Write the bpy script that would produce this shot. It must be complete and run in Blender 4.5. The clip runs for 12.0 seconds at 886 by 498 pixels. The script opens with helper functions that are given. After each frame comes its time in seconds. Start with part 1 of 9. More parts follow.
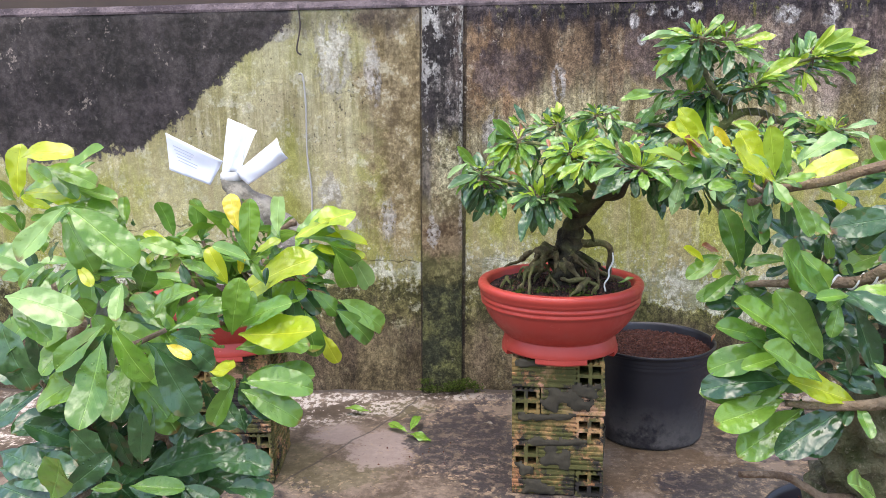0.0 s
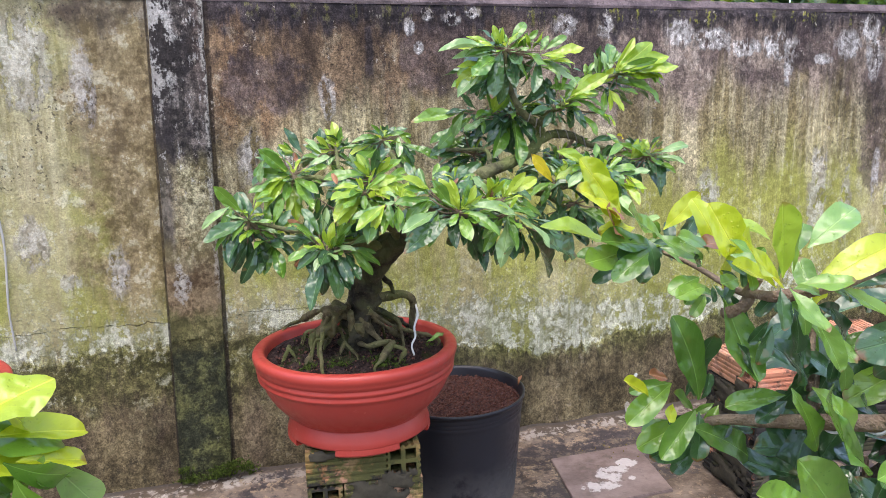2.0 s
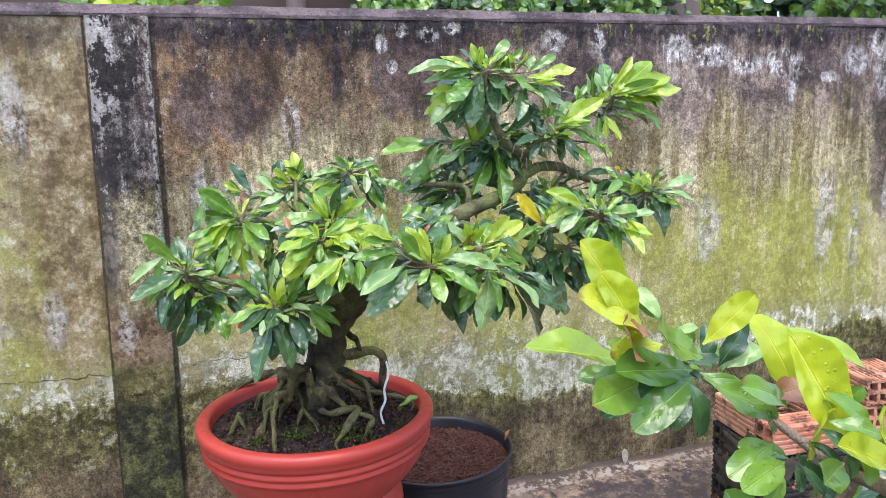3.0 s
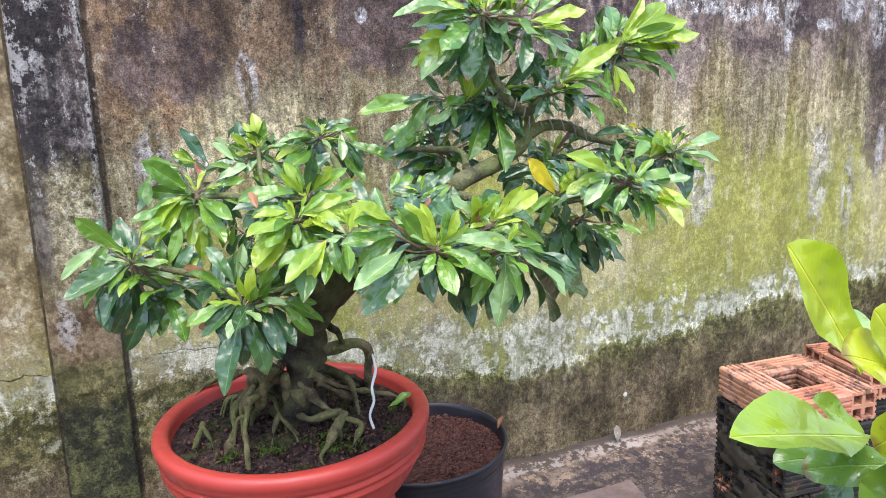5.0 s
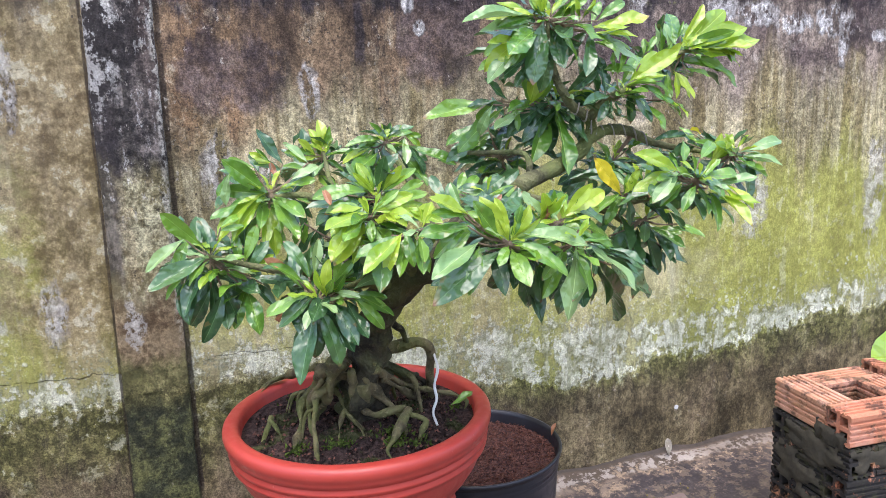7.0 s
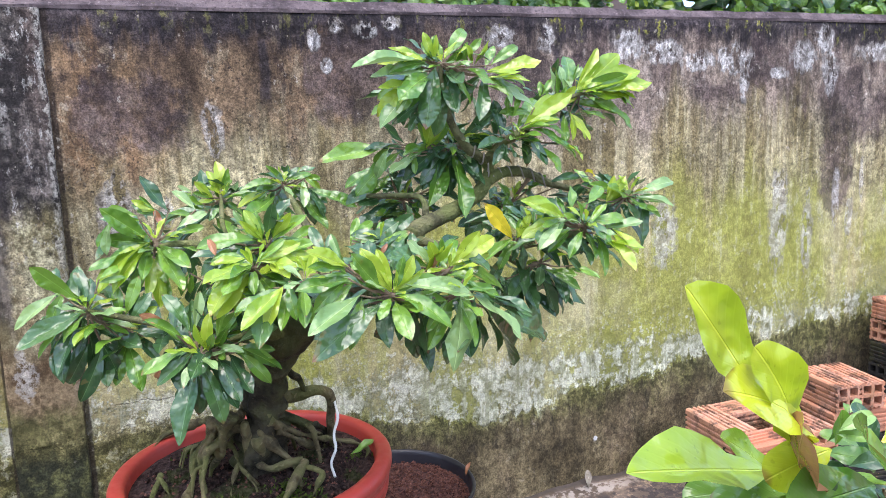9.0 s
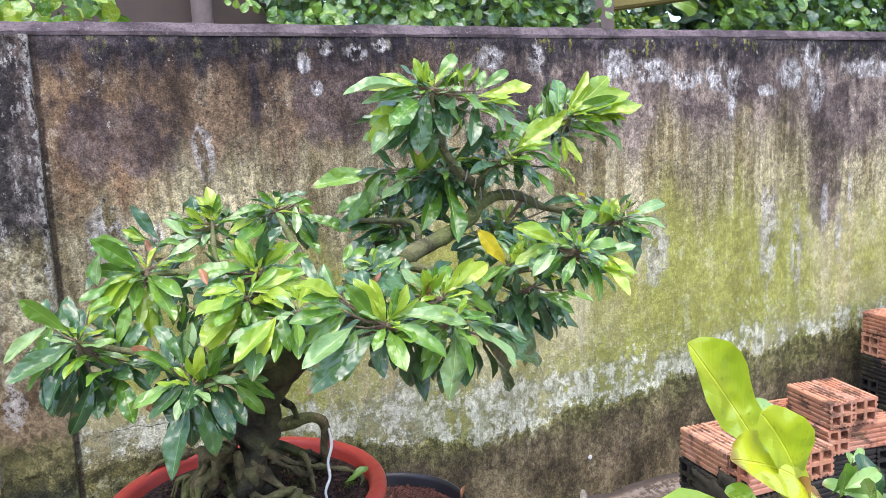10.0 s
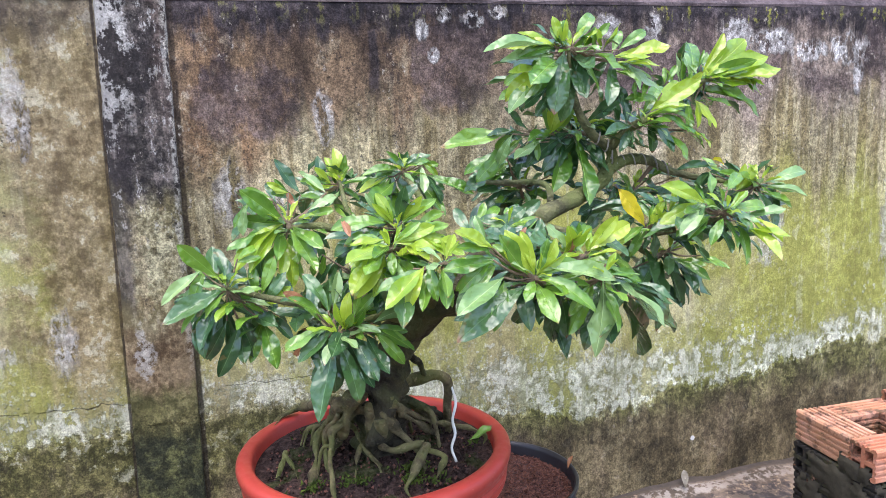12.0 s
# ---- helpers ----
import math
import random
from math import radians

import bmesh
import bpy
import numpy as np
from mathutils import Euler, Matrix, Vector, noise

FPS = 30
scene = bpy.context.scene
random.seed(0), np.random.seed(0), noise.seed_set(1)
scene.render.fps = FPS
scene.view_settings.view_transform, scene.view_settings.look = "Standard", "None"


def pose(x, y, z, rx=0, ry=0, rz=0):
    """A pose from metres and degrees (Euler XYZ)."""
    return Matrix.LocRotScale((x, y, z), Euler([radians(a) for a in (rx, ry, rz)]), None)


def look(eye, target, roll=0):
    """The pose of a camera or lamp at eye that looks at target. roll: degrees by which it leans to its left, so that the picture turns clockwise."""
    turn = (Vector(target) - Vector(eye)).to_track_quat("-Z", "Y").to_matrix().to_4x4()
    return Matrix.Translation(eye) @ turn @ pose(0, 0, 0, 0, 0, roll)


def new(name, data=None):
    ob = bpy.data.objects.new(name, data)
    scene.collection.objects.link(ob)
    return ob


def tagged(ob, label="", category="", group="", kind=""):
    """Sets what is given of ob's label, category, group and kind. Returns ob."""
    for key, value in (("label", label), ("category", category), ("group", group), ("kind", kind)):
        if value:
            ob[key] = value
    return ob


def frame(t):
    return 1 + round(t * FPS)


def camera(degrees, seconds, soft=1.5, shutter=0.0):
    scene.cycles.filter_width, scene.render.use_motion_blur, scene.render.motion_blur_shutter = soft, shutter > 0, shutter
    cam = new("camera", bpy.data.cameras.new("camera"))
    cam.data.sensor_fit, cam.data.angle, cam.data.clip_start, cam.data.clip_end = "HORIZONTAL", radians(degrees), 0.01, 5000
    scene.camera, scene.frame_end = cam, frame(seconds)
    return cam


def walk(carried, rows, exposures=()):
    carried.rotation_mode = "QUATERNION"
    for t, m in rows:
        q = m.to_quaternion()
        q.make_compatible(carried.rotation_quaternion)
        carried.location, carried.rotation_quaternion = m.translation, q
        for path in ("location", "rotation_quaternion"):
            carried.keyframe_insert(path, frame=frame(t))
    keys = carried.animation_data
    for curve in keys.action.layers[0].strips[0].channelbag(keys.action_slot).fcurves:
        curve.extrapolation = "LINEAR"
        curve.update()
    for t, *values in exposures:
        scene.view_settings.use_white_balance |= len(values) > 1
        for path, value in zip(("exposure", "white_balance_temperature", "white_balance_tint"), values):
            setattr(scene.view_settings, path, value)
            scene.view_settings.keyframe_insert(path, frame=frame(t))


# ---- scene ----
cam = camera(61.9, 12.0, soft=0.6)
PATH = [
    (0, (0.107, -0.008, 1.091), (0.005, 1.956, 0.726), -1.0),
    (0.5, (0.151, 0.109, 1.101), (0.134, 2.075, 0.731), -1.6),
    (1, (0.11, 0.254, 1.124), (0.395, 2.198, 0.753), -0.9),
    (1.5, (0.051, 0.361, 1.142), (0.552, 2.261, 0.77), -1.5),
    (2, (0.056, 0.442, 1.14), (0.624, 2.323, 0.77), -1.4),
    (2.5, (0.126, 0.541, 1.164), (0.711, 2.421, 0.813), -1.6),
    (3, (0.155, 0.652, 1.172), (0.754, 2.53, 0.836), -1.7),
    (4.8, (0.154, 0.867, 1.167), (0.866, 2.688, 0.747), -2.5),
    (5, (0.155, 0.871, 1.162), (0.86, 2.69, 0.721), -2.5),
    (5.5, (0.138, 0.87, 1.164), (0.818, 2.694, 0.706), -2.7),
    (6, (0.124, 0.861, 1.156), (0.739, 2.711, 0.708), -3.1),
    (6.5, (0.107, 0.86, 1.135), (0.713, 2.718, 0.713), -3.1),
    (6.7, (0.095, 0.859, 1.135), (0.707, 2.72, 0.732), -2.8),
    (8.3, (0.138, 0.855, 1.142), (0.795, 2.712, 0.792), -2.8),
    (8.5, (0.152, 0.855, 1.151), (0.86, 2.694, 0.807), -2.7),
    (9, (0.176, 0.85, 1.163), (0.953, 2.664, 0.839), -2.7),
    (9.5, (0.178, 0.852, 1.173), (0.979, 2.66, 0.873), -3.1),
    (10, (0.176, 0.857, 1.182), (0.98, 2.666, 0.893), -3.2),
    (10.5, (0.151, 0.863, 1.186), (0.944, 2.675, 0.891), -3.6),
    (11, (0.114, 0.87, 1.186), (0.845, 2.707, 0.884), -3.8),
    (11.5, (0.092, 0.876, 1.17), (0.742, 2.741, 0.859), -3.6),
    (12, (0.08, 0.889, 1.147), (0.698, 2.764, 0.825), -2.5),
]
walk(cam, [(t, look(eye, target, roll)) for t, eye, target, roll in PATH], [(0.0, 0.09, 6450, 12), (1.5, 0.04, 6650, 13), (2.5, 0.10, 6250, 14), (5.0, 0.22, 6200, 14), (12.0, 0.22, 6150, 14)])

# ---- light ----
world = bpy.data.worlds.new("sky")
scene.world = world
world.use_nodes = True
wn = world.node_tree
wbg = wn.nodes["Background"]
wsky = wn.nodes.new("ShaderNodeTexSky")
wsky.sky_type = "NISHITA"
wsky.sun_disc = False
wsky.sun_elevation = radians(72)
wsky.sun_rotation = radians(200)
wsky.air_density, wsky.dust_density, wsky.ozone_density = 1.0, 3.0, 1.2
wn.links.new(wsky.outputs[0], wbg.inputs[0])
wbg.inputs[1].default_value = 0.425
sun_data = bpy.data.lights.new("sun", "SUN")
sun_data.energy, sun_data.angle, sun_data.color = 2.3, radians(60), (1.0, 0.962, 0.950)
sun = new("sun", sun_data)
sun.matrix_world = look((0.0, 0.4, 6.0), (0.6, 2.2, 0.0))

# ---- node helpers ----


def material(name, rough=0.7, spec=0.4):
    m = bpy.data.materials.new(name)
    m.use_nodes = True
    b = m.node_tree.nodes["Principled BSDF"]
    b.inputs["Roughness"].default_value = rough
    b.inputs["Specular IOR Level"].default_value = spec
    return m, m.node_tree, b


def plug(nt, socket, value):
    if isinstance(value, bpy.types.NodeSocket):
        nt.links.new(value, socket)
    elif isinstance(value, (tuple, list)) and len(value) == 3 and socket.type == "RGBA":
        socket.default_value = (*value, 1.0)
    else:
        socket.default_value = value


def calc(nt, op, a, b=0.0, c=0.0):
    n = nt.nodes.new("ShaderNodeMath")
    n.operation = op
    for s, v in zip(n.inputs, (a, b, c)):
        plug(nt, s, v)
    return n.outputs[0]


def add(nt, a, b):
    return calc(nt, "ADD", a, b)


def mul(nt, a, b):
    return calc(nt, "MULTIPLY", a, b)


def clamp01(nt, a):
    n = nt.nodes.new("ShaderNodeClamp")
    plug(nt, n.inputs[0], a)
    return n.outputs[0]


def smooth(nt, x, lo, hi, out_lo=0.0, out_hi=1.0):
    n = nt.nodes.new("ShaderNodeMapRange")
    n.interpolation_type = "SMOOTHSTEP"
    for s, v in zip(n.inputs, (x, lo, hi, out_lo, out_hi)):
        plug(nt, s, v)
    return n.outputs[0]


def mixc(nt, fac, a, b):
    n = nt.nodes.new("ShaderNodeMix")
    n.data_type = "RGBA"
    plug(nt, n.inputs[0], fac)
    plug(nt, n.inputs[6], a)
    plug(nt, n.inputs[7], b)
    return n.outputs[2]


def coords(nt, kind="Object"):
    return nt.nodes.new("ShaderNodeTexCoord").outputs[kind]


def world_pos(nt):
    return nt.nodes.new("ShaderNodeNewGeometry").outputs["Position"]


def scaled(nt, vec, sx, sy, sz, off=(0.0, 0.0, 0.0)):
    n = nt.nodes.new("ShaderNodeMapping")
    plug(nt, n.inputs["Vector"], vec)
    n.inputs["Scale"].default_value = (sx, sy, sz)
    n.inputs["Location"].default_value = off
    return n.outputs[0]


def noise_tex(nt, vec, scale, detail=4.0, rough=0.55, distort=0.0):
    n = nt.nodes.new("ShaderNodeTexNoise")
    plug(nt, n.inputs["Vector"], vec)
    n.inputs["Scale"].default_value = scale
    n.inputs["Detail"].default_value = detail
    n.inputs["Roughness"].default_value = rough
    n.inputs["Distortion"].default_value = distort
    return n.outputs[0]


def voro(nt, vec, scale, feature="F1"):
    n = nt.nodes.new("ShaderNodeTexVoronoi")
    n.feature = feature
    plug(nt, n.inputs["Vector"], vec)
    n.inputs["Scale"].default_value = scale
    return n.outputs["Distance"]


def total_vec(nt, vec, jitter, amount=0.012):
    """A place shifted a little by a noise, to break up a regular pattern."""
    n = nt.nodes.new("ShaderNodeVectorMath")
    n.operation = "ADD"
    plug(nt, n.inputs[0], vec)
    plug(nt, n.inputs[1], mul(nt, add(nt, jitter, -0.5), amount))
    return n.outputs[0]


def split(nt, vec):
    n = nt.nodes.new("ShaderNodeSeparateXYZ")
    plug(nt, n.inputs[0], vec)
    return n.outputs[0], n.outputs[1], n.outputs[2]


def bump(nt, bsdf, height, strength=0.4, dist=0.004):
    n = nt.nodes.new("ShaderNodeBump")
    n.inputs["Strength"].default_value = strength
    n.inputs["Distance"].default_value = dist
    plug(nt, n.inputs["Height"], height)
    nt.links.new(n.outputs[0], bsdf.inputs["Normal"])
    nt.links.new(n.outputs[0], bsdf.inputs["Coat Normal"])


def chance(nt):
    """A number from 0 to 1 of its own for every object and every loose piece of a mesh."""
    a = nt.nodes.new("ShaderNodeObjectInfo").outputs["Random"]
    b = nt.nodes.new("ShaderNodeNewGeometry").outputs["Random Per Island"]
    return calc(nt, "FRACT", add(nt, a, b))


# ---- materials ----


def spot(nt, x, z, cx, cz, rx, rz, wob):
    """A soft-edged blot on the wall, its edge broken up by wob."""
    a = calc(nt, "POWER", mul(nt, add(nt, x, -cx), 1.0 / rx), 2.0)
    b = calc(nt, "POWER", mul(nt, add(nt, z, -cz), 1.0 / rz), 2.0)
    return smooth(nt, add(nt, add(nt, a, b), mul(nt, add(nt, wob, -0.5), 9.0)), 1.25, 0.55)


def wall_material(name, on_pilaster=False):
    m, nt, b = material(name, 0.88, 0.22)
    p = world_pos(nt)
    x, _, z = split(nt, p)
    A, Mu, S, N = add, mul, smooth, noise_tex
    big = N(nt, p, 1.9, 4, 0.6)
    med = N(nt, p, 6.0, 8, 0.66)
    med2 = N(nt, scaled(nt, p, 1, 1, 1, (7.3, 0, 3.1)), 11.0, 8, 0.70)
    fine = N(nt, p, 34, 7, 0.70)
    fine2 = N(nt, scaled(nt, p, 1, 1, 0.8, (5.1, 0, 2.7)), 70, 5, 0.70)
    grain = N(nt, p, 230, 3, 0.70)
    run = N(nt, scaled(nt, p, 11, 11, 0.9), 1.0, 8, 0.64)
    run2 = N(nt, scaled(nt, p, 36, 36, 2.2, (3.7, 0, 1.2)), 1.0, 7, 0.66)
    wide = N(nt, scaled(nt, p, 4, 4, 0.4, (1.7, 0, 5.2)), 1.0, 5, 0.58)
    flak = N(nt, scaled(nt, p, 1, 1, 0.75, (4.6, 0, 9.1)), 13, 12, 0.74)
    flak2 = N(nt, scaled(nt, p, 1.3, 1, 0.7, (8.2, 0, 0.4)), 24, 12, 0.76)

    def off(v, k):
        return Mu(nt, A(nt, v, -0.5), k)

    def total(*v):
        s = v[0]
        for q in v[1:]:
            s = A(nt, s, q)
        return s

    def both(*v):
        s = v[0]
        for q in v[1:]:
            s = Mu(nt, s, q)
        return s

    def line(*stops):
        """A height along the wall through the given places."""
        v = stops[0][1]
        for (x0, h0), (x1, h1) in zip(stops, stops[1:]):
            v = A(nt, v, S(nt, x, x0, x1, 0.0, h1 - h0))
        return v

    left = S(nt, x, -0.05, -0.09)
    right = Mu(nt, A(nt, left, -1.0), -1.0)
    # damp foot of the wall
    foot = mixc(nt, S(nt, total(med, off(run, 0.6)), 0.38, 0.62), (0.076, 0.060, 0.032), (0.185, 0.148, 0.080))
    foot = mixc(nt, both(S(nt, total(wide, off(med, 0.4)), 0.48, 0.60), 0.5), foot, (0.105, 0.072, 0.056))
    foot = mixc(nt, both(S(nt, total(z, off(med2, 0.25), off(run2, 0.2)), 0.22, 0.36), 0.65), foot, mixc(nt, S(nt, fine, 0.38, 0.62), (0.055, 0.063, 0.014), (0.180, 0.175, 0.060)))
    foot = mixc(nt, both(S(nt, flak, 0.56, 0.585), 0.30), foot, (0.25, 0.215, 0.125))
    foot = mixc(nt, both(S(nt, flak2, 0.435, 0.410), 0.55), foot, (0.032, 0.027, 0.020))
    # algae
    algae = mixc(nt, S(nt, total(big, off(wide, 0.7), off(med, 0.35)), 0.40, 0.62), (0.290, 0.292, 0.072), (0.425, 0.390, 0.200))
    algae = mixc(nt, both(S(nt, total(run, off(wide, 0.7)), 0.47, 0.62), 0.62), algae, (0.375, 0.312, 0.172))
    algae = mixc(nt, both(S(nt, total(run2, off(fine, 0.4)), 0.56, 0.66), 0.34), algae, (0.48, 0.47, 0.32))
    algae = mixc(nt, both(S(nt, total(run, off(fine, 0.4)), 0.42, 0.33), 0.28), algae, (0.180, 0.152, 0.052))
    algae = mixc(nt, both(S(nt, flak, 0.575, 0.60), 0.30), algae, (0.50, 0.485, 0.36))
    # brown upper part, rusty near the pier and mauve-grey beyond
    rust = mixc(nt, S(nt, total(med, off(run, 0.8), off(wide, 0.4)), 0.36, 0.64), (0.075, 0.050, 0.034), (0.235, 0.160, 0.095))
    rust = mixc(nt, both(S(nt, total(wide, off(med, 0.5)), 0.50, 0.62), 0.5), rust, (0.195, 0.112, 0.052))
    rust = mixc(nt, both(S(nt, total(flak, off(med, 0.25)), 0.54, 0.565), 0.5), rust, (0.33, 0.265, 0.175))
    rust = mixc(nt, both(S(nt, flak2, 0.440, 0.415), 0.6), rust, (0.038, 0.027, 0.026))
    mauve = mixc(nt, S(nt, total(run, off(med, 0.5), off(fine, 0.3)), 0.36, 0.64), (0.100, 0.074, 0.066), (0.285, 0.225, 0.178))
    mauve = mixc(nt, both(S(nt, flak, 0.54, 0.565), 0.45), mauve, (0.37, 0.32, 0.27))
    mauve = mixc(nt, both(S(nt, flak2, 0.440, 0.415), 0.5), mauve, (0.060, 0.044, 0.042))
    brown = mixc(nt, S(nt, total(x, off(big, 0.8)), 0.75, 1.30), rust, mauve)
    # pale plaster of the left bay, which also holds the dark slanting field
    pale = mixc(nt, S(nt, total(run, off(med, 0.6), off(run2, 0.5)), 0.36, 0.62), (0.315, 0.300, 0.125), (0.49, 0.455, 0.270))
    pale = mixc(nt, both(S(nt, total(med, off(fine, 0.3), off(run2, 0.4)), 0.56, 0.66), 0.45), pale, mixc(nt, fine2, (0.085, 0.055, 0.025), (0.21, 0.155, 0.07)))
    pale = mixc(nt, both(S(nt, flak2, 0.420, 0.395), 0.35), pale, (0.15, 0.115, 0.060))
    upper = mixc(nt, left, brown, pale)
    # where the algae gives way, streak by streak, to the upper colour
    tan = mixc(nt, S(nt, total(run2, off(run, 0.6)), 0.38, 0.62), (0.190, 0.152, 0.074), (0.41, 0.360, 0.215))
    rise = total(z, off(run, 0.50), off(run2, 0.16), off(med, 0.20), off(wide, 0.45), off(fine, 0.06), Mu(nt, left, -0.13), line((0.04, 0.0), (0.30, -0.07), (0.9, -0.11), (1.3, -0.05)))
    green = S(nt, rise, 0.92, 0.70)
    col = mixc(nt, S(nt, rise, 0.68, 0.98), algae, mixc(nt, left, tan, mixc(nt, 0.4, tan, upper)))
    col = mixc(nt, S(nt, rise, 0.99, 1.19), col, upper)
    # brown soak beside the pier
    soak = both(S(nt, total(x, off(med, 0.34), off(fine, 0.10)), -0.36, -0.26), left, S(nt, z, 0.45, 0.7))
    col = mixc(nt, Mu(nt, soak, 0.84), col, mixc(nt, S(nt, total(med2, off(fine2, 0.4)), 0.38, 0.62), (0.105, 0.068, 0.036), (0.33, 0.255, 0.145)))
    # lime band between its two edges, the lower one sharp, the upper one breaking up into spots
    level = total(z, off(med, 0.14), off(run2, 0.09), off(fine, 0.05), off(fine2, 0.02))
    above = A(nt, level, Mu(nt, line((-0.2, 0.46), (0.1, 0.475), (0.35, 0.47), (0.65, 0.405), (0.85, 0.35), (1.08, 0.300), (1.26, 0.295), (1.40, 0.335), (1.60, 0.325), (1.85, 0.365), (2.10, 0.385), (2.5, 0.40)), -1.0))
    under = A(nt, total(level, off(run2, 0.14), off(flak2, 0.16)), Mu(nt, line((-0.2, 0.53), (0.1, 0.555), (0.35, 0.545), (0.65, 0.50), (0.92, 0.525), (1.17, 0.49), (1.47, 0.465), (1.88, 0.46), (2.18, 0.49), (2.5, 0.475)), -1.0))
    col = mixc(nt, S(nt, above, 0.012, -0.022), col, foot)
    band = both(S(nt, above, -0.004, 0.006), S(nt, under, 0.012, -0.012))
    broken = S(nt, total(med2, off(fine2, 0.5), off(run2, 0.5), off(run, 0.3)), 0.445, 0.50)
    lime = mixc(nt, S(nt, total(fine, off(med2, 0.6)), 0.36, 0.62), (0.265, 0.270, 0.165), (0.56, 0.56, 0.465))
    flake = both(band, S(nt, broken, 0.0, 1.0, 0.12, 1.0))
    cells = voro(nt, total_vec(nt, p, fine2), 46)
    cells2 = voro(nt, scaled(nt, p, 1, 1, 1, (3.3, 0, 1.9)), 90)
    near = both(S(nt, under, 0.15, 0.0), S(nt, above, -0.03, 0.02))
    dots = both(S(nt, cells, 0.30, 0.26), near, S(nt, med2, 0.47, 0.52))
    dots = calc(nt, "MAXIMUM", dots, both(S(nt, cells2, 0.32, 0.27), S(nt, under, 0.16, 0.0), S(nt, above, -0.03, 0.02), S(nt, med, 0.48, 0.54)))
    flake = calc(nt, "MAXIMUM", flake, Mu(nt, dots, 0.9))
    islands = both(S(nt, total(med2, off(fine2, 0.4)), 0.565, 0.59), S(nt, above, -0.22, -0.08), S(nt, x, 0.3, -0.1))
    flake = calc(nt, "MAXIMUM", flake, Mu(nt, islands, 0.4))
    col = mixc(nt, Mu(nt, flake, 0.76), col, lime)
    # green and dark runs down through the lime
    ooze = both(band, S(nt, total(run2, off(fine, 0.4)), 0.56, 0.64), 0.6)
    col = mixc(nt, ooze, col, mixc(nt, fine, (0.150, 0.155, 0.045), (0.30, 0.30, 0.15)))
    # dark mauve blots high up beyond the tree
    wob = total(Mu(nt, fine, 0.35), Mu(nt, med2, 0.35), Mu(nt, run2, 0.3))
    murk = None
    for cx, cz, rx, rz in ((2.62, 1.16, 0.26, 0.16), (2.52, 0.98, 0.10, 0.16), (2.18, 1.34, 0.10, 0.07), (1.95, 1.24, 0.10, 0.04), (1.30, 1.30, 0.20, 0.07), (0.75, 1.30, 0.13, 0.10), (0.20, 1.22, 0.12, 0.10)):
        q = spot(nt, x, z, cx, cz, rx, rz, total(Mu(nt, med, 0.5), Mu(nt, run, 0.5)))
        murk = q if murk is None else calc(nt, "MAXIMUM", murk, q)
    col = mixc(nt, both(murk, S(nt, fine, 0.36, 0.60, 0.55, 0.85)), col, mixc(nt, S(nt, med2, 0.4, 0.6), (0.046, 0.034, 0.036), (0.125, 0.092, 0.082)))
    # lime blots and runs
    bits = S(nt, total(Mu(nt, flak2, 0.6), Mu(nt, med2, 0.25), Mu(nt, run2, 0.2)), 0.475, 0.505)
    bloom = None
    for cx, cz, rx, rz in ((0.65, 1.395, 0.020, 0.030), (0.68, 1.33, 0.016, 0.022), (0.71, 1.43, 0.020, 0.022), (0.79, 1.42, 0.030, 0.022), (0.86, 1.435, 0.030, 0.020), (1.18, 1.40, 0.05, 0.035), (1.33, 1.40, 0.03, 0.04),
                           (1.61, 1.38, 0.060, 0.050), (1.74, 1.36, 0.080, 0.038), (1.88, 1.33, 0.075, 0.030), (2.03, 1.335, 0.080, 0.050), (2.07, 1.26, 0.022, 0.060), (2.23, 1.29, 0.045, 0.020), (2.34, 1.34, 0.065, 0.055), (2.44, 1.40, 0.050, 0.050), (2.47, 1.29, 0.045, 0.080), (2.75, 1.36, 0.16, 0.04)):
        q = spot(nt, x, z, cx, cz, rx, rz, wob)
        bloom = q if bloom is None else calc(nt, "MAXIMUM", bloom, q)
    for cx, cz, rx, rz in ((0.39, 1.19, 0.026, 0.060), (0.155, 1.0, 0.040, 0.08), (0.27, 1.0, 0.016, 0.04), (2.24, 0.80, 0.050, 0.17), (2.38, 0.74, 0.030, 0.15), (2.52, 0.85, 0.020, 0.10), (2.65, 0.90, 0.012, 0.09), (2.59, 0.78, 0.020, 0.08), (1.75, 0.80, 0.05, 0.12), (-0.42, 1.30, 0.07, 0.13), (-0.28, 1.24, 0.03, 0.12), (-0.45, 0.80, 0.045, 0.075), (-0.62, 1.38, 0.06, 0.03), (-0.24, 0.70, 0.03, 0.08), (-0.37, 0.68, 0.03, 0.03)):
        q = spot(nt, x, z, cx, cz, rx, rz, wob)
        bloom = calc(nt, "MAXIMUM", bloom, Mu(nt, q, 0.62))
    bloom = Mu(nt, bloom, bits)
    col = mixc(nt, Mu(nt, bloom, 0.88), col, mixc(nt, S(nt, fine, 0.36, 0.62), (0.30, 0.27, 0.245), (0.60, 0.585, 0.56)))
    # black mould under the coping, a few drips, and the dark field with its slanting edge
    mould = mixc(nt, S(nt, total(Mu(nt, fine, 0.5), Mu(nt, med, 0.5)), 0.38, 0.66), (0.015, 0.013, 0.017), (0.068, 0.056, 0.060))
    sooty = total(z, off(run2, 0.22), off(run, 0.16), off(med2, 0.14), off(wide, 0.12))
    black = both(S(nt, sooty, 1.355, 1.425), A(nt, 0.95, Mu(nt, left, -0.4)), A(nt, 1.0, Mu(nt, bloom, -0.75)))
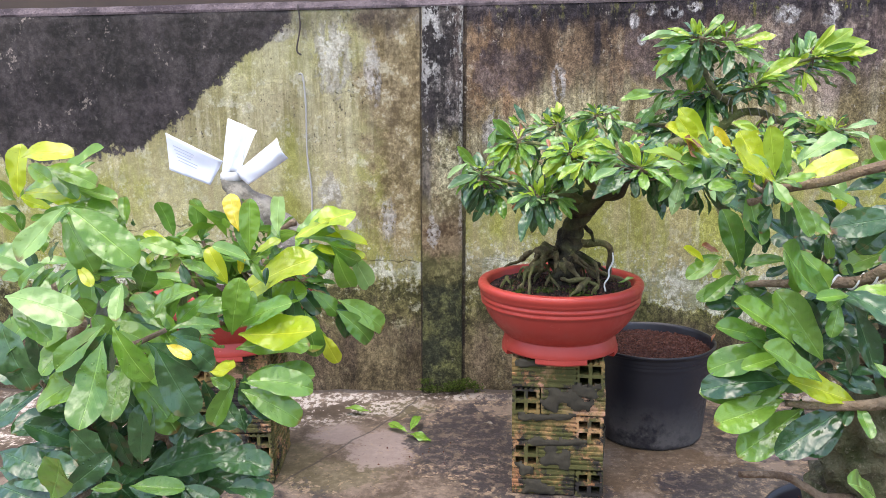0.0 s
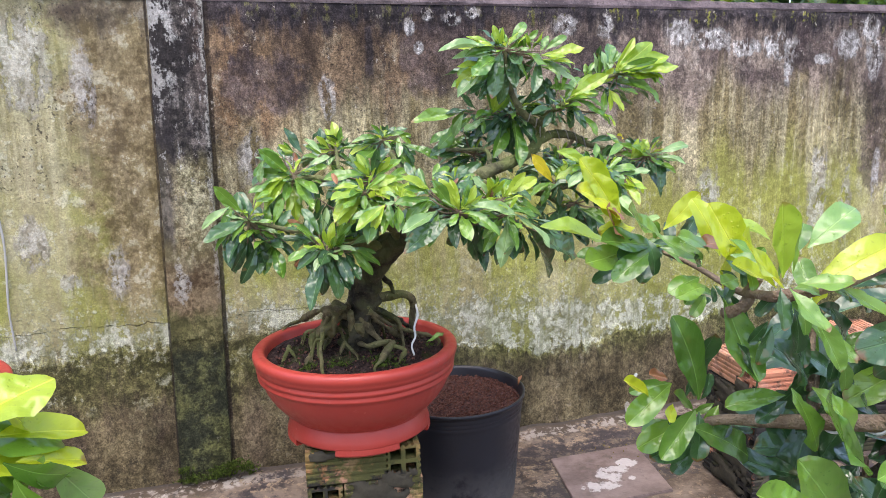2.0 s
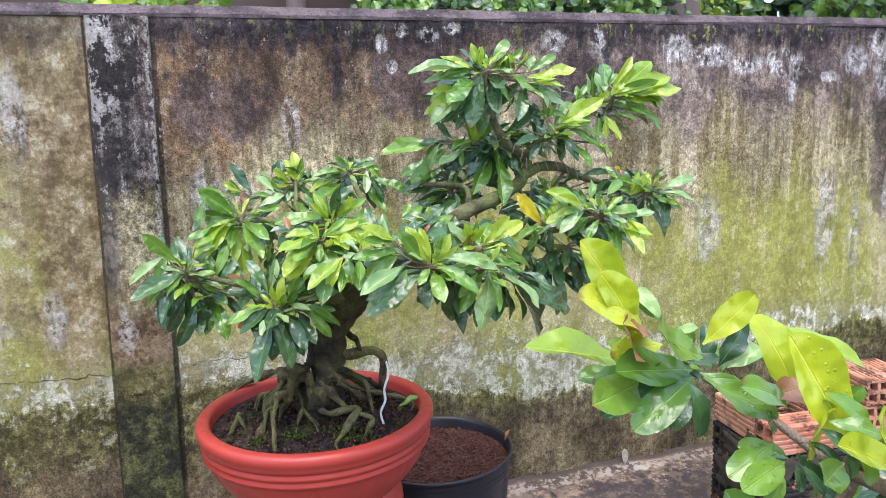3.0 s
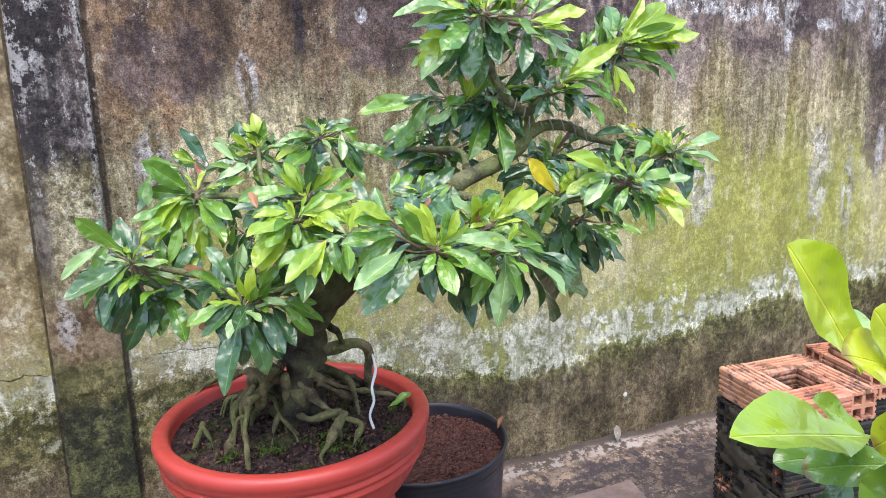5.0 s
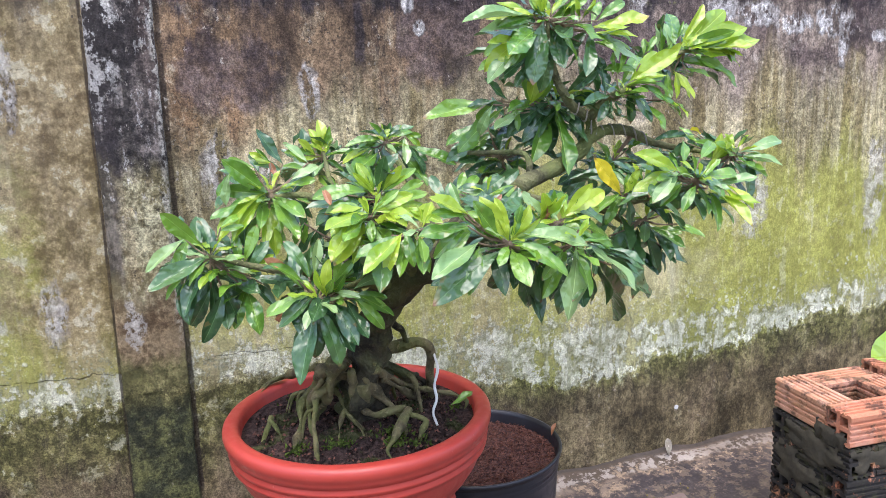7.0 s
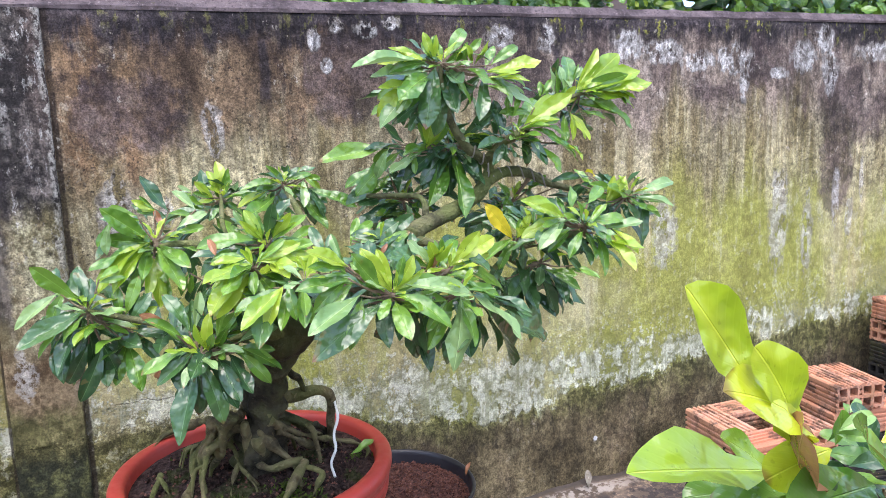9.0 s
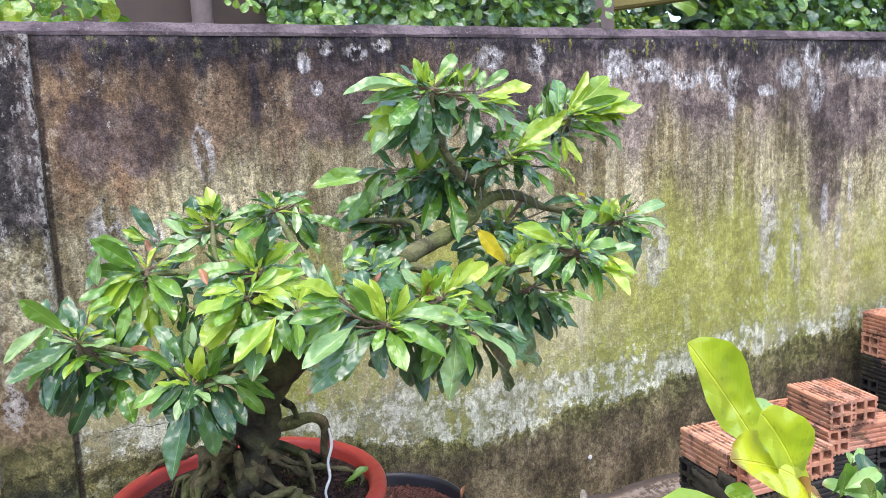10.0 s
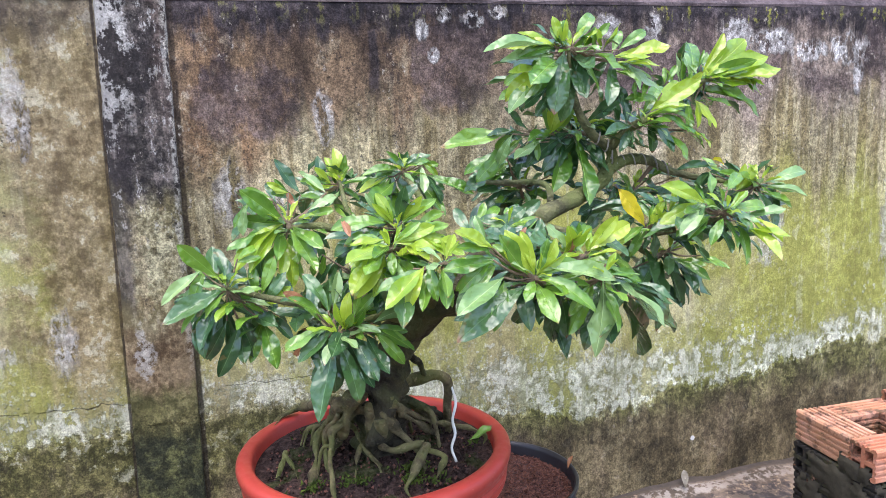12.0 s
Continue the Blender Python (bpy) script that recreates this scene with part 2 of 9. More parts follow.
    for cx, zb, w in ((0.21, 1.33, 0.010), (0.385, 1.33, 0.009), (0.525, 1.20, 0.017), (0.495, 1.37, 0.008), (0.655, 1.33, 0.006), (0.70, 1.36, 0.006)):
        d = calc(nt, "ABSOLUTE", total(x, -cx, off(run2, 0.035), off(fine, 0.02)))
        black = calc(nt, "MAXIMUM", black, both(S(nt, d, w, w * 0.4), S(nt, total(z, off(fine, 0.12)), zb, zb + 0.08), S(nt, z, 1.44, 1.38), 0.85))
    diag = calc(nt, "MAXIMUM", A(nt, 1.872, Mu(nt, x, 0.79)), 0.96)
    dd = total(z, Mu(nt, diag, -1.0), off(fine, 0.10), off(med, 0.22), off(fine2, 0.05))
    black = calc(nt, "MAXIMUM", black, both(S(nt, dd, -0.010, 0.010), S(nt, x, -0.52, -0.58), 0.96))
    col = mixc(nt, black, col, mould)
    fuzz = both(S(nt, total(run2, off(fine2, 0.7)), 0.56, 0.62), S(nt, total(z, off(med, 0.2)), 1.37, 1.43), S(nt, med2, 0.46, 0.56), S(nt, x, 0.8, 1.4, 0.4, 1.0), right)
    col = mixc(nt, Mu(nt, fuzz, 0.75), col, (0.17, 0.17, 0.022))
    stains = both(S(nt, total(med2, off(fine2, 0.4)), 0.635, 0.665), S(nt, z, 0.9, 1.0), S(nt, x, -0.5, -0.6))
    col = mixc(nt, Mu(nt, stains, 0.5), col, (0.36, 0.30, 0.25))
    lean = A(nt, x, Mu(nt, A(nt, z, -1.1), -0.017))
    if on_pilaster:
        xs = total(lean, off(med, 0.06), off(fine, 0.04))
        zr = total(z, off(run, 0.20), off(med, 0.16), off(fine, 0.06))
        tan = mixc(nt, S(nt, total(med2, off(fine2, 0.5), off(run, 0.5)), 0.38, 0.62), (0.190, 0.160, 0.078), (0.42, 0.385, 0.235))
        umber = mixc(nt, S(nt, total(med, off(fine2, 0.5)), 0.40, 0.60), (0.095, 0.062, 0.032), (0.255, 0.190, 0.110))
        col = mixc(nt, S(nt, zr, 0.76, 0.66), tan, umber)
        col = mixc(nt, both(S(nt, total(run, off(fine, 0.5)), 0.52, 0.60), 0.5), col, umber)
        olive = mixc(nt, S(nt, total(med, off(fine, 0.6)), 0.38, 0.64), (0.085, 0.080, 0.030), (0.200, 0.180, 0.080))
        col = mixc(nt, S(nt, zr, 0.60, 0.54), col, olive)
        low = S(nt, total(z, off(med, 0.2), off(run2, 0.1)), 0.47, 0.41)
        col = mixc(nt, Mu(nt, low, 0.9), col, mixc(nt, S(nt, total(med, off(fine, 0.6)), 0.38, 0.64), (0.024, 0.028, 0.018), (0.110, 0.115, 0.042)))
        stripe = both(S(nt, xs, -0.058, -0.078), S(nt, zr, 0.70, 0.82), 0.85)
        dark = calc(nt, "MAXIMUM", S(nt, zr, 0.97, 1.05), stripe)
        col = mixc(nt, Mu(nt, dark, 0.92), col, mixc(nt, S(nt, total(med2, off(run2, 0.6), off(fine2, 0.3)), 0.46, 0.64), (0.022, 0.019, 0.025), (0.120, 0.098, 0.094)))
        col = mixc(nt, both(S(nt, xs, -0.005, 0.030), S(nt, zr, 1.10, 1.22), 0.5), col, (0.090, 0.062, 0.052))
        lime2 = both(S(nt, total(xs, off(fine2, 0.05)), -0.020, -0.055), S(nt, total(z, off(run2, 0.30), off(med, 0.2)), 1.13, 1.26), S(nt, total(med2, off(fine2, 0.7), off(run2, 0.5)), 0.46, 0.52))
        lime2 = calc(nt, "MAXIMUM", lime2, both(S(nt, total(flak2, off(run2, 0.5), off(fine2, 0.2)), 0.555, 0.585), S(nt, z, 0.86, 0.98), 0.8))
        lime2 = calc(nt, "MAXIMUM", lime2, both(spot(nt, lean, z, -0.060, 0.66, 0.020, 0.060, total(Mu(nt, fine, 0.5), Mu(nt, med2, 0.5))), S(nt, fine2, 0.42, 0.50), 0.8))
        col = mixc(nt, Mu(nt, lime2, 0.72), col, mixc(nt, fine, (0.30, 0.28, 0.25), (0.56, 0.55, 0.52)))
        # pale broken line painted where the pier's right edge catches light
        rim = both(S(nt, total(lean, off(fine, 0.016)), 0.028, 0.040), S(nt, fine2, 0.44, 0.52), S(nt, z, 0.55, 0.7))
        col = mixc(nt, Mu(nt, rim, 0.55), col, (0.40, 0.38, 0.33))
    # dark joints along both sides of the pier, the right one widened by painted shadow
    joint_shade = calc(nt, "MAXIMUM", S(nt, calc(nt, "ABSOLUTE", total(lean, -0.0530, off(fine, 0.008))), 0.009, 0.004), S(nt, calc(nt, "ABSOLUTE", total(lean, 0.1065, off(fine, 0.006))), 0.005, 0.002))
    col = mixc(nt, Mu(nt, joint_shade, S(nt, med2, 0.36, 0.52, 0.45, 0.85)), col, (0.030, 0.022, 0.018))
    # a hairline crack low down, ragged where the plaster has sheared along it
    zc = A(nt, z, off(N(nt, p, 7, 5, 0.6), 0.07))
    crack = S(nt, calc(nt, "ABSOLUTE", A(nt, zc, -0.540)), 0.0015, 0.0006)
    crack = both(crack, S(nt, x, 0.42, 0.32), A(nt, S(nt, x, 0.05, 0.07), S(nt, x, -0.12, -0.14)), S(nt, med2, 0.42, 0.50))
    crack = calc(nt, "MAXIMUM", crack, both(S(nt, calc(nt, "ABSOLUTE", total(z, -0.79, Mu(nt, x, -0.10), off(N(nt, p, 9, 5, 0.6), 0.14))), 0.0022, 0.0008), S(nt, x, -0.9, -1.0)))
    col = mixc(nt, Mu(nt, crack, 0.6), col, (0.05, 0.045, 0.035))
    # pits, in clusters, and pale chips where the skin has flaked
    pits = both(S(nt, N(nt, scaled(nt, p, 1, 1, 1, (2.2, 0, 8.8)), 95, 3, 0.6), 0.62, 0.65), S(nt, med, 0.44, 0.58), S(nt, green, 0.0, 1.0, 1.0, 0.12))
    col = mixc(nt, Mu(nt, pits, 0.75), col, (0.045, 0.038, 0.031))
    chips = both(S(nt, N(nt, scaled(nt, p, 1, 1, 0.7, (6.2, 0, 3.8)), 62, 4, 0.65), 0.635, 0.655), S(nt, flak, 0.48, 0.54), S(nt, green, 0.0, 1.0, 1.0, 0.35), S(nt, left, 0.0, 1.0, 1.0, 0.25))
    col = mixc(nt, Mu(nt, chips, 0.65), col, (0.40, 0.36, 0.30))
    hsv = nt.nodes.new("ShaderNodeHueSaturation")
    plug(nt, hsv.inputs["Color"], col)
    blotch = N(nt, scaled(nt, p, 1.0, 1.0, 0.55, (2.9, 0, 7.7)), 4.5, 7, 0.62)
    crisp = S(nt, total(fine, off(med2, 0.8)), 0.46, 0.53, 0.80, 1.15)
    tone = both(S(nt, fine2, 0.40, 0.60, 0.76, 1.26), S(nt, grain, 0.41, 0.59, 0.70, 1.33), S(nt, blotch, 0.34, 0.66, 0.76, 1.20), crisp)
    calm = both(calc(nt, "MAXIMUM", Mu(nt, green, 0.45), Mu(nt, left, 0.6)), S(nt, above, 0.0, 0.05))
    plug(nt, hsv.inputs["Value"], A(nt, tone, Mu(nt, calm, A(nt, 1.02, Mu(nt, tone, -1.0)))))
    nt.links.new(hsv.outputs[0], b.inputs["Base Color"])
    h = total(Mu(nt, fine, 0.7), Mu(nt, grain, 0.2), Mu(nt, flake, 0.3), Mu(nt, bloom, 0.3), Mu(nt, crack, -0.9), Mu(nt, pits, -0.3), Mu(nt, chips, 0.25))
    bump(nt, b, h, 1.0, 0.009)
    return m


def floor_material():
    m, nt, b = material("wet_concrete", 0.5, 0.35)
    p = world_pos(nt)
    x, y, z = split(nt, p)
    big = noise_tex(nt, p, 2.3, 4, 0.6)
    med = noise_tex(nt, scaled(nt, p, 1, 1, 1, (4.4, 2.2, 0)), 7, 6, 0.65)
    fine = noise_tex(nt, p, 45, 5, 0.65)
    grain = noise_tex(nt, p, 190, 3)
    wob = add(nt, add(nt, mul(nt, big, 0.35), mul(nt, med, 0.4)), mul(nt, fine, 0.25))
    col = mixc(nt, smooth(nt, add(nt, med, mul(nt, add(nt, fine, -0.5), 0.4)), 0.38, 0.62), (0.068, 0.050, 0.034), (0.172, 0.130, 0.098))

    def patches(*spots):
        v = None
        for cx, cy, rx, ry in spots:
            q = spot(nt, x, y, cx, cy, rx, ry, wob)
            v = q if v is None else calc(nt, "MAXIMUM", v, q)
        return v

    ochre = patches((0.66, 2.12, 0.34, 0.16), (0.50, 2.42, 0.12, 0.25), (0.95, 2.50, 0.10, 0.18))
    col = mixc(nt, mul(nt, ochre, 0.75), col, mixc(nt, fine, (0.085, 0.056, 0.028), (0.180, 0.120, 0.070)))
    damp = patches((-0.36, 2.08, 0.20, 0.10), (-0.20, 2.58, 0.16, 0.06), (-0.5, 2.2, 0.1, 0.1))
    col = mixc(nt, mul(nt, damp, 0.6), col, mixc(nt, fine, (0.075, 0.066, 0.030), (0.150, 0.130, 0.070)))
    smooth_patch = patches((-0.22, 2.27, 0.13, 0.15), (-0.40, 2.38, 0.10, 0.09))
    col = mixc(nt, mul(nt, smooth_patch, 0.8), col, mixc(nt, fine, (0.230, 0.180, 0.160), (0.340, 0.275, 0.252)))
    wet = patches((0.10, 2.32, 0.22, 0.36), (0.30, 1.75, 0.55, 0.22), (1.32, 2.48, 0.64, 0.17), (1.02, 2.30, 0.16, 0.16), (2.2, 2.35, 0.5, 0.22), (0.95, 2.02, 0.35, 0.14), (1.7, 1.6, 0.8, 0.5), (-0.9, 1.5, 0.7, 0.5))
    col = mixc(nt, mul(nt, wet, 0.92), col, mixc(nt, fine, (0.024, 0.022, 0.026), (0.066, 0.056, 0.058)))
    # crust that has lifted along the edges of the wet patches
    brim = mul(nt, mul(nt, smooth(nt, wet, 0.02, 0.5), smooth(nt, wet, 1.0, 0.6)), 1.0)
    crust = mul(nt, smooth(nt, noise_tex(nt, scaled(nt, p, 1, 1, 1, (8, 3, 0)), 26, 8, 0.72), 0.52, 0.55), add(nt, mul(nt, wet, 0.35), brim))
    col = mixc(nt, mul(nt, clamp01(nt, crust), 0.85), col, mixc(nt, grain, (0.20, 0.145, 0.090), (0.36, 0.275, 0.190)))
    dry = smooth(nt, x, 0.02, -0.10)
    near_wall = smooth(nt, add(nt, add(nt, y, mul(nt, x, -0.25)), mul(nt, add(nt, med, -0.5), 0.20)), 2.50, 2.66)
    leftward = smooth(nt, add(nt, x, mul(nt, add(nt, med, -0.5), 0.4)), 0.05, -0.35)
    flakes = mul(nt, smooth(nt, add(nt, mul(nt, fine, 0.6), mul(nt, med, 0.45)), 0.545, 0.585), add(nt, mul(nt, mul(nt, near_wall, leftward), 0.92), 0.03))
    col = mixc(nt, flakes, col, mixc(nt, grain, (0.38, 0.33, 0.28), (0.62, 0.57, 0.52)))
    chips = mul(nt, smooth(nt, noise_tex(nt, scaled(nt, p, 1, 1, 1, (3, 1, 0)), 55, 5, 0.7), 0.575, 0.61), smooth(nt, med, 0.42, 0.60))
    col = mixc(nt, mul(nt, chips, 0.6), col, (0.33, 0.245, 0.155))
    crack = smooth(nt, calc(nt, "ABSOLUTE", add(nt, add(nt, mul(nt, x, -1.75), y), add(nt, -2.89, mul(nt, add(nt, med, -0.5), 0.10)))), 0.012, 0.004)
    col = mixc(nt, mul(nt, crack, mul(nt, dry, 0.8)), col, (0.05, 0.042, 0.036))
    ye = add(nt, y, add(nt, mul(nt, add(nt, med, -0.5), 0.06), mul(nt, add(nt, fine, -0.5), 0.04)))
    rim = mul(nt, mul(nt, smooth(nt, ye, 2.640, 2.655), smooth(nt, ye, 2.695, 2.685)), smooth(nt, add(nt, fine, mul(nt, med, 0.5)), 0.70, 0.78))
    col = mixc(nt, mul(nt, rim, smooth(nt, big, 0.40, 0.62, 0.15, 0.55)), col, mixc(nt, grain, (0.34, 0.31, 0.27), (0.56, 0.52, 0.47)))
    seam = smooth(nt, ye, 2.690, 2.702)
    col = mixc(nt, mul(nt, seam, 0.9), col, mixc(nt, fine, (0.020, 0.017, 0.015), (0.085, 0.068, 0.055)))
    dots = smooth(nt, noise_tex(nt, scaled(nt, p, 1, 1, 1, (1, 5, 0)), 70, 2), 0.66, 0.71)
    col = mixc(nt, mul(nt, dots, 0.6), col, (0.03, 0.027, 0.025))
    nt.links.new(col, b.inputs["Base Color"])
    nt.links.new(smooth(nt, add(nt, calc(nt, "MAXIMUM", wet, mul(nt, smooth_patch, 0.8)), mul(nt, med, 0.4)), 0.1, 1.1, 0.62, 0.36), b.inputs["Roughness"])
    bump(nt, b, add(nt, mul(nt, fine, 0.5), mul(nt, grain, 0.3)), 0.35, 0.004)
    return m


def slab_material():
    m, nt, b = material("smooth_screed", 0.4, 0.5)
    p = world_pos(nt)
    x, y, _ = split(nt, p)
    n1 = noise_tex(nt, p, 6, 5, 0.6)
    n2 = noise_tex(nt, p, 60, 5, 0.65)
    n3 = noise_tex(nt, scaled(nt, p, 1, 1, 1, (0.4, 1.3, 0)), 19, 5, 0.65)
    col = mixc(nt, smooth(nt, add(nt, n1, mul(nt, add(nt, n2, -0.5), 0.3)), 0.34, 0.66), (0.125, 0.090, 0.080), (0.235, 0.180, 0.162))
    wob = add(nt, mul(nt, n3, 0.6), mul(nt, n2, 0.4))
    splash = None
    for cx, cy, rx, ry in ((1.15, 2.335, 0.035, 0.050), (1.19, 2.37, 0.045, 0.022), (1.24, 2.395, 0.040, 0.025), (1.10, 2.29, 0.06, 0.03), (1.21, 2.30, 0.012, 0.012)):
        q = spot(nt, x, y, cx, cy, rx, ry, wob)
        splash = q if splash is None else calc(nt, "MAXIMUM", splash, q)
    col = mixc(nt, mul(nt, splash, 0.75), col, mixc(nt, n2, (0.40, 0.37, 0.35), (0.62, 0.59, 0.57)))
    worn = smooth(nt, n3, 0.58, 0.66)
    col = mixc(nt, mul(nt, worn, 0.5), col, (0.085, 0.065, 0.055))
    nt.links.new(col, b.inputs["Base Color"])
    bump(nt, b, n2, 0.3, 0.002)
    return m


def leaf_material(name, dark, light, rough=0.34, glow=0.22, worn=0.0):
    """Leaf with a pale midrib and side veins along its own length."""
    m, nt, b = material(name, rough, 0.2)
    uv = nt.nodes.new("ShaderNodeUVMap").outputs[0]
    u, v, _ = split(nt, uv)
    off = calc(nt, "ABSOLUTE", add(nt, u, -0.5))
    r = chance(nt)
    p = world_pos(nt)
    blot = noise_tex(nt, p, 60, 3)
    col = mixc(nt, clamp01(nt, add(nt, mul(nt, r, 0.85), mul(nt, add(nt, blot, -0.5), 0.7))), dark, light)
    col = mixc(nt, mul(nt, smooth(nt, off, 0.30, 0.02), 0.30), col, light)
    veins = calc(nt, "SINE", add(nt, mul(nt, v, 62.0), mul(nt, off, -42.0)))
    vein = mul(nt, smooth(nt, veins, 0.70, 1.0), 0.04)
    rib = smooth(nt, off, 0.026, 0.009)
    lines = calc(nt, "MAXIMUM", vein, mul(nt, rib, 0.65))
    pale = tuple(min(1.0, c * 1.45 + 0.04) for c in light)
    col = mixc(nt, lines, col, pale)
    edge = mul(nt, smooth(nt, add(nt, v, mul(nt, add(nt, blot, -0.5), 0.35)), 0.93, 1.0), smooth(nt, r, 0.50, 0.62))
    col = mixc(nt, mul(nt, edge, 0.85), col, (0.20, 0.085, 0.03))
    speck = smooth(nt, noise_tex(nt, scaled(nt, p, 1, 1, 1, (4, 9, 2)), 260, 2), 0.66, 0.70)
    col = mixc(nt, mul(nt, speck, 0.35), col, tuple(c * 0.4 for c in dark))
    if worn:
        hole = smooth(nt, noise_tex(nt, p, 42, 2), 0.66, 0.70)
        col = mixc(nt, mul(nt, hole, worn), col, (0.30, 0.16, 0.05))
    nt.links.new(col, b.inputs["Base Color"])
    b.inputs["Coat Weight"].default_value = 1.0
    b.inputs["Coat IOR"].default_value = 1.55
    nt.links.new(smooth(nt, blot, 0.35, 0.65, 0.05, 0.20), b.inputs["Coat Roughness"])
    nt.links.new(smooth(nt, blot, 0.3, 0.7, rough + 0.10, rough + 0.26), b.inputs["Roughness"])
    swell = noise_tex(nt, p, 30, 2)
    drops = mul(nt, smooth(nt, voro(nt, p, 240), 0.26, 0.10), smooth(nt, noise_tex(nt, p, 24, 2), 0.54, 0.60))
    bump(nt, b, add(nt, add(nt, add(nt, mul(nt, lines, -0.30), mul(nt, blot, 0.4)), mul(nt, swell, 3.2)), mul(nt, drops, 0.14)), 0.8, 0.004)
    tr = nt.nodes.new("ShaderNodeBsdfTranslucent")
    nt.links.new(mixc(nt, 0.6, col, tuple(min(1.0, c * 1.7) for c in light)), tr.inputs[0])
    mx = nt.nodes.new("ShaderNodeMixShader")
    mx.inputs[0].default_value = glow
    nt.links.new(b.outputs[0], mx.inputs[1])
    nt.links.new(tr.outputs[0], mx.inputs[2])
    nt.links.new(mx.outputs[0], nt.nodes["Material Output"].inputs[0])
    return m


def bark_material(name, dark, light, moss=0.5):
    m, nt, b = material(name, 0.85, 0.25)
    p = world_pos(nt)
    n1 = noise_tex(nt, p, 22, 5, 0.65)
    n2 = noise_tex(nt, p, 120, 4, 0.6)
    n3 = noise_tex(nt, scaled(nt, p, 1, 1, 1, (2, 1, 6)), 9, 3)
    col = mixc(nt, smooth(nt, n1, 0.3, 0.7), dark, light)
    col = mixc(nt, mul(nt, smooth(nt, add(nt, n3, mul(nt, n1, 0.4)), 0.60, 0.80), moss), col, (0.10, 0.13, 0.025))
    pale = mul(nt, smooth(nt, n2, 0.60, 0.68), 0.35)
    col = mixc(nt, pale, col, tuple(min(1, c * 1.8) for c in light))
    nt.links.new(col, b.inputs["Base Color"])
    bump(nt, b, add(nt, n1, mul(nt, n2, 0.5)), 1.0, 0.012)
    return m


def soil_material(name, dark, light, moss=0.0):
    m, nt, b = material(name, 0.95, 0.15)
    p = world_pos(nt)
    n1 = noise_tex(nt, p, 90, 4, 0.7)
    n2 = noise_tex(nt, p, 14, 3)
    col = mixc(nt, smooth(nt, n1, 0.35, 0.68), dark, light)
    if moss:
        col = mixc(nt, mul(nt, smooth(nt, n2, 0.56, 0.64), moss), col, mixc(nt, n1, (0.035, 0.05, 0.012), (0.10, 0.15, 0.03)))
    nt.links.new(col, b.inputs["Base Color"])
    bump(nt, b, n1, 1.0, 0.01)
    return m


def glaze_material():
    m, nt, b = material("red_glazed_clay", 0.36, 0.5)
    p = world_pos(nt)
    n1 = noise_tex(nt, p, 7, 4)
    n2 = noise_tex(nt, p, 60, 4, 0.6)
    run = noise_tex(nt, scaled(nt, p, 26, 26, 2), 1, 4, 0.6)
    col = mixc(nt, n1, (0.355, 0.032, 0.023), (0.445, 0.056, 0.038))
    col = mixc(nt, mul(nt, smooth(nt, run, 0.55, 0.75), 0.3), col, (0.33, 0.07, 0.055))
    col = mixc(nt, mul(nt, smooth(nt, n2, 0.66, 0.74), 0.4), col, (0.60, 0.20, 0.14))
    nt.links.new(col, b.inputs["Base Color"])
    nt.links.new(smooth(nt, n2, 0.3, 0.7, 0.34, 0.52), b.inputs["Roughness"])
    bump(nt, b, add(nt, n1, mul(nt, n2, 0.3)), 0.15, 0.004)
    return m


def brick_material(name, grime, moss, lo=(0.46, 0.135, 0.055), hi=(0.50, 0.22, 0.10)):
    m, nt, b = material(name, 0.85, 0.2)
    p = world_pos(nt)
    r = chance(nt)
    n1 = noise_tex(nt, p, 16, 4, 0.6)
    n2 = noise_tex(nt, p, 90, 4, 0.65)
    n3 = noise_tex(nt, scaled(nt, p, 1, 1, 1, (3, 8, 2)), 10, 4, 0.6)
    col = mixc(nt, r, lo, hi)
    col = mixc(nt, mul(nt, smooth(nt, noise_tex(nt, scaled(nt, p, 1, 1, 1, (9, 2, 5)), 14, 5, 0.65), 0.50, 0.62), 0.45), col, (0.60, 0.36, 0.28))
    col = mixc(nt, mul(nt, n2, 0.5), col, (0.52, 0.28, 0.17))
    dirt = clamp01(nt, mul(nt, smooth(nt, add(nt, mul(nt, n1, 0.7), mul(nt, n2, 0.35)), 0.62 - 0.3 * grime, 0.74 - 0.3 * grime), min(1.0, 0.4 + grime)))
    col = mixc(nt, dirt, col, (0.030, 0.027, 0.024))
    col = mixc(nt, mul(nt, smooth(nt, add(nt, n3, mul(nt, n2, 0.25)), 0.70 - 0.25 * moss, 0.80 - 0.25 * moss), moss), col, mixc(nt, n2, (0.07, 0.075, 0.015), (0.22, 0.21, 0.06)))
    nt.links.new(col, b.inputs["Base Color"])
    bump(nt, b, add(nt, n1, n2), 0.6, 0.004)
    return m


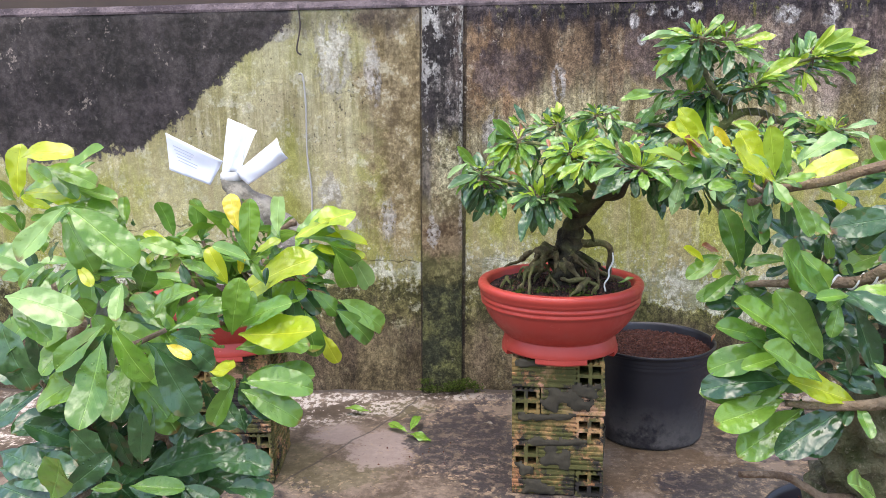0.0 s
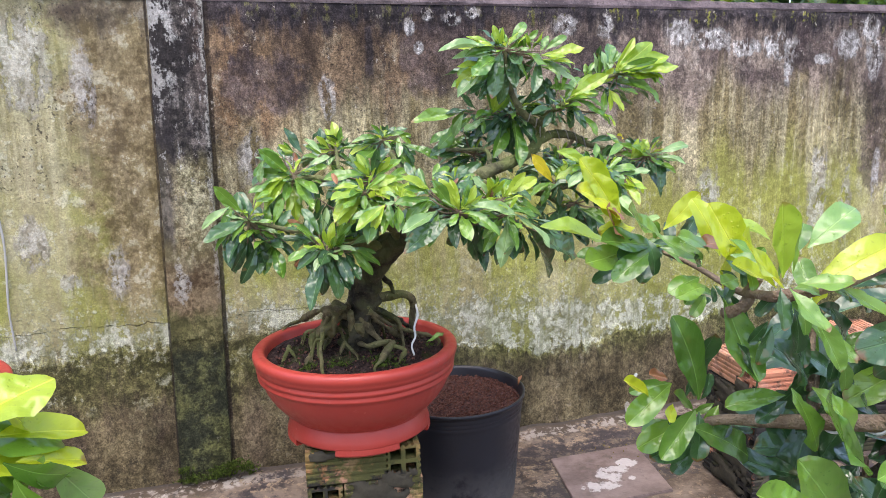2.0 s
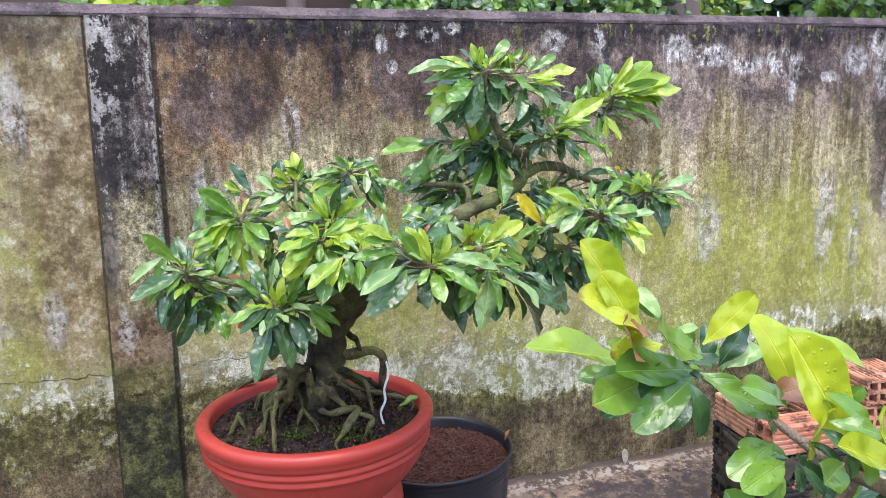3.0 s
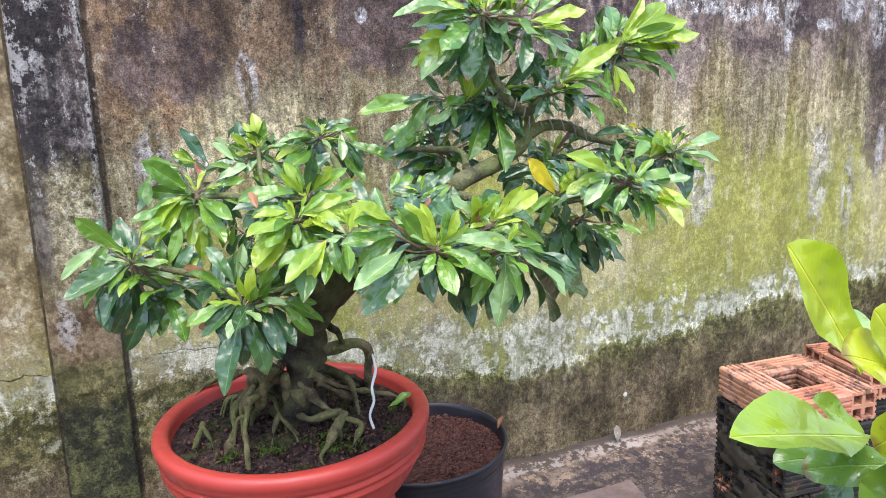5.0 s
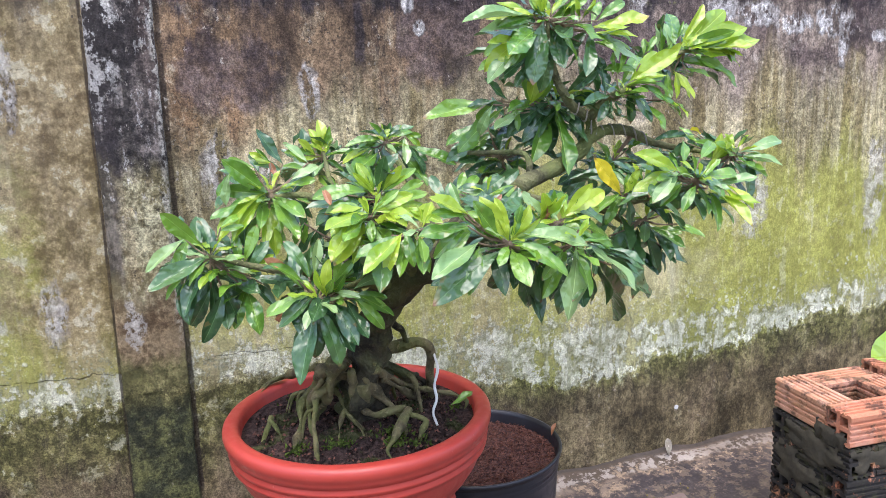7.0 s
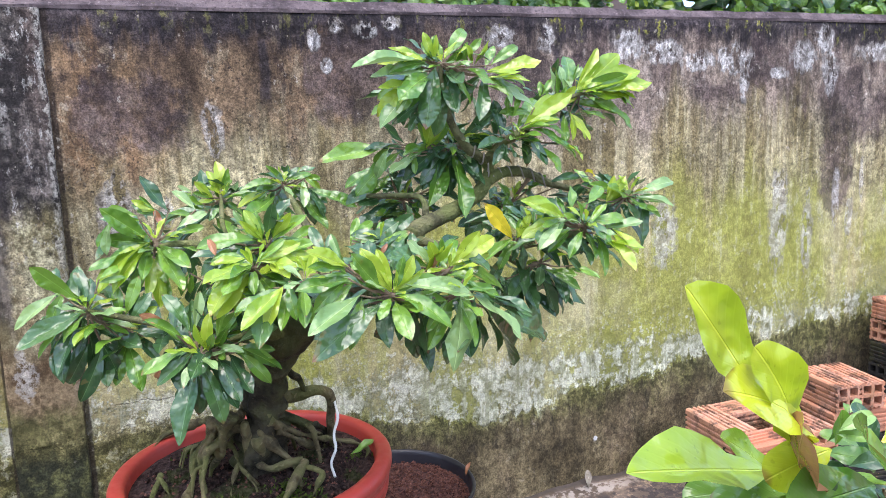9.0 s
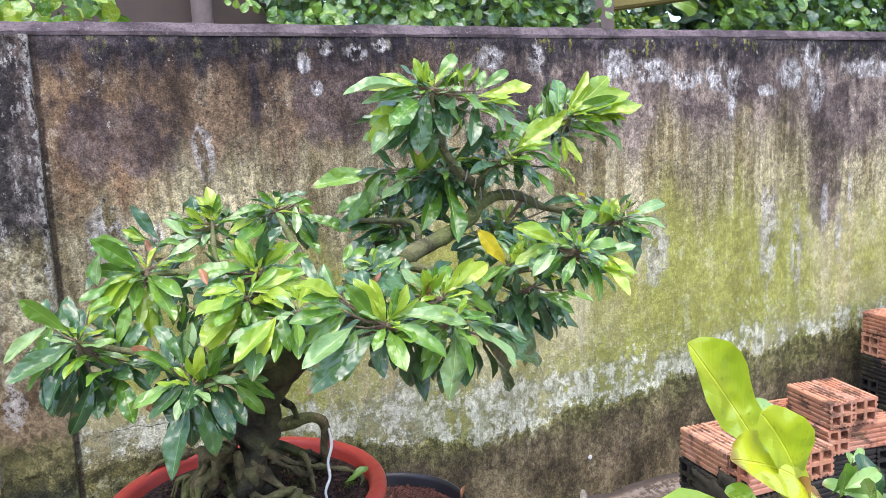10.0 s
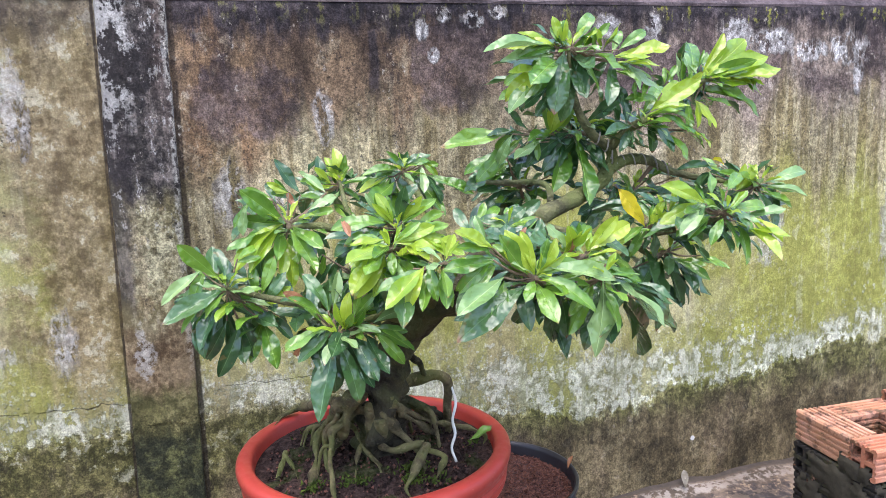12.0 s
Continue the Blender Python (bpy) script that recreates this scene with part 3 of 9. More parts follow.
def grit_material():
    m, nt, b = material("gritty_mortar", 0.95, 0.15)
    p = world_pos(nt)
    n1 = noise_tex(nt, p, 9, 6, 0.7)
    n2 = noise_tex(nt, p, 120, 5, 0.70)
    n3 = noise_tex(nt, scaled(nt, p, 1, 1, 1, (4, 7, 1)), 5, 5, 0.7)
    col = mixc(nt, smooth(nt, n1, 0.36, 0.64), (0.062, 0.049, 0.053), (0.170, 0.135, 0.138))
    col = mixc(nt, mul(nt, smooth(nt, n2, 0.58, 0.66), 0.5), col, (0.34, 0.28, 0.27))
    col = mixc(nt, mul(nt, smooth(nt, n2, 0.44, 0.38), 0.7), col, (0.05, 0.040, 0.042))
    col = mixc(nt, mul(nt, smooth(nt, n3, 0.58, 0.66), 0.6), col, (0.055, 0.045, 0.046))
    col = mixc(nt, mul(nt, smooth(nt, add(nt, n3, mul(nt, n2, 0.3)), 0.50, 0.44), 0.45), col, (0.13, 0.115, 0.045))
    nt.links.new(col, b.inputs["Base Color"])
    bump(nt, b, n2, 0.8, 0.008)
    return m


def nursery_material():
    m, nt, b = material("black_plastic", 0.4, 0.45)
    p = coords(nt)
    x, y, z = split(nt, p)
    n1 = noise_tex(nt, p, 9, 6, 0.65)
    n2 = noise_tex(nt, p, 70, 4, 0.6)
    dust = mul(nt, smooth(nt, add(nt, z, mul(nt, add(nt, n1, -0.5), 0.35)), 0.20, 0.03), smooth(nt, add(nt, n1, mul(nt, n2, 0.3)), 0.52, 0.74))
    col = mixc(nt, n1, (0.010, 0.010, 0.014), (0.026, 0.026, 0.033))
    col = mixc(nt, mul(nt, dust, 0.7), col, (0.13, 0.12, 0.11))
    nt.links.new(col, b.inputs["Base Color"])
    nt.links.new(smooth(nt, add(nt, n2, dust), 0.3, 1.2, 0.33, 0.75), b.inputs["Roughness"])
    bump(nt, b, n2, 0.1, 0.002)
    return m


def plain_material(name, c1, c2, scale=30.0, rough=0.6, spec=0.4, relief=0.2):
    m, nt, b = material(name, rough, spec)
    p = coords(nt)
    n1 = noise_tex(nt, p, scale, 4, 0.6)
    n2 = noise_tex(nt, p, scale * 0.2, 3, 0.5)
    nt.links.new(mixc(nt, add(nt, mul(nt, n1, 0.6), mul(nt, n2, 0.4)), c1, c2), b.inputs["Base Color"])
    bump(nt, b, n1, relief, 0.002)
    return m


M_WALL = wall_material("weathered_plaster")
M_PIL = wall_material("weathered_plaster_pilaster", True)
M_FLOOR = floor_material()
M_SLAB = slab_material()
M_COPING = grit_material()
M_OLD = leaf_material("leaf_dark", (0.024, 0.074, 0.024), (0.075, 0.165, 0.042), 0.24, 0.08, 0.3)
M_MID = leaf_material("leaf_green", (0.062, 0.168, 0.016), (0.185, 0.335, 0.034), 0.27, 0.14, 0.2)
M_YOUNG = leaf_material("leaf_lime", (0.18, 0.330, 0.016), (0.41, 0.520, 0.045), 0.30, 0.28)
M_PALE = leaf_material("leaf_pale", (0.145, 0.275, 0.075), (0.30, 0.43, 0.16), 0.26, 0.16, 0.15)
M_YELLOW = leaf_material("leaf_yellowing", (0.52, 0.42, 0.01), (0.76, 0.58, 0.03), 0.4, 0.25)
M_DEAD = leaf_material("leaf_withered", (0.24, 0.085, 0.036), (0.42, 0.20, 0.09), 0.6, 0.15)
M_BIGLIME = leaf_material("leaf_broad_lime", (0.31, 0.43, 0.015), (0.53, 0.57, 0.025), 0.30, 0.30)
M_BIGFRESH = leaf_material("leaf_broad_fresh", (0.100, 0.232, 0.020), (0.225, 0.380, 0.048), 0.27, 0.24, 0.1)
M_BIGPALE = leaf_material("leaf_broad_pale", (0.165, 0.325, 0.070), (0.34, 0.50, 0.155), 0.27, 0.26, 0.05)
M_BIGLIGHT = leaf_material("leaf_broad_light", (0.175, 0.325, 0.018), (0.35, 0.475, 0.036), 0.30, 0.28)
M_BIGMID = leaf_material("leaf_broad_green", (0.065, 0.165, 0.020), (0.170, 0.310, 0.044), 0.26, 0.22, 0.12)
# old dark leaves; low in the shrubs this colour also paints the shade
M_BIGOLD_SHADE = leaf_material("leaf_broad_dark", (0.018, 0.058, 0.020), (0.058, 0.140, 0.038), 0.24, 0.14, 0.25)
M_BARK = bark_material("mossy_bark", (0.016, 0.014, 0.010), (0.085, 0.072, 0.045), 0.35)
M_LIMB = bark_material("limb_bark", (0.060, 0.058, 0.030), (0.21, 0.205, 0.095), 0.55)
M_ROOT = bark_material("root_bark", (0.045, 0.036, 0.020), (0.23, 0.185, 0.095), 0.55)
M_TWIG = bark_material("twig_bark", (0.13, 0.085, 0.055), (0.30, 0.22, 0.15), 0.1)
M_GREYBARK = bark_material("grey_bark", (0.15, 0.13, 0.105), (0.36, 0.325, 0.275), 0.15)
M_GNARLED = bark_material("gnarled_bark", (0.018, 0.014, 0.010), (0.19, 0.16, 0.115), 0.3)
M_SOIL = soil_material("dark_soil", (0.014, 0.009, 0.008), (0.090, 0.056, 0.046), 0.4)
M_MULCH = soil_material("brown_mulch", (0.028, 0.012, 0.010), (0.13, 0.062, 0.050))
M_CHIP = plain_material("husk_chips", (0.050, 0.020, 0.015), (0.27, 0.125, 0.090), 300, 0.9, 0.2, 0.3)
M_MOSS = soil_material("moss", (0.030, 0.045, 0.010), (0.11, 0.16, 0.025))
M_GLAZE = glaze_material()
M_NURSERY = nursery_material()
M_BRICK_OLD = brick_material("old_mossy_brick", 0.62, 0.58, (0.34, 0.150, 0.055), (0.42, 0.26, 0.11))
M_BRICK_GRIMY = brick_material("black_grimy_brick", 0.95, 0.2)
M_BRICK_FRESH = brick_material("orange_brick", 0.34, 0.16, (0.46, 0.155, 0.085), (0.51, 0.265, 0.160))
M_MORTAR = plain_material("dark_mortar", (0.03, 0.028, 0.022), (0.11, 0.10, 0.07), 60, 0.95, 0.15, 0.8)
M_CRUST = plain_material("crusted_mortar", (0.018, 0.017, 0.016), (0.10, 0.088, 0.060), 70, 0.95, 0.15, 0.9)
M_WIRE = plain_material("white_wire", (0.55, 0.55, 0.52), (0.72, 0.72, 0.70), 80, 0.5)
M_TRAIN = plain_material("dull_training_wire", (0.15, 0.13, 0.11), (0.30, 0.27, 0.23), 80, 0.6)
M_STRING = plain_material("grey_string", (0.34, 0.33, 0.30), (0.50, 0.49, 0.46), 80, 0.7)
M_DARKWIRE = plain_material("dark_wire", (0.03, 0.025, 0.022), (0.07, 0.05, 0.045), 80, 0.5)
M_PAPER = plain_material("white_plastic_sheet", (0.70, 0.74, 0.80), (0.82, 0.85, 0.90), 40, 0.35, 0.5, 0.25)
M_INK = plain_material("faded_ink", (0.42, 0.46, 0.55), (0.50, 0.54, 0.62), 40, 0.6)
M_CONCRETE = plain_material("mossy_concrete", (0.13, 0.11, 0.03), (0.27, 0.23, 0.09), 12, 0.9, 0.2, 0.5)
M_GREYWALL = plain_material("dark_stained_wall", (0.045, 0.036, 0.040), (0.13, 0.10, 0.075), 4, 0.9, 0.2, 0.4)
M_POST = plain_material("weathered_post", (0.09, 0.07, 0.07), (0.24, 0.19, 0.18), 20, 0.9, 0.2, 0.5)
M_EARTH = plain_material("bare_earth", (0.10, 0.08, 0.05), (0.20, 0.16, 0.10), 4, 0.95, 0.1, 0.4)

# ---- mesh helpers ----


def mesh_of(name, verts, faces, mat=None, uvs=None, smooth_shade=True):
    me = bpy.data.meshes.new(name)
    me.from_pydata(verts, [], faces)
    if smooth_shade:
        me.polygons.foreach_set("use_smooth", [True] * len(me.polygons))
    if uvs is not None:
        layer = me.uv_layers.new(name="UVMap")
        idx = np.empty(len(me.loops), dtype=np.int32)
        me.loops.foreach_get("vertex_index", idx)
        layer.data.foreach_set("uv", np.asarray(uvs, dtype=np.float32)[idx].ravel())
    if mat:
        me.materials.append(mat)
    me.update()
    return me


def part(name, data, parent=None, label="", mat=None):
    """Links a bmesh or a mesh as one object under a thing or under a part."""
    if isinstance(data, bmesh.types.BMesh):
        me = bpy.data.meshes.new(name)
        data.to_mesh(me)
        data.free()
    else:
        me = data
    if mat and not me.materials:
        me.materials.append(mat)
    ob = new(name, me)
    if parent:
        ob.parent = parent
    return tagged(ob, label) if label else ob


def thing(name, at, label, category, group="", rz=0.0, kind=""):
    ob = new(name)
    ob.empty_display_size = 0.05
    ob.matrix_world = pose(*at, 0, 0, rz)
    return tagged(ob, label, category, group, kind)


def box(x0, x1, y0, y1, z0, z1, bev=0.0):
    bm = bmesh.new()
    bmesh.ops.create_cube(bm, size=1.0)
    for v in bm.verts:
        v.co = Vector((x0 + (v.co.x + 0.5) * (x1 - x0), y0 + (v.co.y + 0.5) * (y1 - y0), z0 + (v.co.z + 0.5) * (z1 - z0)))
    if bev:
        bmesh.ops.bevel(bm, geom=list(bm.edges), offset=bev, segments=2, affect="EDGES")
    return bm


def lathe(name, profile, mat, seg=72, wobble=0.0):
    verts, faces = [], []
    n = len(profile)
    for i in range(seg):
        a = 2 * math.pi * i / seg
        for r, z in profile:
            k = 1 + wobble * math.sin(2 * a + 0.6) * (1 if r > 0.01 else 0)
            verts.append((r * k * math.cos(a), r * k * math.sin(a), z))
    for i in range(seg):
        j = (i + 1) % seg
        for k in range(n - 1):
            faces.append((i * n + k, j * n + k, j * n + k + 1, i * n + k + 1))
    return mesh_of(name, verts, faces, mat)


def glide(points, n):
    """n points on a smooth line through the given ones (each x, y, z, radius)."""
    p = np.asarray(points, dtype=float)
    p = np.vstack([2 * p[0] - p[1], p, 2 * p[-1] - p[-2]])
    m = len(p) - 3
    out = []
    for t in np.linspace(0, m, n):
        i = min(int(t), m - 1)
        f = t - i
        a, b, c, d = p[i:i + 4]
        out.append(0.5 * (2 * b + (c - a) * f + (2 * a - 5 * b + 4 * c - d) * f * f + (3 * b - 3 * c + d - a) * f ** 3))
    return np.array(out)


def tube_arrays(points, n=24, sides=10, knob=0.12, seed=0):
    c = glide(points, n)
    pos, rad = c[:, :3], np.maximum(c[:, 3], 0.0006)
    tan = np.gradient(pos, axis=0)
    tan /= np.linalg.norm(tan, axis=1)[:, None] + 1e-9
    side = np.cross(tan[0], (0.31, 0.17, 0.93))
    verts = []
    for i in range(n):
        side = side - tan[i] * np.dot(side, tan[i])
        side /= np.linalg.norm(side) + 1e-9
        up = np.cross(tan[i], side)
        for k in range(sides):
            a = 2 * math.pi * k / sides
            d = side * math.cos(a) + up * math.sin(a)
            q = pos[i] + d * rad[i]
            w = 1 + knob * noise.noise(Vector(q * 38) + Vector((seed, 0, 0))) + knob * 0.8 * noise.noise(Vector(q * 14) + Vector((0, seed, 0)))
            verts.append(pos[i] + d * rad[i] * w)
    faces = []
    for i in range(n - 1):
        for k in range(sides):
            j = (k + 1) % sides
            faces.append((i * sides + k, i * sides + j, (i + 1) * sides + j, (i + 1) * sides + k))
    faces.append(tuple(range(sides))[::-1])
    faces.append(tuple((n - 1) * sides + k for k in range(sides)))
    return verts, faces


def tube(name, points, mat, n=24, sides=10, knob=0.12, seed=0):
    v, f = tube_arrays(points, n, sides, knob, seed)
    return mesh_of(name, v, f, mat)


def tubes(name, lines, mat, n=10, sides=6, knob=0.1):
    verts, faces = [], []
    for s, pts in enumerate(lines):
        v, f = tube_arrays(pts, n, sides, knob, s)
        o = len(verts)
        verts.extend(v)
        faces.extend(tuple(i + o for i in q) for q in f)
    return mesh_of(name, verts, faces, mat)


# ---- leaves ----


def leaf_arrays(curl, fold, wave, slim, seed, blunt=False):
    """One leaf of length 1 along y, facing +z: narrow foot, widest past the middle, bent midrib."""
    rnd = random.Random(seed)
    rows = (0.0, 0.07, 0.16, 0.27, 0.39, 0.51, 0.63, 0.74, 0.84, 0.92, 0.97, 1.0)
    wide = (0.06, 0.16, 0.42, 0.66, 0.84, 0.95, 1.0, 0.97, 0.85, 0.63, 0.40, 0.05) if blunt else (0.05, 0.12, 0.36, 0.60, 0.82, 0.96, 0.99, 0.90, 0.68, 0.40, 0.18, 0.01)
    cols = (-1.0, -0.62, -0.22, 0.0, 0.22, 0.62, 1.0)
    verts, uvs, faces = [], [], []
    ph = rnd.uniform(0, 6.28)
    twist = rnd.uniform(-0.12, 0.12)
    for t, w in zip(rows, wide):
        ang = curl * t
        y = t if abs(curl) < 1e-3 else math.sin(ang) / curl
        z = 0.0 if abs(curl) < 1e-3 else -(1 - math.cos(ang)) / curl
        for c in cols:
            hx = 0.5 * slim * w * c
            lift = abs(hx) * fold + wave * w * abs(c) ** 2 * (math.sin(9 * t + ph + (1.3 if c > 0 else 0)) * 0.13 + math.sin(23 * t + ph * 2 + (2.1 if c > 0 else 0)) * 0.035)
            tw = twist * t * hx
            verts.append((hx, y + lift * math.sin(ang), z + lift * math.cos(ang) + tw))
            uvs.append((0.5 + 0.5 * c * max(w, 0.3), t))
    m = len(cols)
    for i in range(len(rows) - 1):
        for k in range(m - 1):
            faces.append((i * m + k, i * m + k + 1, (i + 1) * m + k + 1, (i + 1) * m + k))
    return np.array(verts), faces, uvs


BENDS = ((0.35, 0.20, 0.35, 0.34), (0.60, 0.16, 0.4, 0.35), (0.75, 0.22, 0.3, 0.33), (0.1, 0.40, 0.3, 0.32),
         (-0.30, 0.28, 0.4, 0.35), (0.45, 0.12, 0.6, 0.37), (0.95, 0.25, 0.3, 0.33), (0.25, 0.60, 0.2, 0.30))
SHAPES = [leaf_arrays(c, f, w, s, i) for i, (c, f, w, s) in enumerate(BENDS)] + [leaf_arrays(c, f, w, s * 1.12, i + 20, True) for i, (c, f, w, s) in enumerate(BENDS)]
LEAF_MESH = {}


def leaf_mesh(kind, mat, broad):
    key = (kind, mat.name, broad)
    if key not in LEAF_MESH:
        v, f, uv = SHAPES[kind]
        v = v * np.array((broad, 1, 1))
        LEAF_MESH[key] = mesh_of("leaf", v.tolist(), f, mat, uv)
    return LEAF_MESH[key]


def leaf_pose(at, along, facing, size):
    d = Vector(along).normalized()
    n = Vector(facing)
    n = n - d * n.dot(d)
    if n.length < 1e-4:
        n = Vector((0.3, 0.2, 1.0)) - d * d.z
    n.normalize()
    x = d.cross(n)
    r = Matrix((x, d, n)).transposed().to_4x4()
    return Matrix.Translation(at) @ r @ Matrix.Scale(size, 4)


def rosette(out, at, axis, rnd, count, size, mats, spread=(22, 108), droop=0.25, young=0.5, blunt=False):
    """Adds a whorl of leaves: (pose, shape, material)."""
    a = Vector(axis).normalized()
    u = a.orthogonal().normalized()
    v = a.cross(u)
    start = rnd.uniform(0, 6.28)
    for i in range(count):
        f = i / max(1, count - 1)
        phi = start + i * 2.39996 + rnd.uniform(-0.3, 0.3)
        th = radians(spread[0] + (spread[1] - spread[0]) * f ** 0.65 + rnd.uniform(-10, 10))
        side = u * math.cos(phi) + v * math.sin(phi)
        d = a * math.cos(th) + side * math.sin(th)
        d.z -= droop * f * rnd.uniform(0.4, 1.3)
        n = a * math.sin(th) - side * math.cos(th) + Vector((0, 0, 0.5))
        base = Vector(at) + d * 0.004 - a * 0.03 * f * (size / 0.08) * rnd.uniform(0.3, 1)
        s = size * (0.62 + 0.45 * min(1, f * 1.6)) * rnd.uniform(0.85, 1.15)
        m = mats[0] if f < young * rnd.uniform(0.5, 1.3) else (mats[1] if rnd.random() < 0.45 else mats[2])
        out.append((leaf_pose(base, d, n, s), rnd.randrange(8) + (8 if blunt else 0), m))


def hang_leaves(owner, leaves, broad, keep=300, label=""):
    """The foremost leaves become parts of their own, the rest one mass."""
    leaves = sorted(leaves, key=lambda q: q[0].translation.y)
    for m, k, mat in leaves[:keep]:
        ob = part("leaf", leaf_mesh(k, mat, broad), owner)
        ob.matrix_basis = owner.matrix_world.inverted() @ m
    rest = leaves[keep:]
    if rest:
        groups = {}
        for q in rest:
            groups.setdefault(q[2].name, []).append(q)
        verts, faces, uvs, mi, mats = [], [], [], [], []
        inv = owner.matrix_world.inverted()
        for name, qs in groups.items():
            mats.append(qs[0][2])
            for m, k, _ in qs:
                v, f, uv = SHAPES[k]
                w = np.array(inv @ m)
                o = len(verts)
                p = (v * np.array((broad, 1, 1))) @ w[:3, :3].T + w[:3, 3]
                verts.extend(p.tolist())
                faces.extend(tuple(i + o for i in q) for q in f)
                uvs.extend(uv)
                mi.extend([len(mats) - 1] * len(f))
        me = mesh_of("foliage", verts, faces, None, uvs)
        for q in mats:
            me.materials.append(q)
        me.polygons.foreach_set("material_index", mi)
        tagged(part("foliage", me, owner), label or "inner mass of dark green leaves", kind="stuff")


# ---- ground, wall, coping ----
WALL_Y = 2.72


def grid_sheet(name, mat, x0, x1, nx, y0, y1, ny, height):
    verts, faces = [], []
    for j in range(ny + 1):
        for i in range(nx + 1):
            x, y = x0 + (x1 - x0) * i / nx, y0 + (y1 - y0) * j / ny
            verts.append(height(x, y))
    for j in range(ny):
        for i in range(nx):
            a = j * (nx + 1) + i
            faces.append((a, a + 1, a + nx + 2, a + nx + 1))
    return mesh_of(name, verts, faces, mat)


ground = part("ground", grid_sheet("ground", M_EARTH, -400, 400, 40, -400, 400, 40, lambda x, y: (x, y, -0.03)))
tagged(ground, "bare brown earth reaching to the horizon", "ground", kind="structure")


def floor_height(x, y):
    rise = max(0.0, (y - 2.55) / 0.17)
    lump = noise.noise(Vector((x * 3, y * 3, 0.3))) * 0.003 + noise.noise(Vector((x * 21, y * 21, 4.3))) * 0.0018
    edge = rise * (0.028 + 0.012 * noise.noise(Vector((x * 9, y * 9, 2))))
    return (x, y, lump + edge)


floor = part("floor", grid_sheet("floor", M_FLOOR, -3.0, 5.0, 320, -2.0, 2.75, 190, floor_height))
tagged(floor, "damp stained concrete yard floor with dark wet patches", "floor", kind="structure")


def wall_front(x, z):
    d = noise.noise(Vector((x * 1.3, 0, z * 1.3))) * 0.006 + noise.noise(Vector((x * 9, 2, z * 9))) * 0.0022
    return (x, WALL_Y - 0.002 + d, z)


def wall_mesh(x0, x1, z0, z1):
    nx, nz = int((x1 - x0) / 0.03), int((z1 - z0) / 0.03)
    verts, faces = [], []
    for j in range(nz + 1):
        for i in range(nx + 1):
            verts.append(wall_front(x0 + (x1 - x0) * i / nx, z0 + (z1 - z0) * j / nz))
    for j in range(nz):
        for i in range(nx):
            a = j * (nx + 1) + i
            faces.append((a, a + 1, a + nx + 2, a + nx + 1))
    o = len(verts)
    verts += [(x0, WALL_Y + 0.14, z0), (x1, WALL_Y + 0.14, z0), (x1, WALL_Y + 0.14, z1), (x0, WALL_Y + 0.14, z1)]
    bl, br, tr, tl = 0, nx, nz * (nx + 1) + nx, nz * (nx + 1)
    faces += [(o + 1, o, o + 3, o + 2), tuple(range(tl, tr + 1)) + (o + 2, o + 3), (o, o + 1) + tuple(range(br, bl - 1, -1))]
    faces += [tuple(j * (nx + 1) for j in range(nz + 1)) + (o + 3, o), (o + 1, o + 2) + tuple(j * (nx + 1) + nx for j in range(nz, -1, -1))]
    return mesh_of("wall", verts, faces, M_WALL)


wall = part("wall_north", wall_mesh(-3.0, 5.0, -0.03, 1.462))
tagged(wall, "weathered plaster yard wall stained black, brown and algae green", "wall", kind="structure")


def coping_mesh(x0, x1):
    prof = ((2.716, 1.458), (2.715, 1.466), (2.734, 1.489), (2.80, 1.498), (2.868, 1.49), (2.872, 1.462))
    nx = 240
    verts, faces = [], []
    for i in range(nx + 1):
        x = x0 + (x1 - x0) * i / nx
        for k, (y, z) in enumerate(prof):
            w = 0.004 * noise.noise(Vector((x * 6, k * 1.7, 1))) + 0.003 * noise.noise(Vector((x * 30, k * 2.7, 5)))
            verts.append((x, y + w * 0.6, z + (w if k else 0)))
    n = len(prof)
    for i in range(nx):
        for k in range(n - 1):
            faces.append((i * n + k, (i + 1) * n + k, (i + 1) * n + k + 1, i * n + k + 1))
        faces.append((i * n + n - 1, (i + 1) * n + n - 1, (i + 1) * n, i * n))
    return mesh_of("coping", verts, faces, M_COPING, smooth_shade=False)


coping = part("coping", coping_mesh(-3.0, 5.0))
tagged(coping, "rough grey mortar coping with grit on top", "wall coping", kind="structure")


def pilaster_mesh():
    y = 2.698
    nz = 60
    verts, faces = [], []
    for j in range(nz + 1):
        z = 1.457 * j / nz
        e0 = 0.003 * noise.noise(Vector((0, z * 14, 0))) + 0.004 * noise.noise(Vector((0, z * 3, 6)))
        e1 = 0.003 * noise.noise(Vector((3, z * 14, 0))) + 0.003 * noise.noise(Vector((3, z * 3, 6)))
        d = 0.002 * noise.noise(Vector((1, z * 8, 3)))
        x0, x1 = -0.101 + (z - 1.1) * 0.021, 0.045 + (z - 1.1) * 0.014
        for x, yy in ((x0 - 0.004 + e0, 2.735), (x0 + e0, y + 0.006 + d), (x0 + 0.006 + e0, y + d), (-0.035, y - 0.001 + d), (x1 - 0.006 + e1, y + d), (x1 + e1, y + 0.006 + d), (x1 + 0.003 + e1, 2.735)):
            verts.append((x, yy, z))
    for j in range(nz):
        for k in range(6):
            a = j * 7 + k
            faces.append((a, a + 1, a + 8, a + 7))
    return mesh_of("pilaster", verts, faces, M_PIL)


pilaster = part("pilaster", pilaster_mesh())
tagged(pilaster, "flat plastered wall pier with black mould streaks", "pilaster", kind="structure")

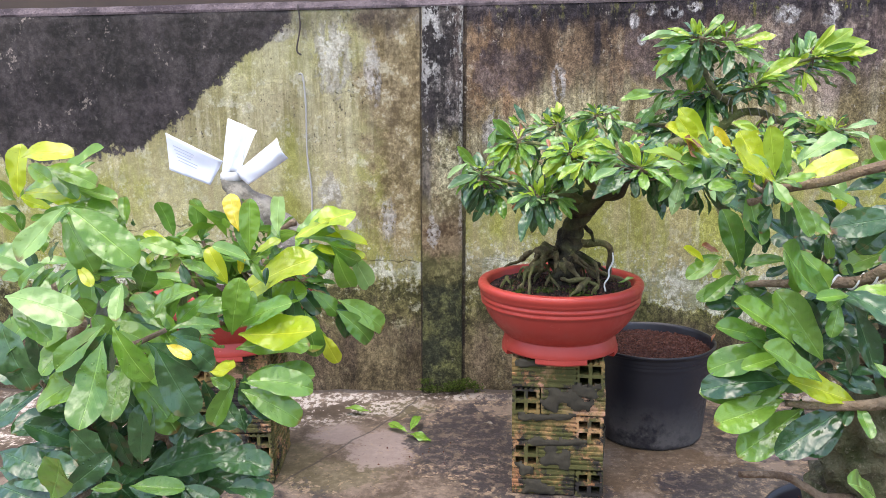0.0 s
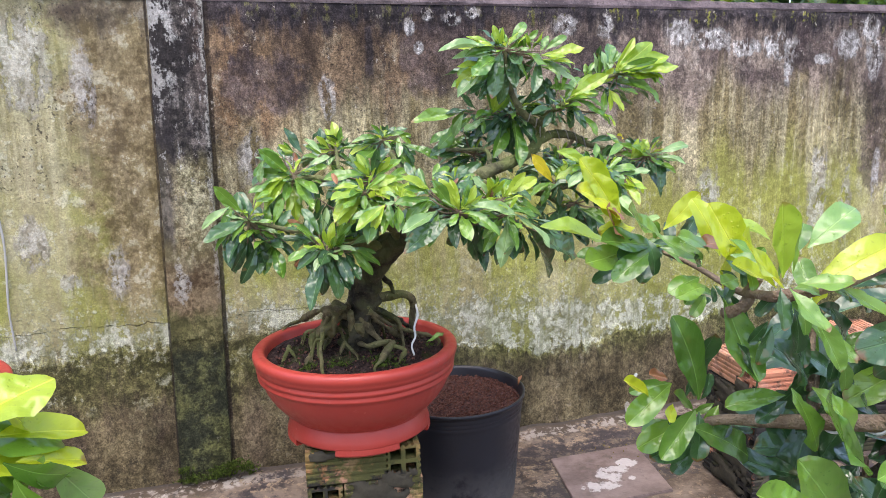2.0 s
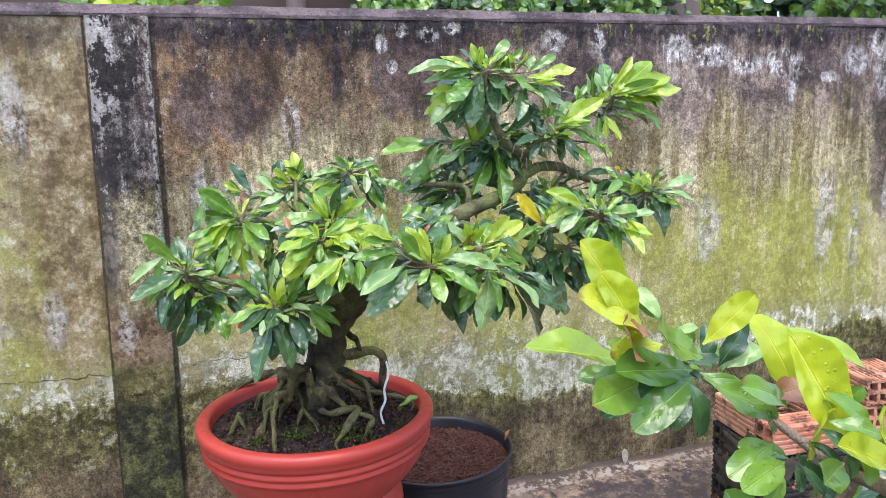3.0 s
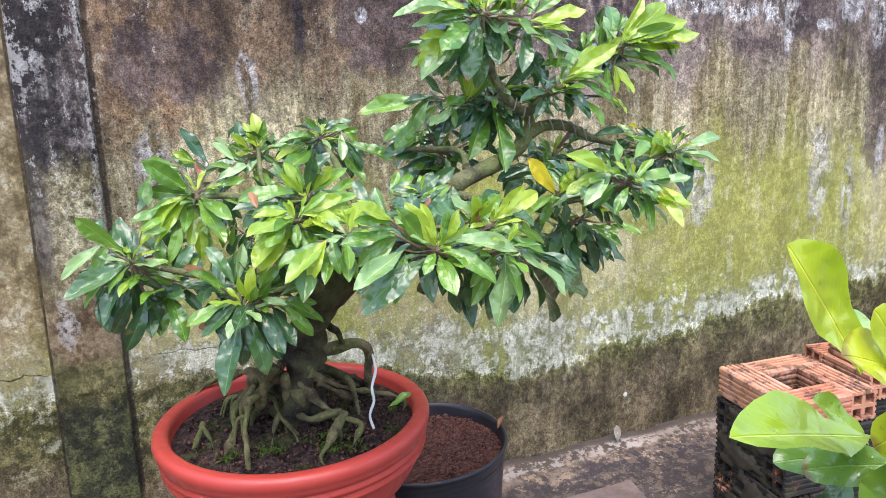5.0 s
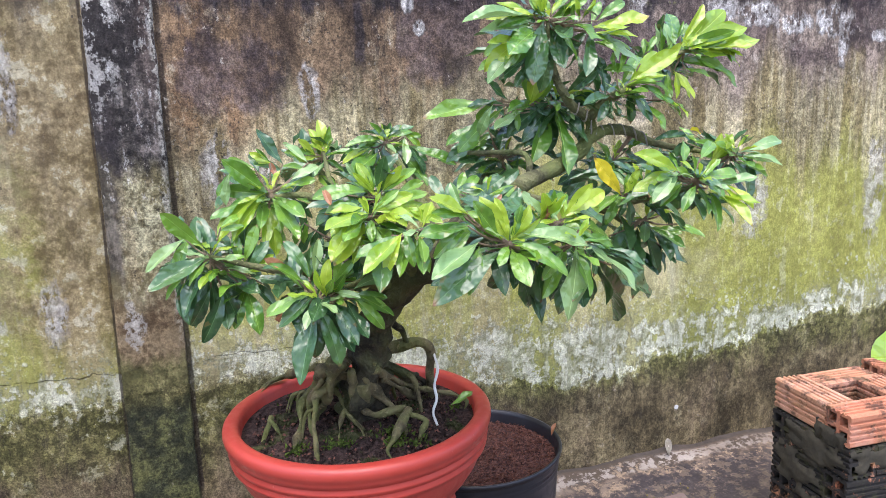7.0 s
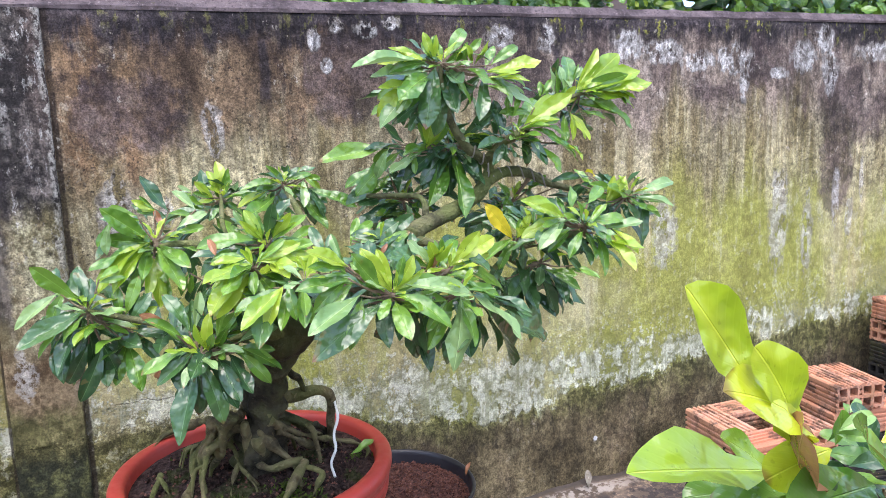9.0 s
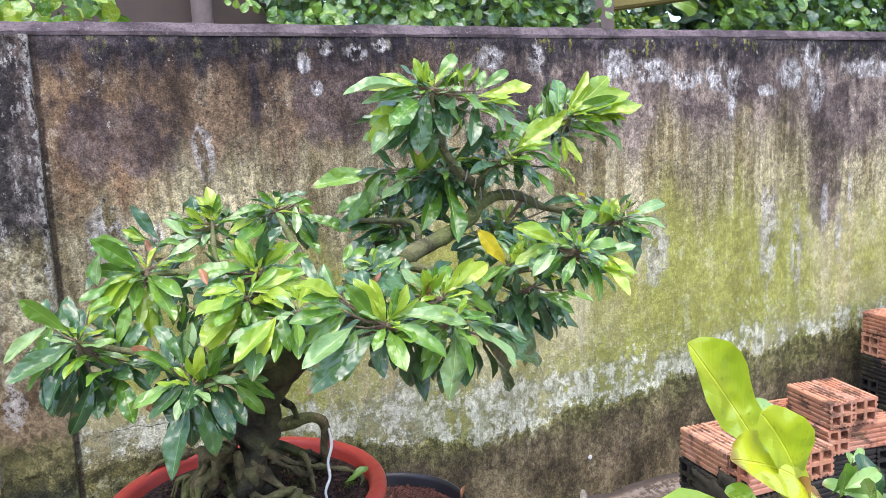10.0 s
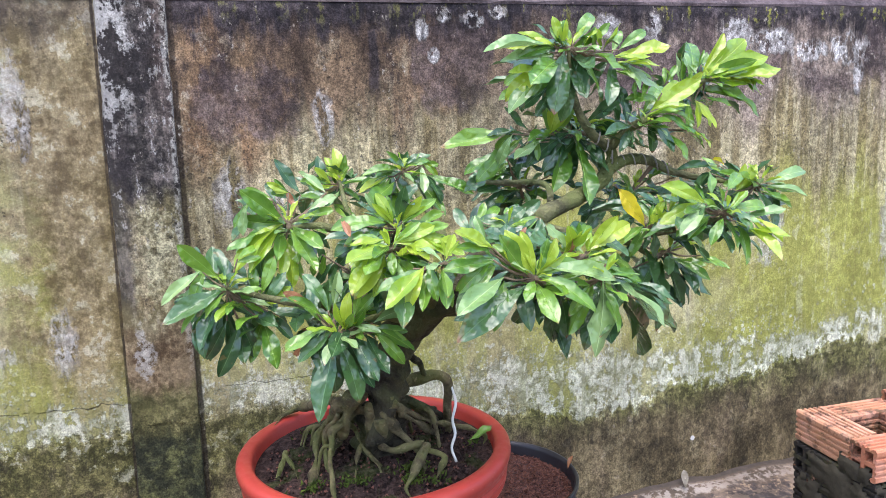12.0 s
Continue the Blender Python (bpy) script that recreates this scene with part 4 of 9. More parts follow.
slab_bm = box(1.030, 1.345, 2.20, 2.503, -0.01, 0.007, 0.002)
for v in slab_bm.verts:
    v.co.x -= (2.507 - v.co.y) * 0.18
slab = part("floor_patch", slab_bm, mat=M_SLAB)
tagged(slab, "smooth paler rectangular screed patch on the floor", "floor patch", kind="structure")

# ---- bricks ----
BRICK_L, BRICK_W, COURSE = 0.178, 0.078, 0.081


def brick_mesh(mat):
    """Hollow clay brick along y: four square channels, combed sides."""
    bm = bmesh.new()
    h = BRICK_W / 2
    outline = []
    for turn in range(4):
        c, s = ((1, 0), (0, 1), (-1, 0), (0, -1))[turn]
        side = [(-h + 0.004, -h), (-h + 0.012, -h)]
        for g in range(4):
            x = -0.021 + g * 0.014
            side += [(x - 0.0042, -h), (x - 0.0028, -h + 0.0042), (x + 0.0028, -h + 0.0042), (x + 0.0042, -h)]
        side += [(h - 0.012, -h), (h - 0.004, -h)]
        outline += [(x * c - z * s, x * s + z * c) for x, z in side]
    loops = [outline]
    a, b = 0.005, h - 0.0095
    for sx in (-1, 1):
        for sz in (-1, 1):
            q = [(a, a), (b, a), (b, b), (a, b)]
            loops.append([(sx * x, sz * z) for x, z in q])
    ends = ([], [])
    for n, loop in enumerate(loops):
        rings = []
        for e, y in enumerate((-BRICK_L / 2, BRICK_L / 2)):
            vs = [bm.verts.new((x, y, z)) for x, z in loop]
            rings.append(vs)
        for i in range(len(loop)):
            j = (i + 1) % len(loop)
            bm.faces.new((rings[0][i], rings[0][j], rings[1][j], rings[1][i]))
    bm.edges.ensure_lookup_table()
    for y in (-BRICK_L / 2, BRICK_L / 2):
        es = [e for e in bm.edges if all(abs(v.co.y - y) < 1e-6 for v in e.verts)]
        bmesh.ops.triangle_fill(bm, edges=es, use_beauty=True)
    bmesh.ops.recalc_face_normals(bm, faces=bm.faces)
    me = bpy.data.meshes.new("brick")
    bm.to_mesh(me)
    bm.free()
    me.materials.append(mat)
    return me


BRICKS = {k: brick_mesh(m) for k, m in (("old", M_BRICK_OLD), ("grimy", M_BRICK_GRIMY), ("fresh", M_BRICK_FRESH))}
mortar_bm = box(-0.118, 0.118, -0.118, 0.118, 0, 0.007, 0.002)
MORTAR = bpy.data.meshes.new("mortar_bed")
mortar_bm.to_mesh(MORTAR)
mortar_bm.free()
MORTAR.materials.append(M_MORTAR)


def brick_stack(at, courses, label, kinds, rz=0.0, flip=0, seed=0, mortar=True):
    """Courses of four hollow bricks laid like a pinwheel round an open middle."""
    rnd = random.Random(seed)
    st = thing("brick_stack", at, label, "brick stack", "brick stacks", rz)
    off_l, off_w = (0.256 - BRICK_L) / 2, (0.256 - BRICK_W) / 2
    for c in range(courses):
        z = c * COURSE + BRICK_W / 2 + 0.002
        kind = kinds(c)
        mir = -1 if (c + flip) % 2 else 1
        for x, y, r in ((-off_l * mir, -off_w, 90), (off_w * mir, -off_l, 0), (off_l * mir, off_w, 90), (-off_w * mir, off_l, 0)):
            ob = part("brick", BRICKS[kind], st)
            ob.matrix_basis = pose(x + rnd.uniform(-0.003, 0.003), y + rnd.uniform(-0.003, 0.003), z, 0, rnd.choice((0, 90, 180, 270)), r + rnd.uniform(-1.5, 1.5))
        if mortar and c < courses - 1:
            bed = part("mortar_bed", MORTAR, st)
            bed.matrix_basis = pose(0, 0, c * COURSE + BRICK_W - 0.001, 0, 0, rnd.uniform(-1, 1))
    return st


def smear(owner, face, u0, u1, z0, z1, seed, deep=0.006):
    """A ragged crust of mortar dragged over one side of a stack: 0 faces -y, 1 faces -x, 2 faces +x."""
    nu, nz = 26, max(8, int((z1 - z0) / 0.006))
    verts, index, faces = [], {}, []
    for j in range(nz + 1):
        for i in range(nu + 1):
            a, b = i / nu, j / nz
            u, z = u0 + (u1 - u0) * a, z0 + (z1 - z0) * b
            edge = min(a, 1 - a, b, 1 - b) * 2.2
            k = edge + noise.noise(Vector((u * 26, z * 34, seed))) * 0.75 + noise.noise(Vector((u * 80, z * 90, seed))) * 0.25 - 0.18
            if k < -0.06:
                continue
            out = 0.1285 + min(1.0, max(0.0, k * 2.0)) * deep - 0.006 * (k < 0.04) + noise.noise(Vector((u * 120, z * 120, seed))) * 0.0012
            index[i, j] = len(verts)
            verts.append((u, -out, z) if face == 0 else ((-out, u, z) if face == 1 else (out, u, z)))
    for j in range(nz):
        for i in range(nu):
            q = [(i, j), (i + 1, j), (i + 1, j + 1), (i, j + 1)]
            if all(c in index for c in q):
                q = [index[c] for c in q]
                faces.append(q if face == 0 or face == 2 else q[::-1])
    return part("mortar_smear", mesh_of("mortar_smear", verts, faces, M_CRUST), owner, "ragged dark mortar crust" if seed % 5 == 0 else "")


STACK_TOP = 5 * COURSE
stack_main = brick_stack((0.333, 2.09, 0.0), 5, "old mossy hollow-brick stack under the red pot", lambda c: "old", -6, 0, 3)
stack_right = brick_stack((1.585, 2.165, 0.0), 5, "hollow-brick stack, black below with fresh orange top", lambda c: "fresh" if c == 4 else "grimy", -5, 0, 4)
stack_far = brick_stack((2.07, 2.33, 0.0), 4, "low hollow-brick stack carrying two loose bricks", lambda c: "fresh" if c == 3 else "grimy", -10, 0, 5)
brick_stack((2.74, 2.50, 0.0), 6, "orange hollow-brick stack beside the wall", lambda c: "fresh" if c > 3 else "grimy", -6, 1, 6)
brick_stack((-0.65, 2.14, 0.0), 5, "old hollow-brick stack under a red pot", lambda c: "old", 3, 1, 7)
brick_stack((-0.50, 0.86, 0.0), 3, "hollow-brick stack hidden below leafy shrub", lambda c: "old", 8, 0, 8)
brick_stack((0.73, 1.06, 0.0), 2, "low hollow-brick stack under black pot", lambda c: "grimy", -4, 0, 9)
for n, (x, y) in enumerate(((1.985, 2.30), (2.067, 2.285))):
    ob = tagged(part("loose_brick", BRICKS["fresh"]), "fresh orange hollow brick lying on a stack", "brick", "loose bricks")
    ob.matrix_world = pose(x, y, 4 * COURSE + BRICK_W / 2 + 0.001, 0, 90 * n, -11 - 2 * n)


for n, (f, u0, u1, z0, z1) in enumerate(((0, -0.05, 0.10, 0.255, 0.335), (0, -0.125, -0.02, 0.385, 0.41), (0, -0.10, 0.125, 0.150, 0.180), (0, -0.125, 0.05, 0.225, 0.255), (0, -0.06, 0.05, 0.085, 0.155), (0, -0.125, -0.06, 0.06, 0.10), (0, -0.12, 0.0, 0.0, 0.05), (0, 0.02, 0.125, 0.30, 0.345), (2, -0.12, 0.0, 0.10, 0.22), (2, -0.10, 0.12, 0.24, 0.34))):
    smear(stack_main, f, u0, u1, z0, z1, n + 1)
for n, (f, u0, u1, z0, z1) in enumerate(((1, -0.125, 0.10, 0.235, 0.325), (1, -0.05, 0.125, 0.150, 0.250), (1, -0.125, 0.05, 0.060, 0.170), (1, -0.12, 0.12, 0.0, 0.08), (0, -0.125, 0.08, 0.250, 0.325), (0, -0.05, 0.125, 0.14, 0.24), (0, -0.125, 0.06, 0.03, 0.15), (1, -0.12, -0.02, 0.31, 0.36))):
    smear(stack_right, f, u0, u1, z0, z1, n + 21)

# ---- pots ----


def red_pot(at, tilt=(0.0, 0.0), label="red glazed clay bonsai pot with ribbed band", spin=16):
    pot = thing("bonsai_pot", at, label, "plant pot", "red pots")
    pot.matrix_world = pose(*at, tilt[0], tilt[1], 0)
    prof = [(0.0, 0.030), (0.13, 0.028), (0.148, 0.016), (0.166, 0.014), (0.1675, 0.018), (0.1640, 0.030), (0.1605, 0.044), (0.1575, 0.050), (0.1560, 0.053), (0.1600, 0.056), (0.176, 0.070), (0.195, 0.092), (0.209, 0.114), (0.2185, 0.136), (0.2205, 0.143),
            (0.2265, 0.1465), (0.2280, 0.1515), (0.2245, 0.1560), (0.2250, 0.1585), (0.2290, 0.1620), (0.2300, 0.1670), (0.2265, 0.1710), (0.2270, 0.1735),
            (0.2312, 0.1770), (0.2325, 0.1825), (0.2330, 0.1860), (0.2350, 0.1890), (0.2365, 0.1960), (0.2355, 0.2030), (0.2320, 0.2075), (0.2260, 0.2095), (0.2150, 0.2090), (0.2100, 0.2065),
            (0.2075, 0.2000), (0.2050, 0.1850), (0.195, 0.17)]
    part("body", lathe("body", prof, M_GLAZE, 96), pot)
    for k in range(4):
        verts, faces = [], []
        sect = ((0.135, 0.0), (0.1655, 0.0), (0.1685, 0.004), (0.1665, 0.0165), (0.135, 0.0165))
        n = 12
        for i in range(n + 1):
            a = radians(k * 90 + 45 + spin + 50 * i / n)
            for r, z in sect:
                verts.append((r * math.cos(a), r * math.sin(a), z))
        m = len(sect)
        for i in range(n):
            for q in range(m):
                w = (q + 1) % m
                faces.append((i * m + q, (i + 1) * m + q, (i + 1) * m + w, i * m + w))
        faces += [tuple(range(m))[::-1], tuple(n * m + q for q in range(m))]
        part("foot", mesh_of("foot", verts, faces, M_GLAZE, smooth_shade=False), pot)
    return pot


def soil_disc(name, r, z, mat, hump, parent, seed, label, rough=0.006):
    verts, faces = [(0, 0, z + hump)], []
    rings, seg = 22, 64
    for i in range(1, rings + 1):
        rr = r * i / rings
        for k in range(seg):
            a = 2 * math.pi * k / seg
            x, y = rr * math.cos(a), rr * math.sin(a)
            w = noise.noise(Vector((x * 24 + seed, y * 24, 1))) * rough + noise.noise(Vector((x * 70, y * 70, seed))) * rough * 0.6
            verts.append((x, y, z + hump * (1 - (rr / r) ** 2) + (w if i < rings else 0)))
    for k in range(seg):
        faces.append((0, 1 + k, 1 + (k + 1) % seg))
    for i in range(rings - 1):
        for k in range(seg):
            j = (k + 1) % seg
            faces.append((1 + i * seg + k, 1 + (i + 1) * seg + k, 1 + (i + 1) * seg + j, 1 + i * seg + j))
    return part(name, mesh_of(name, verts, faces, mat), parent, label)


POT = (0.335, 2.09, STACK_TOP - 0.002)
pot_main = red_pot(POT, (0.0, 0.0), "red glazed clay bonsai pot with ribbed band on bricks")
soil_disc("soil", 0.206, 0.186, M_SOIL, 0.009, pot_main, 2, "dark damp soil with moss", 0.008)
pot_left = red_pot((-0.63, 2.12, STACK_TOP - 0.002), (0.0, 0.0), "red glazed clay pot holding a cut-back trunk")
soil_disc("soil", 0.206, 0.186, M_SOIL, 0.02, pot_left, 5, "dark damp soil")
pot_near = red_pot((-0.50, 0.86, 3 * COURSE - 0.002), (0.0, 0.0), "red glazed clay pot under a leafy shrub")
soil_disc("soil", 0.206, 0.186, M_SOIL, 0.02, pot_near, 6, "dark damp soil")


def nursery_pot(at, r_top, r_base, h, label, seed):
    pot = thing("nursery_pot", at, label, "plant pot", "black nursery pots")
    k = (r_top - r_base) / h
    prof = [(0.0, 0.006), (r_base - 0.012, 0.004), (r_base - 0.004, 0.0), (r_base, 0.006)]
    z = 0.02
    while z < h - 0.055:
        prof.append((r_base + k * z, z))
        z += 0.02
    for q in range(3):
        z0 = h - 0.052 + q * 0.012
        r0 = r_base + k * z0
        prof += [(r0, z0), (r0 + 0.0016, z0 + 0.004), (r0 + 0.0004, z0 + 0.009)]
    prof += [(r_top, h - 0.012), (r_top + 0.005, h - 0.010), (r_top + 0.006, h - 0.003), (r_top + 0.004, h), (r_top - 0.001, h - 0.001), (r_top - 0.003, h - 0.012), (r_top - 0.012, h - 0.05)]
    part("body", lathe("body", prof, M_NURSERY, 80, 0.012), pot)
    soil_disc("mulch", r_top - 0.004, h - 0.034, M_MULCH, 0.018, pot, seed, "reddish-brown chopped husk mulch", 0.010)
    r = random.Random(seed)
    verts, faces = [], []
    for _ in range(2600):
        rr, a = (r_top - 0.012) * math.sqrt(r.random()), r.uniform(0, 6.283)
        o = Vector((rr * math.cos(a), rr * math.sin(a), h - 0.034 + 0.018 * (1 - (rr / r_top) ** 2) + r.uniform(0.0, 0.008)))
        u = Vector((r.uniform(-1, 1), r.uniform(-1, 1), r.uniform(-0.4, 0.4))).normalized() * r.uniform(0.002, 0.0055)
        v = u.orthogonal().normalized() * r.uniform(0.0008, 0.0018)
        w = u.cross(v).normalized() * r.uniform(0.0006, 0.0015)
        n = len(verts)
        verts += [tuple(o + q) for q in (-u - v, u - v, u + v, -u + v, -u * 0.8 + w * 2, u * 0.8 + w * 2)]
        faces += [(n, n + 1, n + 5, n + 4), (n + 1, n + 2, n + 5), (n + 2, n + 3, n + 4, n + 5), (n + 3, n, n + 4)]
    tagged(part("loose_husk", mesh_of("loose_husk", verts, faces, M_CHIP, smooth_shade=False), pot), "loose chopped husk chips", kind="stuff")
    return pot


black_pot = nursery_pot((0.68, 2.425, 0.0), 0.203, 0.175, 0.325, "black plastic nursery pot filled with brown mulch", 11)
black_pot_right = nursery_pot((0.73, 1.06, 2 * COURSE - 0.002), 0.18, 0.155, 0.28, "black plastic nursery pot holding a gnarled shrub", 12)

# ---- the bonsai ----
rnd = random.Random(21)
bonsai = thing("bonsai_tree", (0.335, 2.08, STACK_TOP + 0.19), "old bonsai with exposed roots and glossy green leaf whorls", "bonsai tree")


def local(owner, pts):
    o = owner.matrix_world.translation
    return [(p[0] - o.x, p[1] - o.y, p[2] - o.z) + tuple(p[3:]) for p in pts]


TRUNK = [(0.337, 2.09, 0.57, 0.043), (0.345, 2.09, 0.62, 0.040), (0.357, 2.085, 0.68, 0.037), (0.364, 2.08, 0.735, 0.034), (0.375, 2.07, 0.775, 0.032), (0.385, 2.05, 0.811, 0.030), (0.404, 2.03, 0.842, 0.028), (0.433, 2.0, 0.860, 0.027), (0.46, 1.975, 0.884, 0.026), (0.50, 1.967, 0.930, 0.024), (0.548, 1.98, 0.971, 0.021)]
LEADER = [(0.50, 1.967, 0.935, 0.0180), (0.556, 1.98, 0.974, 0.0164), (0.624, 2.0, 0.998, 0.0152), (0.684, 2.02, 1.014, 0.0143), (0.757, 2.05, 1.038, 0.0135), (0.788, 2.055, 1.072, 0.0115), (0.782, 2.05, 1.098, 0.0094), (0.741, 2.04, 1.127, 0.0082), (0.705, 2.03, 1.179, 0.0066), (0.691, 2.025, 1.236, 0.0049), (0.688, 2.02, 1.265, 0.0025)]
BOUGHS = {
    "right": [(0.782, 2.055, 1.063, 0.011), (0.825, 2.06, 1.077, 0.0105), (0.871, 2.06, 1.072, 0.009), (0.91, 2.05, 1.052, 0.007), (0.954, 2.02, 1.037, 0.005), (1.00, 1.94, 1.027, 0.003)],
    "right_low": [(0.60, 2.0, 0.985, 0.009), (0.67, 1.95, 0.965, 0.007), (0.74, 1.88, 0.968, 0.006), (0.80, 1.77, 1.0, 0.004)],
    "dark_low": [(0.67, 1.95, 0.965, 0.006), (0.74, 1.93, 0.95, 0.006), (0.79, 1.925, 0.92, 0.004)],
    "front": [(0.49, 1.968, 0.915, 0.014), (0.48, 1.88, 0.940, 0.011), (0.475, 1.80, 0.942, 0.008), (0.497, 1.74, 0.942, 0.005)],
    "front_side": [(0.48, 1.88, 0.940, 0.008), (0.54, 1.80, 0.955, 0.006), (0.57, 1.73, 0.945, 0.004)],
    "centre": [(0.433, 2.0, 0.860, 0.013), (0.39, 1.95, 0.91, 0.010), (0.35, 1.92, 0.95, 0.007), (0.335, 1.91, 0.975, 0.004)],
    "low_left": [(0.40, 2.03, 0.838, 0.014), (0.33, 2.0, 0.87, 0.011), (0.25, 1.99, 0.885, 0.008), (0.17, 2.01, 0.905, 0.005), (0.11, 2.03, 0.923, 0.003)],
    "low_front": [(0.36, 2.01, 0.858, 0.009), (0.31, 1.95, 0.868, 0.007), (0.255, 1.89, 0.868, 0.004)],
    "up_left": [(0.445, 1.99, 0.872, 0.014), (0.39, 2.04, 0.94, 0.011), (0.32, 2.07, 0.98, 0.008), (0.26, 2.08, 1.0, 0.006), (0.215, 2.08, 1.0, 0.003)],
    "back_left": [(0.33, 2.07, 0.975, 0.006), (0.33, 2.18, 1.01, 0.005), (0.345, 2.30, 1.04, 0.004), (0.355, 2.38, 1.06, 0.003)],
    "back": [(0.46, 1.98, 0.89, 0.012), (0.47, 2.08, 0.97, 0.009), (0.46, 2.17, 1.03, 0.006), (0.455, 2.24, 1.065, 0.004)],
    "mid": [(0.643, 2.01, 1.007, 0.0062), (0.647, 2.02, 1.035, 0.0058), (0.641, 2.04, 1.048, 0.005), (0.62, 2.10, 1.047, 0.0045), (0.59, 2.16, 1.045, 0.004)],
    "top_right": [(0.779, 2.05, 1.098, 0.009), (0.806, 2.03, 1.131, 0.008), (0.837, 2.01, 1.151, 0.007), (0.93, 2.04, 1.199, 0.005), (1.038, 2.07, 1.222, 0.003)],
}
part("trunk", tube("trunk", local(bonsai, TRUNK), M_BARK, 90, 30, 0.50, 3), bonsai, "dark mossy flaring trunk")
part("limb", tube("limb", local(bonsai, LEADER), M_LIMB, 70, 14, 0.20, 5), bonsai, "mossy green main limb")
for n, (key, pts) in enumerate(BOUGHS.items()):
    part("limb", tube("limb", local(bonsai, pts), M_LIMB, 24, 9, 0.16, n), bonsai)

# leaves, sprig by sprig: each from its foot to its tip
SPRIGS = []


def sprig(name, centre):
    SPRIGS.append((name, Vector(centre), []))


def bonsai_leaf(base, tip, mat):
    """One leaf of the newest sprig; it faces up and outward, one that hangs or stands faces outward."""
    v = Vector(tip) - Vector(base)
    steep = abs(v.z) / v.length
    lean = rnd.uniform(-0.55, 0.55)
    face = Vector((lean + 0.35 * v.x / v.length, -0.62 - 0.3 * steep, 0.78 - 0.35 * steep + rnd.uniform(-0.15, 0.15)))
    SPRIGS[-1][2].append((leaf_pose(base, v, face, v.length * 1.10), rnd.randrange(8), mat))


sprig("low_left_tip", (0.11, 2.03, 0.923))
bonsai_leaf((0.098, 2.03, 0.941), (0.05, 2.018, 0.997), M_MID)
bonsai_leaf((0.076, 2.03, 0.954), (0.02, 2.008, 0.92), M_PALE)
bonsai_leaf((0.11, 2.03, 0.925), (0.024, 1.998, 0.892), M_OLD)
bonsai_leaf((0.111, 2.039, 0.935), (0.105, 2.048, 0.987), M_OLD)
bonsai_leaf((0.099, 2.03, 0.916), (0.064, 1.998, 0.849), M_OLD)
bonsai_leaf((0.106, 2.03, 0.873), (0.071, 2.018, 0.813), M_OLD)
bonsai_leaf((0.124, 2.03, 0.867), (0.098, 1.988, 0.801), M_OLD)
bonsai_leaf((0.124, 2.03, 0.87), (0.146, 2.018, 0.816), M_OLD)
bonsai_leaf((0.159, 2.03, 0.866), (0.171, 1.978, 0.816), M_MID)
bonsai_leaf((0.16, 2.03, 0.877), (0.117, 1.978, 0.892), M_MID)
bonsai_leaf((0.184, 2.03, 0.871), (0.155, 2.018, 0.864), M_MID)
bonsai_leaf((0.124, 2.03, 0.901), (0.089, 1.988, 0.909), M_YOUNG)
bonsai_leaf((0.16, 2.033, 0.908), (0.182, 2.028, 0.96), M_MID)
bonsai_leaf((0.163, 2.03, 0.891), (0.193, 2.018, 0.936), M_OLD)
bonsai_leaf((0.163, 2.03, 0.891), (0.2, 2.018, 0.915), M_YOUNG)
bonsai_leaf((0.13, 2.039, 0.965), (0.162, 2.048, 0.989), M_MID)
bonsai_leaf((0.122, 2.03, 0.913), (0.155, 2.018, 0.928), M_MID)
bonsai_leaf((0.132, 2.03, 0.901), (0.174, 2.018, 0.904), M_PALE)
bonsai_leaf((0.168, 2.03, 0.884), (0.236, 1.988, 0.869), M_OLD)
bonsai_leaf((0.069, 2.03, 0.897), (0.04, 2.018, 0.87), M_MID)
sprig("low_left_front", (0.248, 1.89, 0.872))
bonsai_leaf((0.245, 1.89, 0.862), (0.209, 1.848, 0.773), M_OLD)
bonsai_leaf((0.25, 1.89, 0.859), (0.273, 1.848, 0.789), M_OLD)
bonsai_leaf((0.273, 1.89, 0.861), (0.287, 1.838, 0.821), M_OLD)
bonsai_leaf((0.289, 1.89, 0.864), (0.305, 1.858, 0.813), M_OLD)
bonsai_leaf((0.302, 1.89, 0.865), (0.337, 1.858, 0.829), M_MID)
bonsai_leaf((0.305, 1.89, 0.87), (0.357, 1.878, 0.842), M_MID)
bonsai_leaf((0.243, 1.89, 0.876), (0.194, 1.878, 0.844), M_OLD)
bonsai_leaf((0.234, 1.89, 0.882), (0.175, 1.878, 0.866), M_MID)
bonsai_leaf((0.239, 1.896, 0.903), (0.221, 1.898, 0.961), M_OLD)
bonsai_leaf((0.247, 1.899, 0.904), (0.259, 1.908, 0.951), M_PALE)
bonsai_leaf((0.261, 1.89, 0.873), (0.253, 1.858, 0.918), M_YOUNG)
bonsai_leaf((0.267, 1.896, 0.903), (0.277, 1.898, 0.93), M_OLD)
bonsai_leaf((0.275, 1.89, 0.892), (0.303, 1.878, 0.923), M_MID)
bonsai_leaf((0.302, 1.896, 0.877), (0.36, 1.898, 0.904), M_PALE)
bonsai_leaf((0.274, 1.89, 0.877), (0.296, 1.858, 0.882), M_PALE)
bonsai_leaf((0.23, 1.89, 0.898), (0.191, 1.878, 0.931), M_MID)
bonsai_leaf((0.29, 1.896, 0.895), (0.321, 1.898, 0.92), M_MID)
bonsai_leaf((0.211, 1.89, 0.921), (0.183, 1.878, 0.937), M_DEAD)
bonsai_leaf((0.199, 1.899, 0.856), (0.185, 1.908, 0.836), M_DEAD)
bonsai_leaf((0.26, 1.899, 0.861), (0.24, 1.908, 0.78), M_OLD)
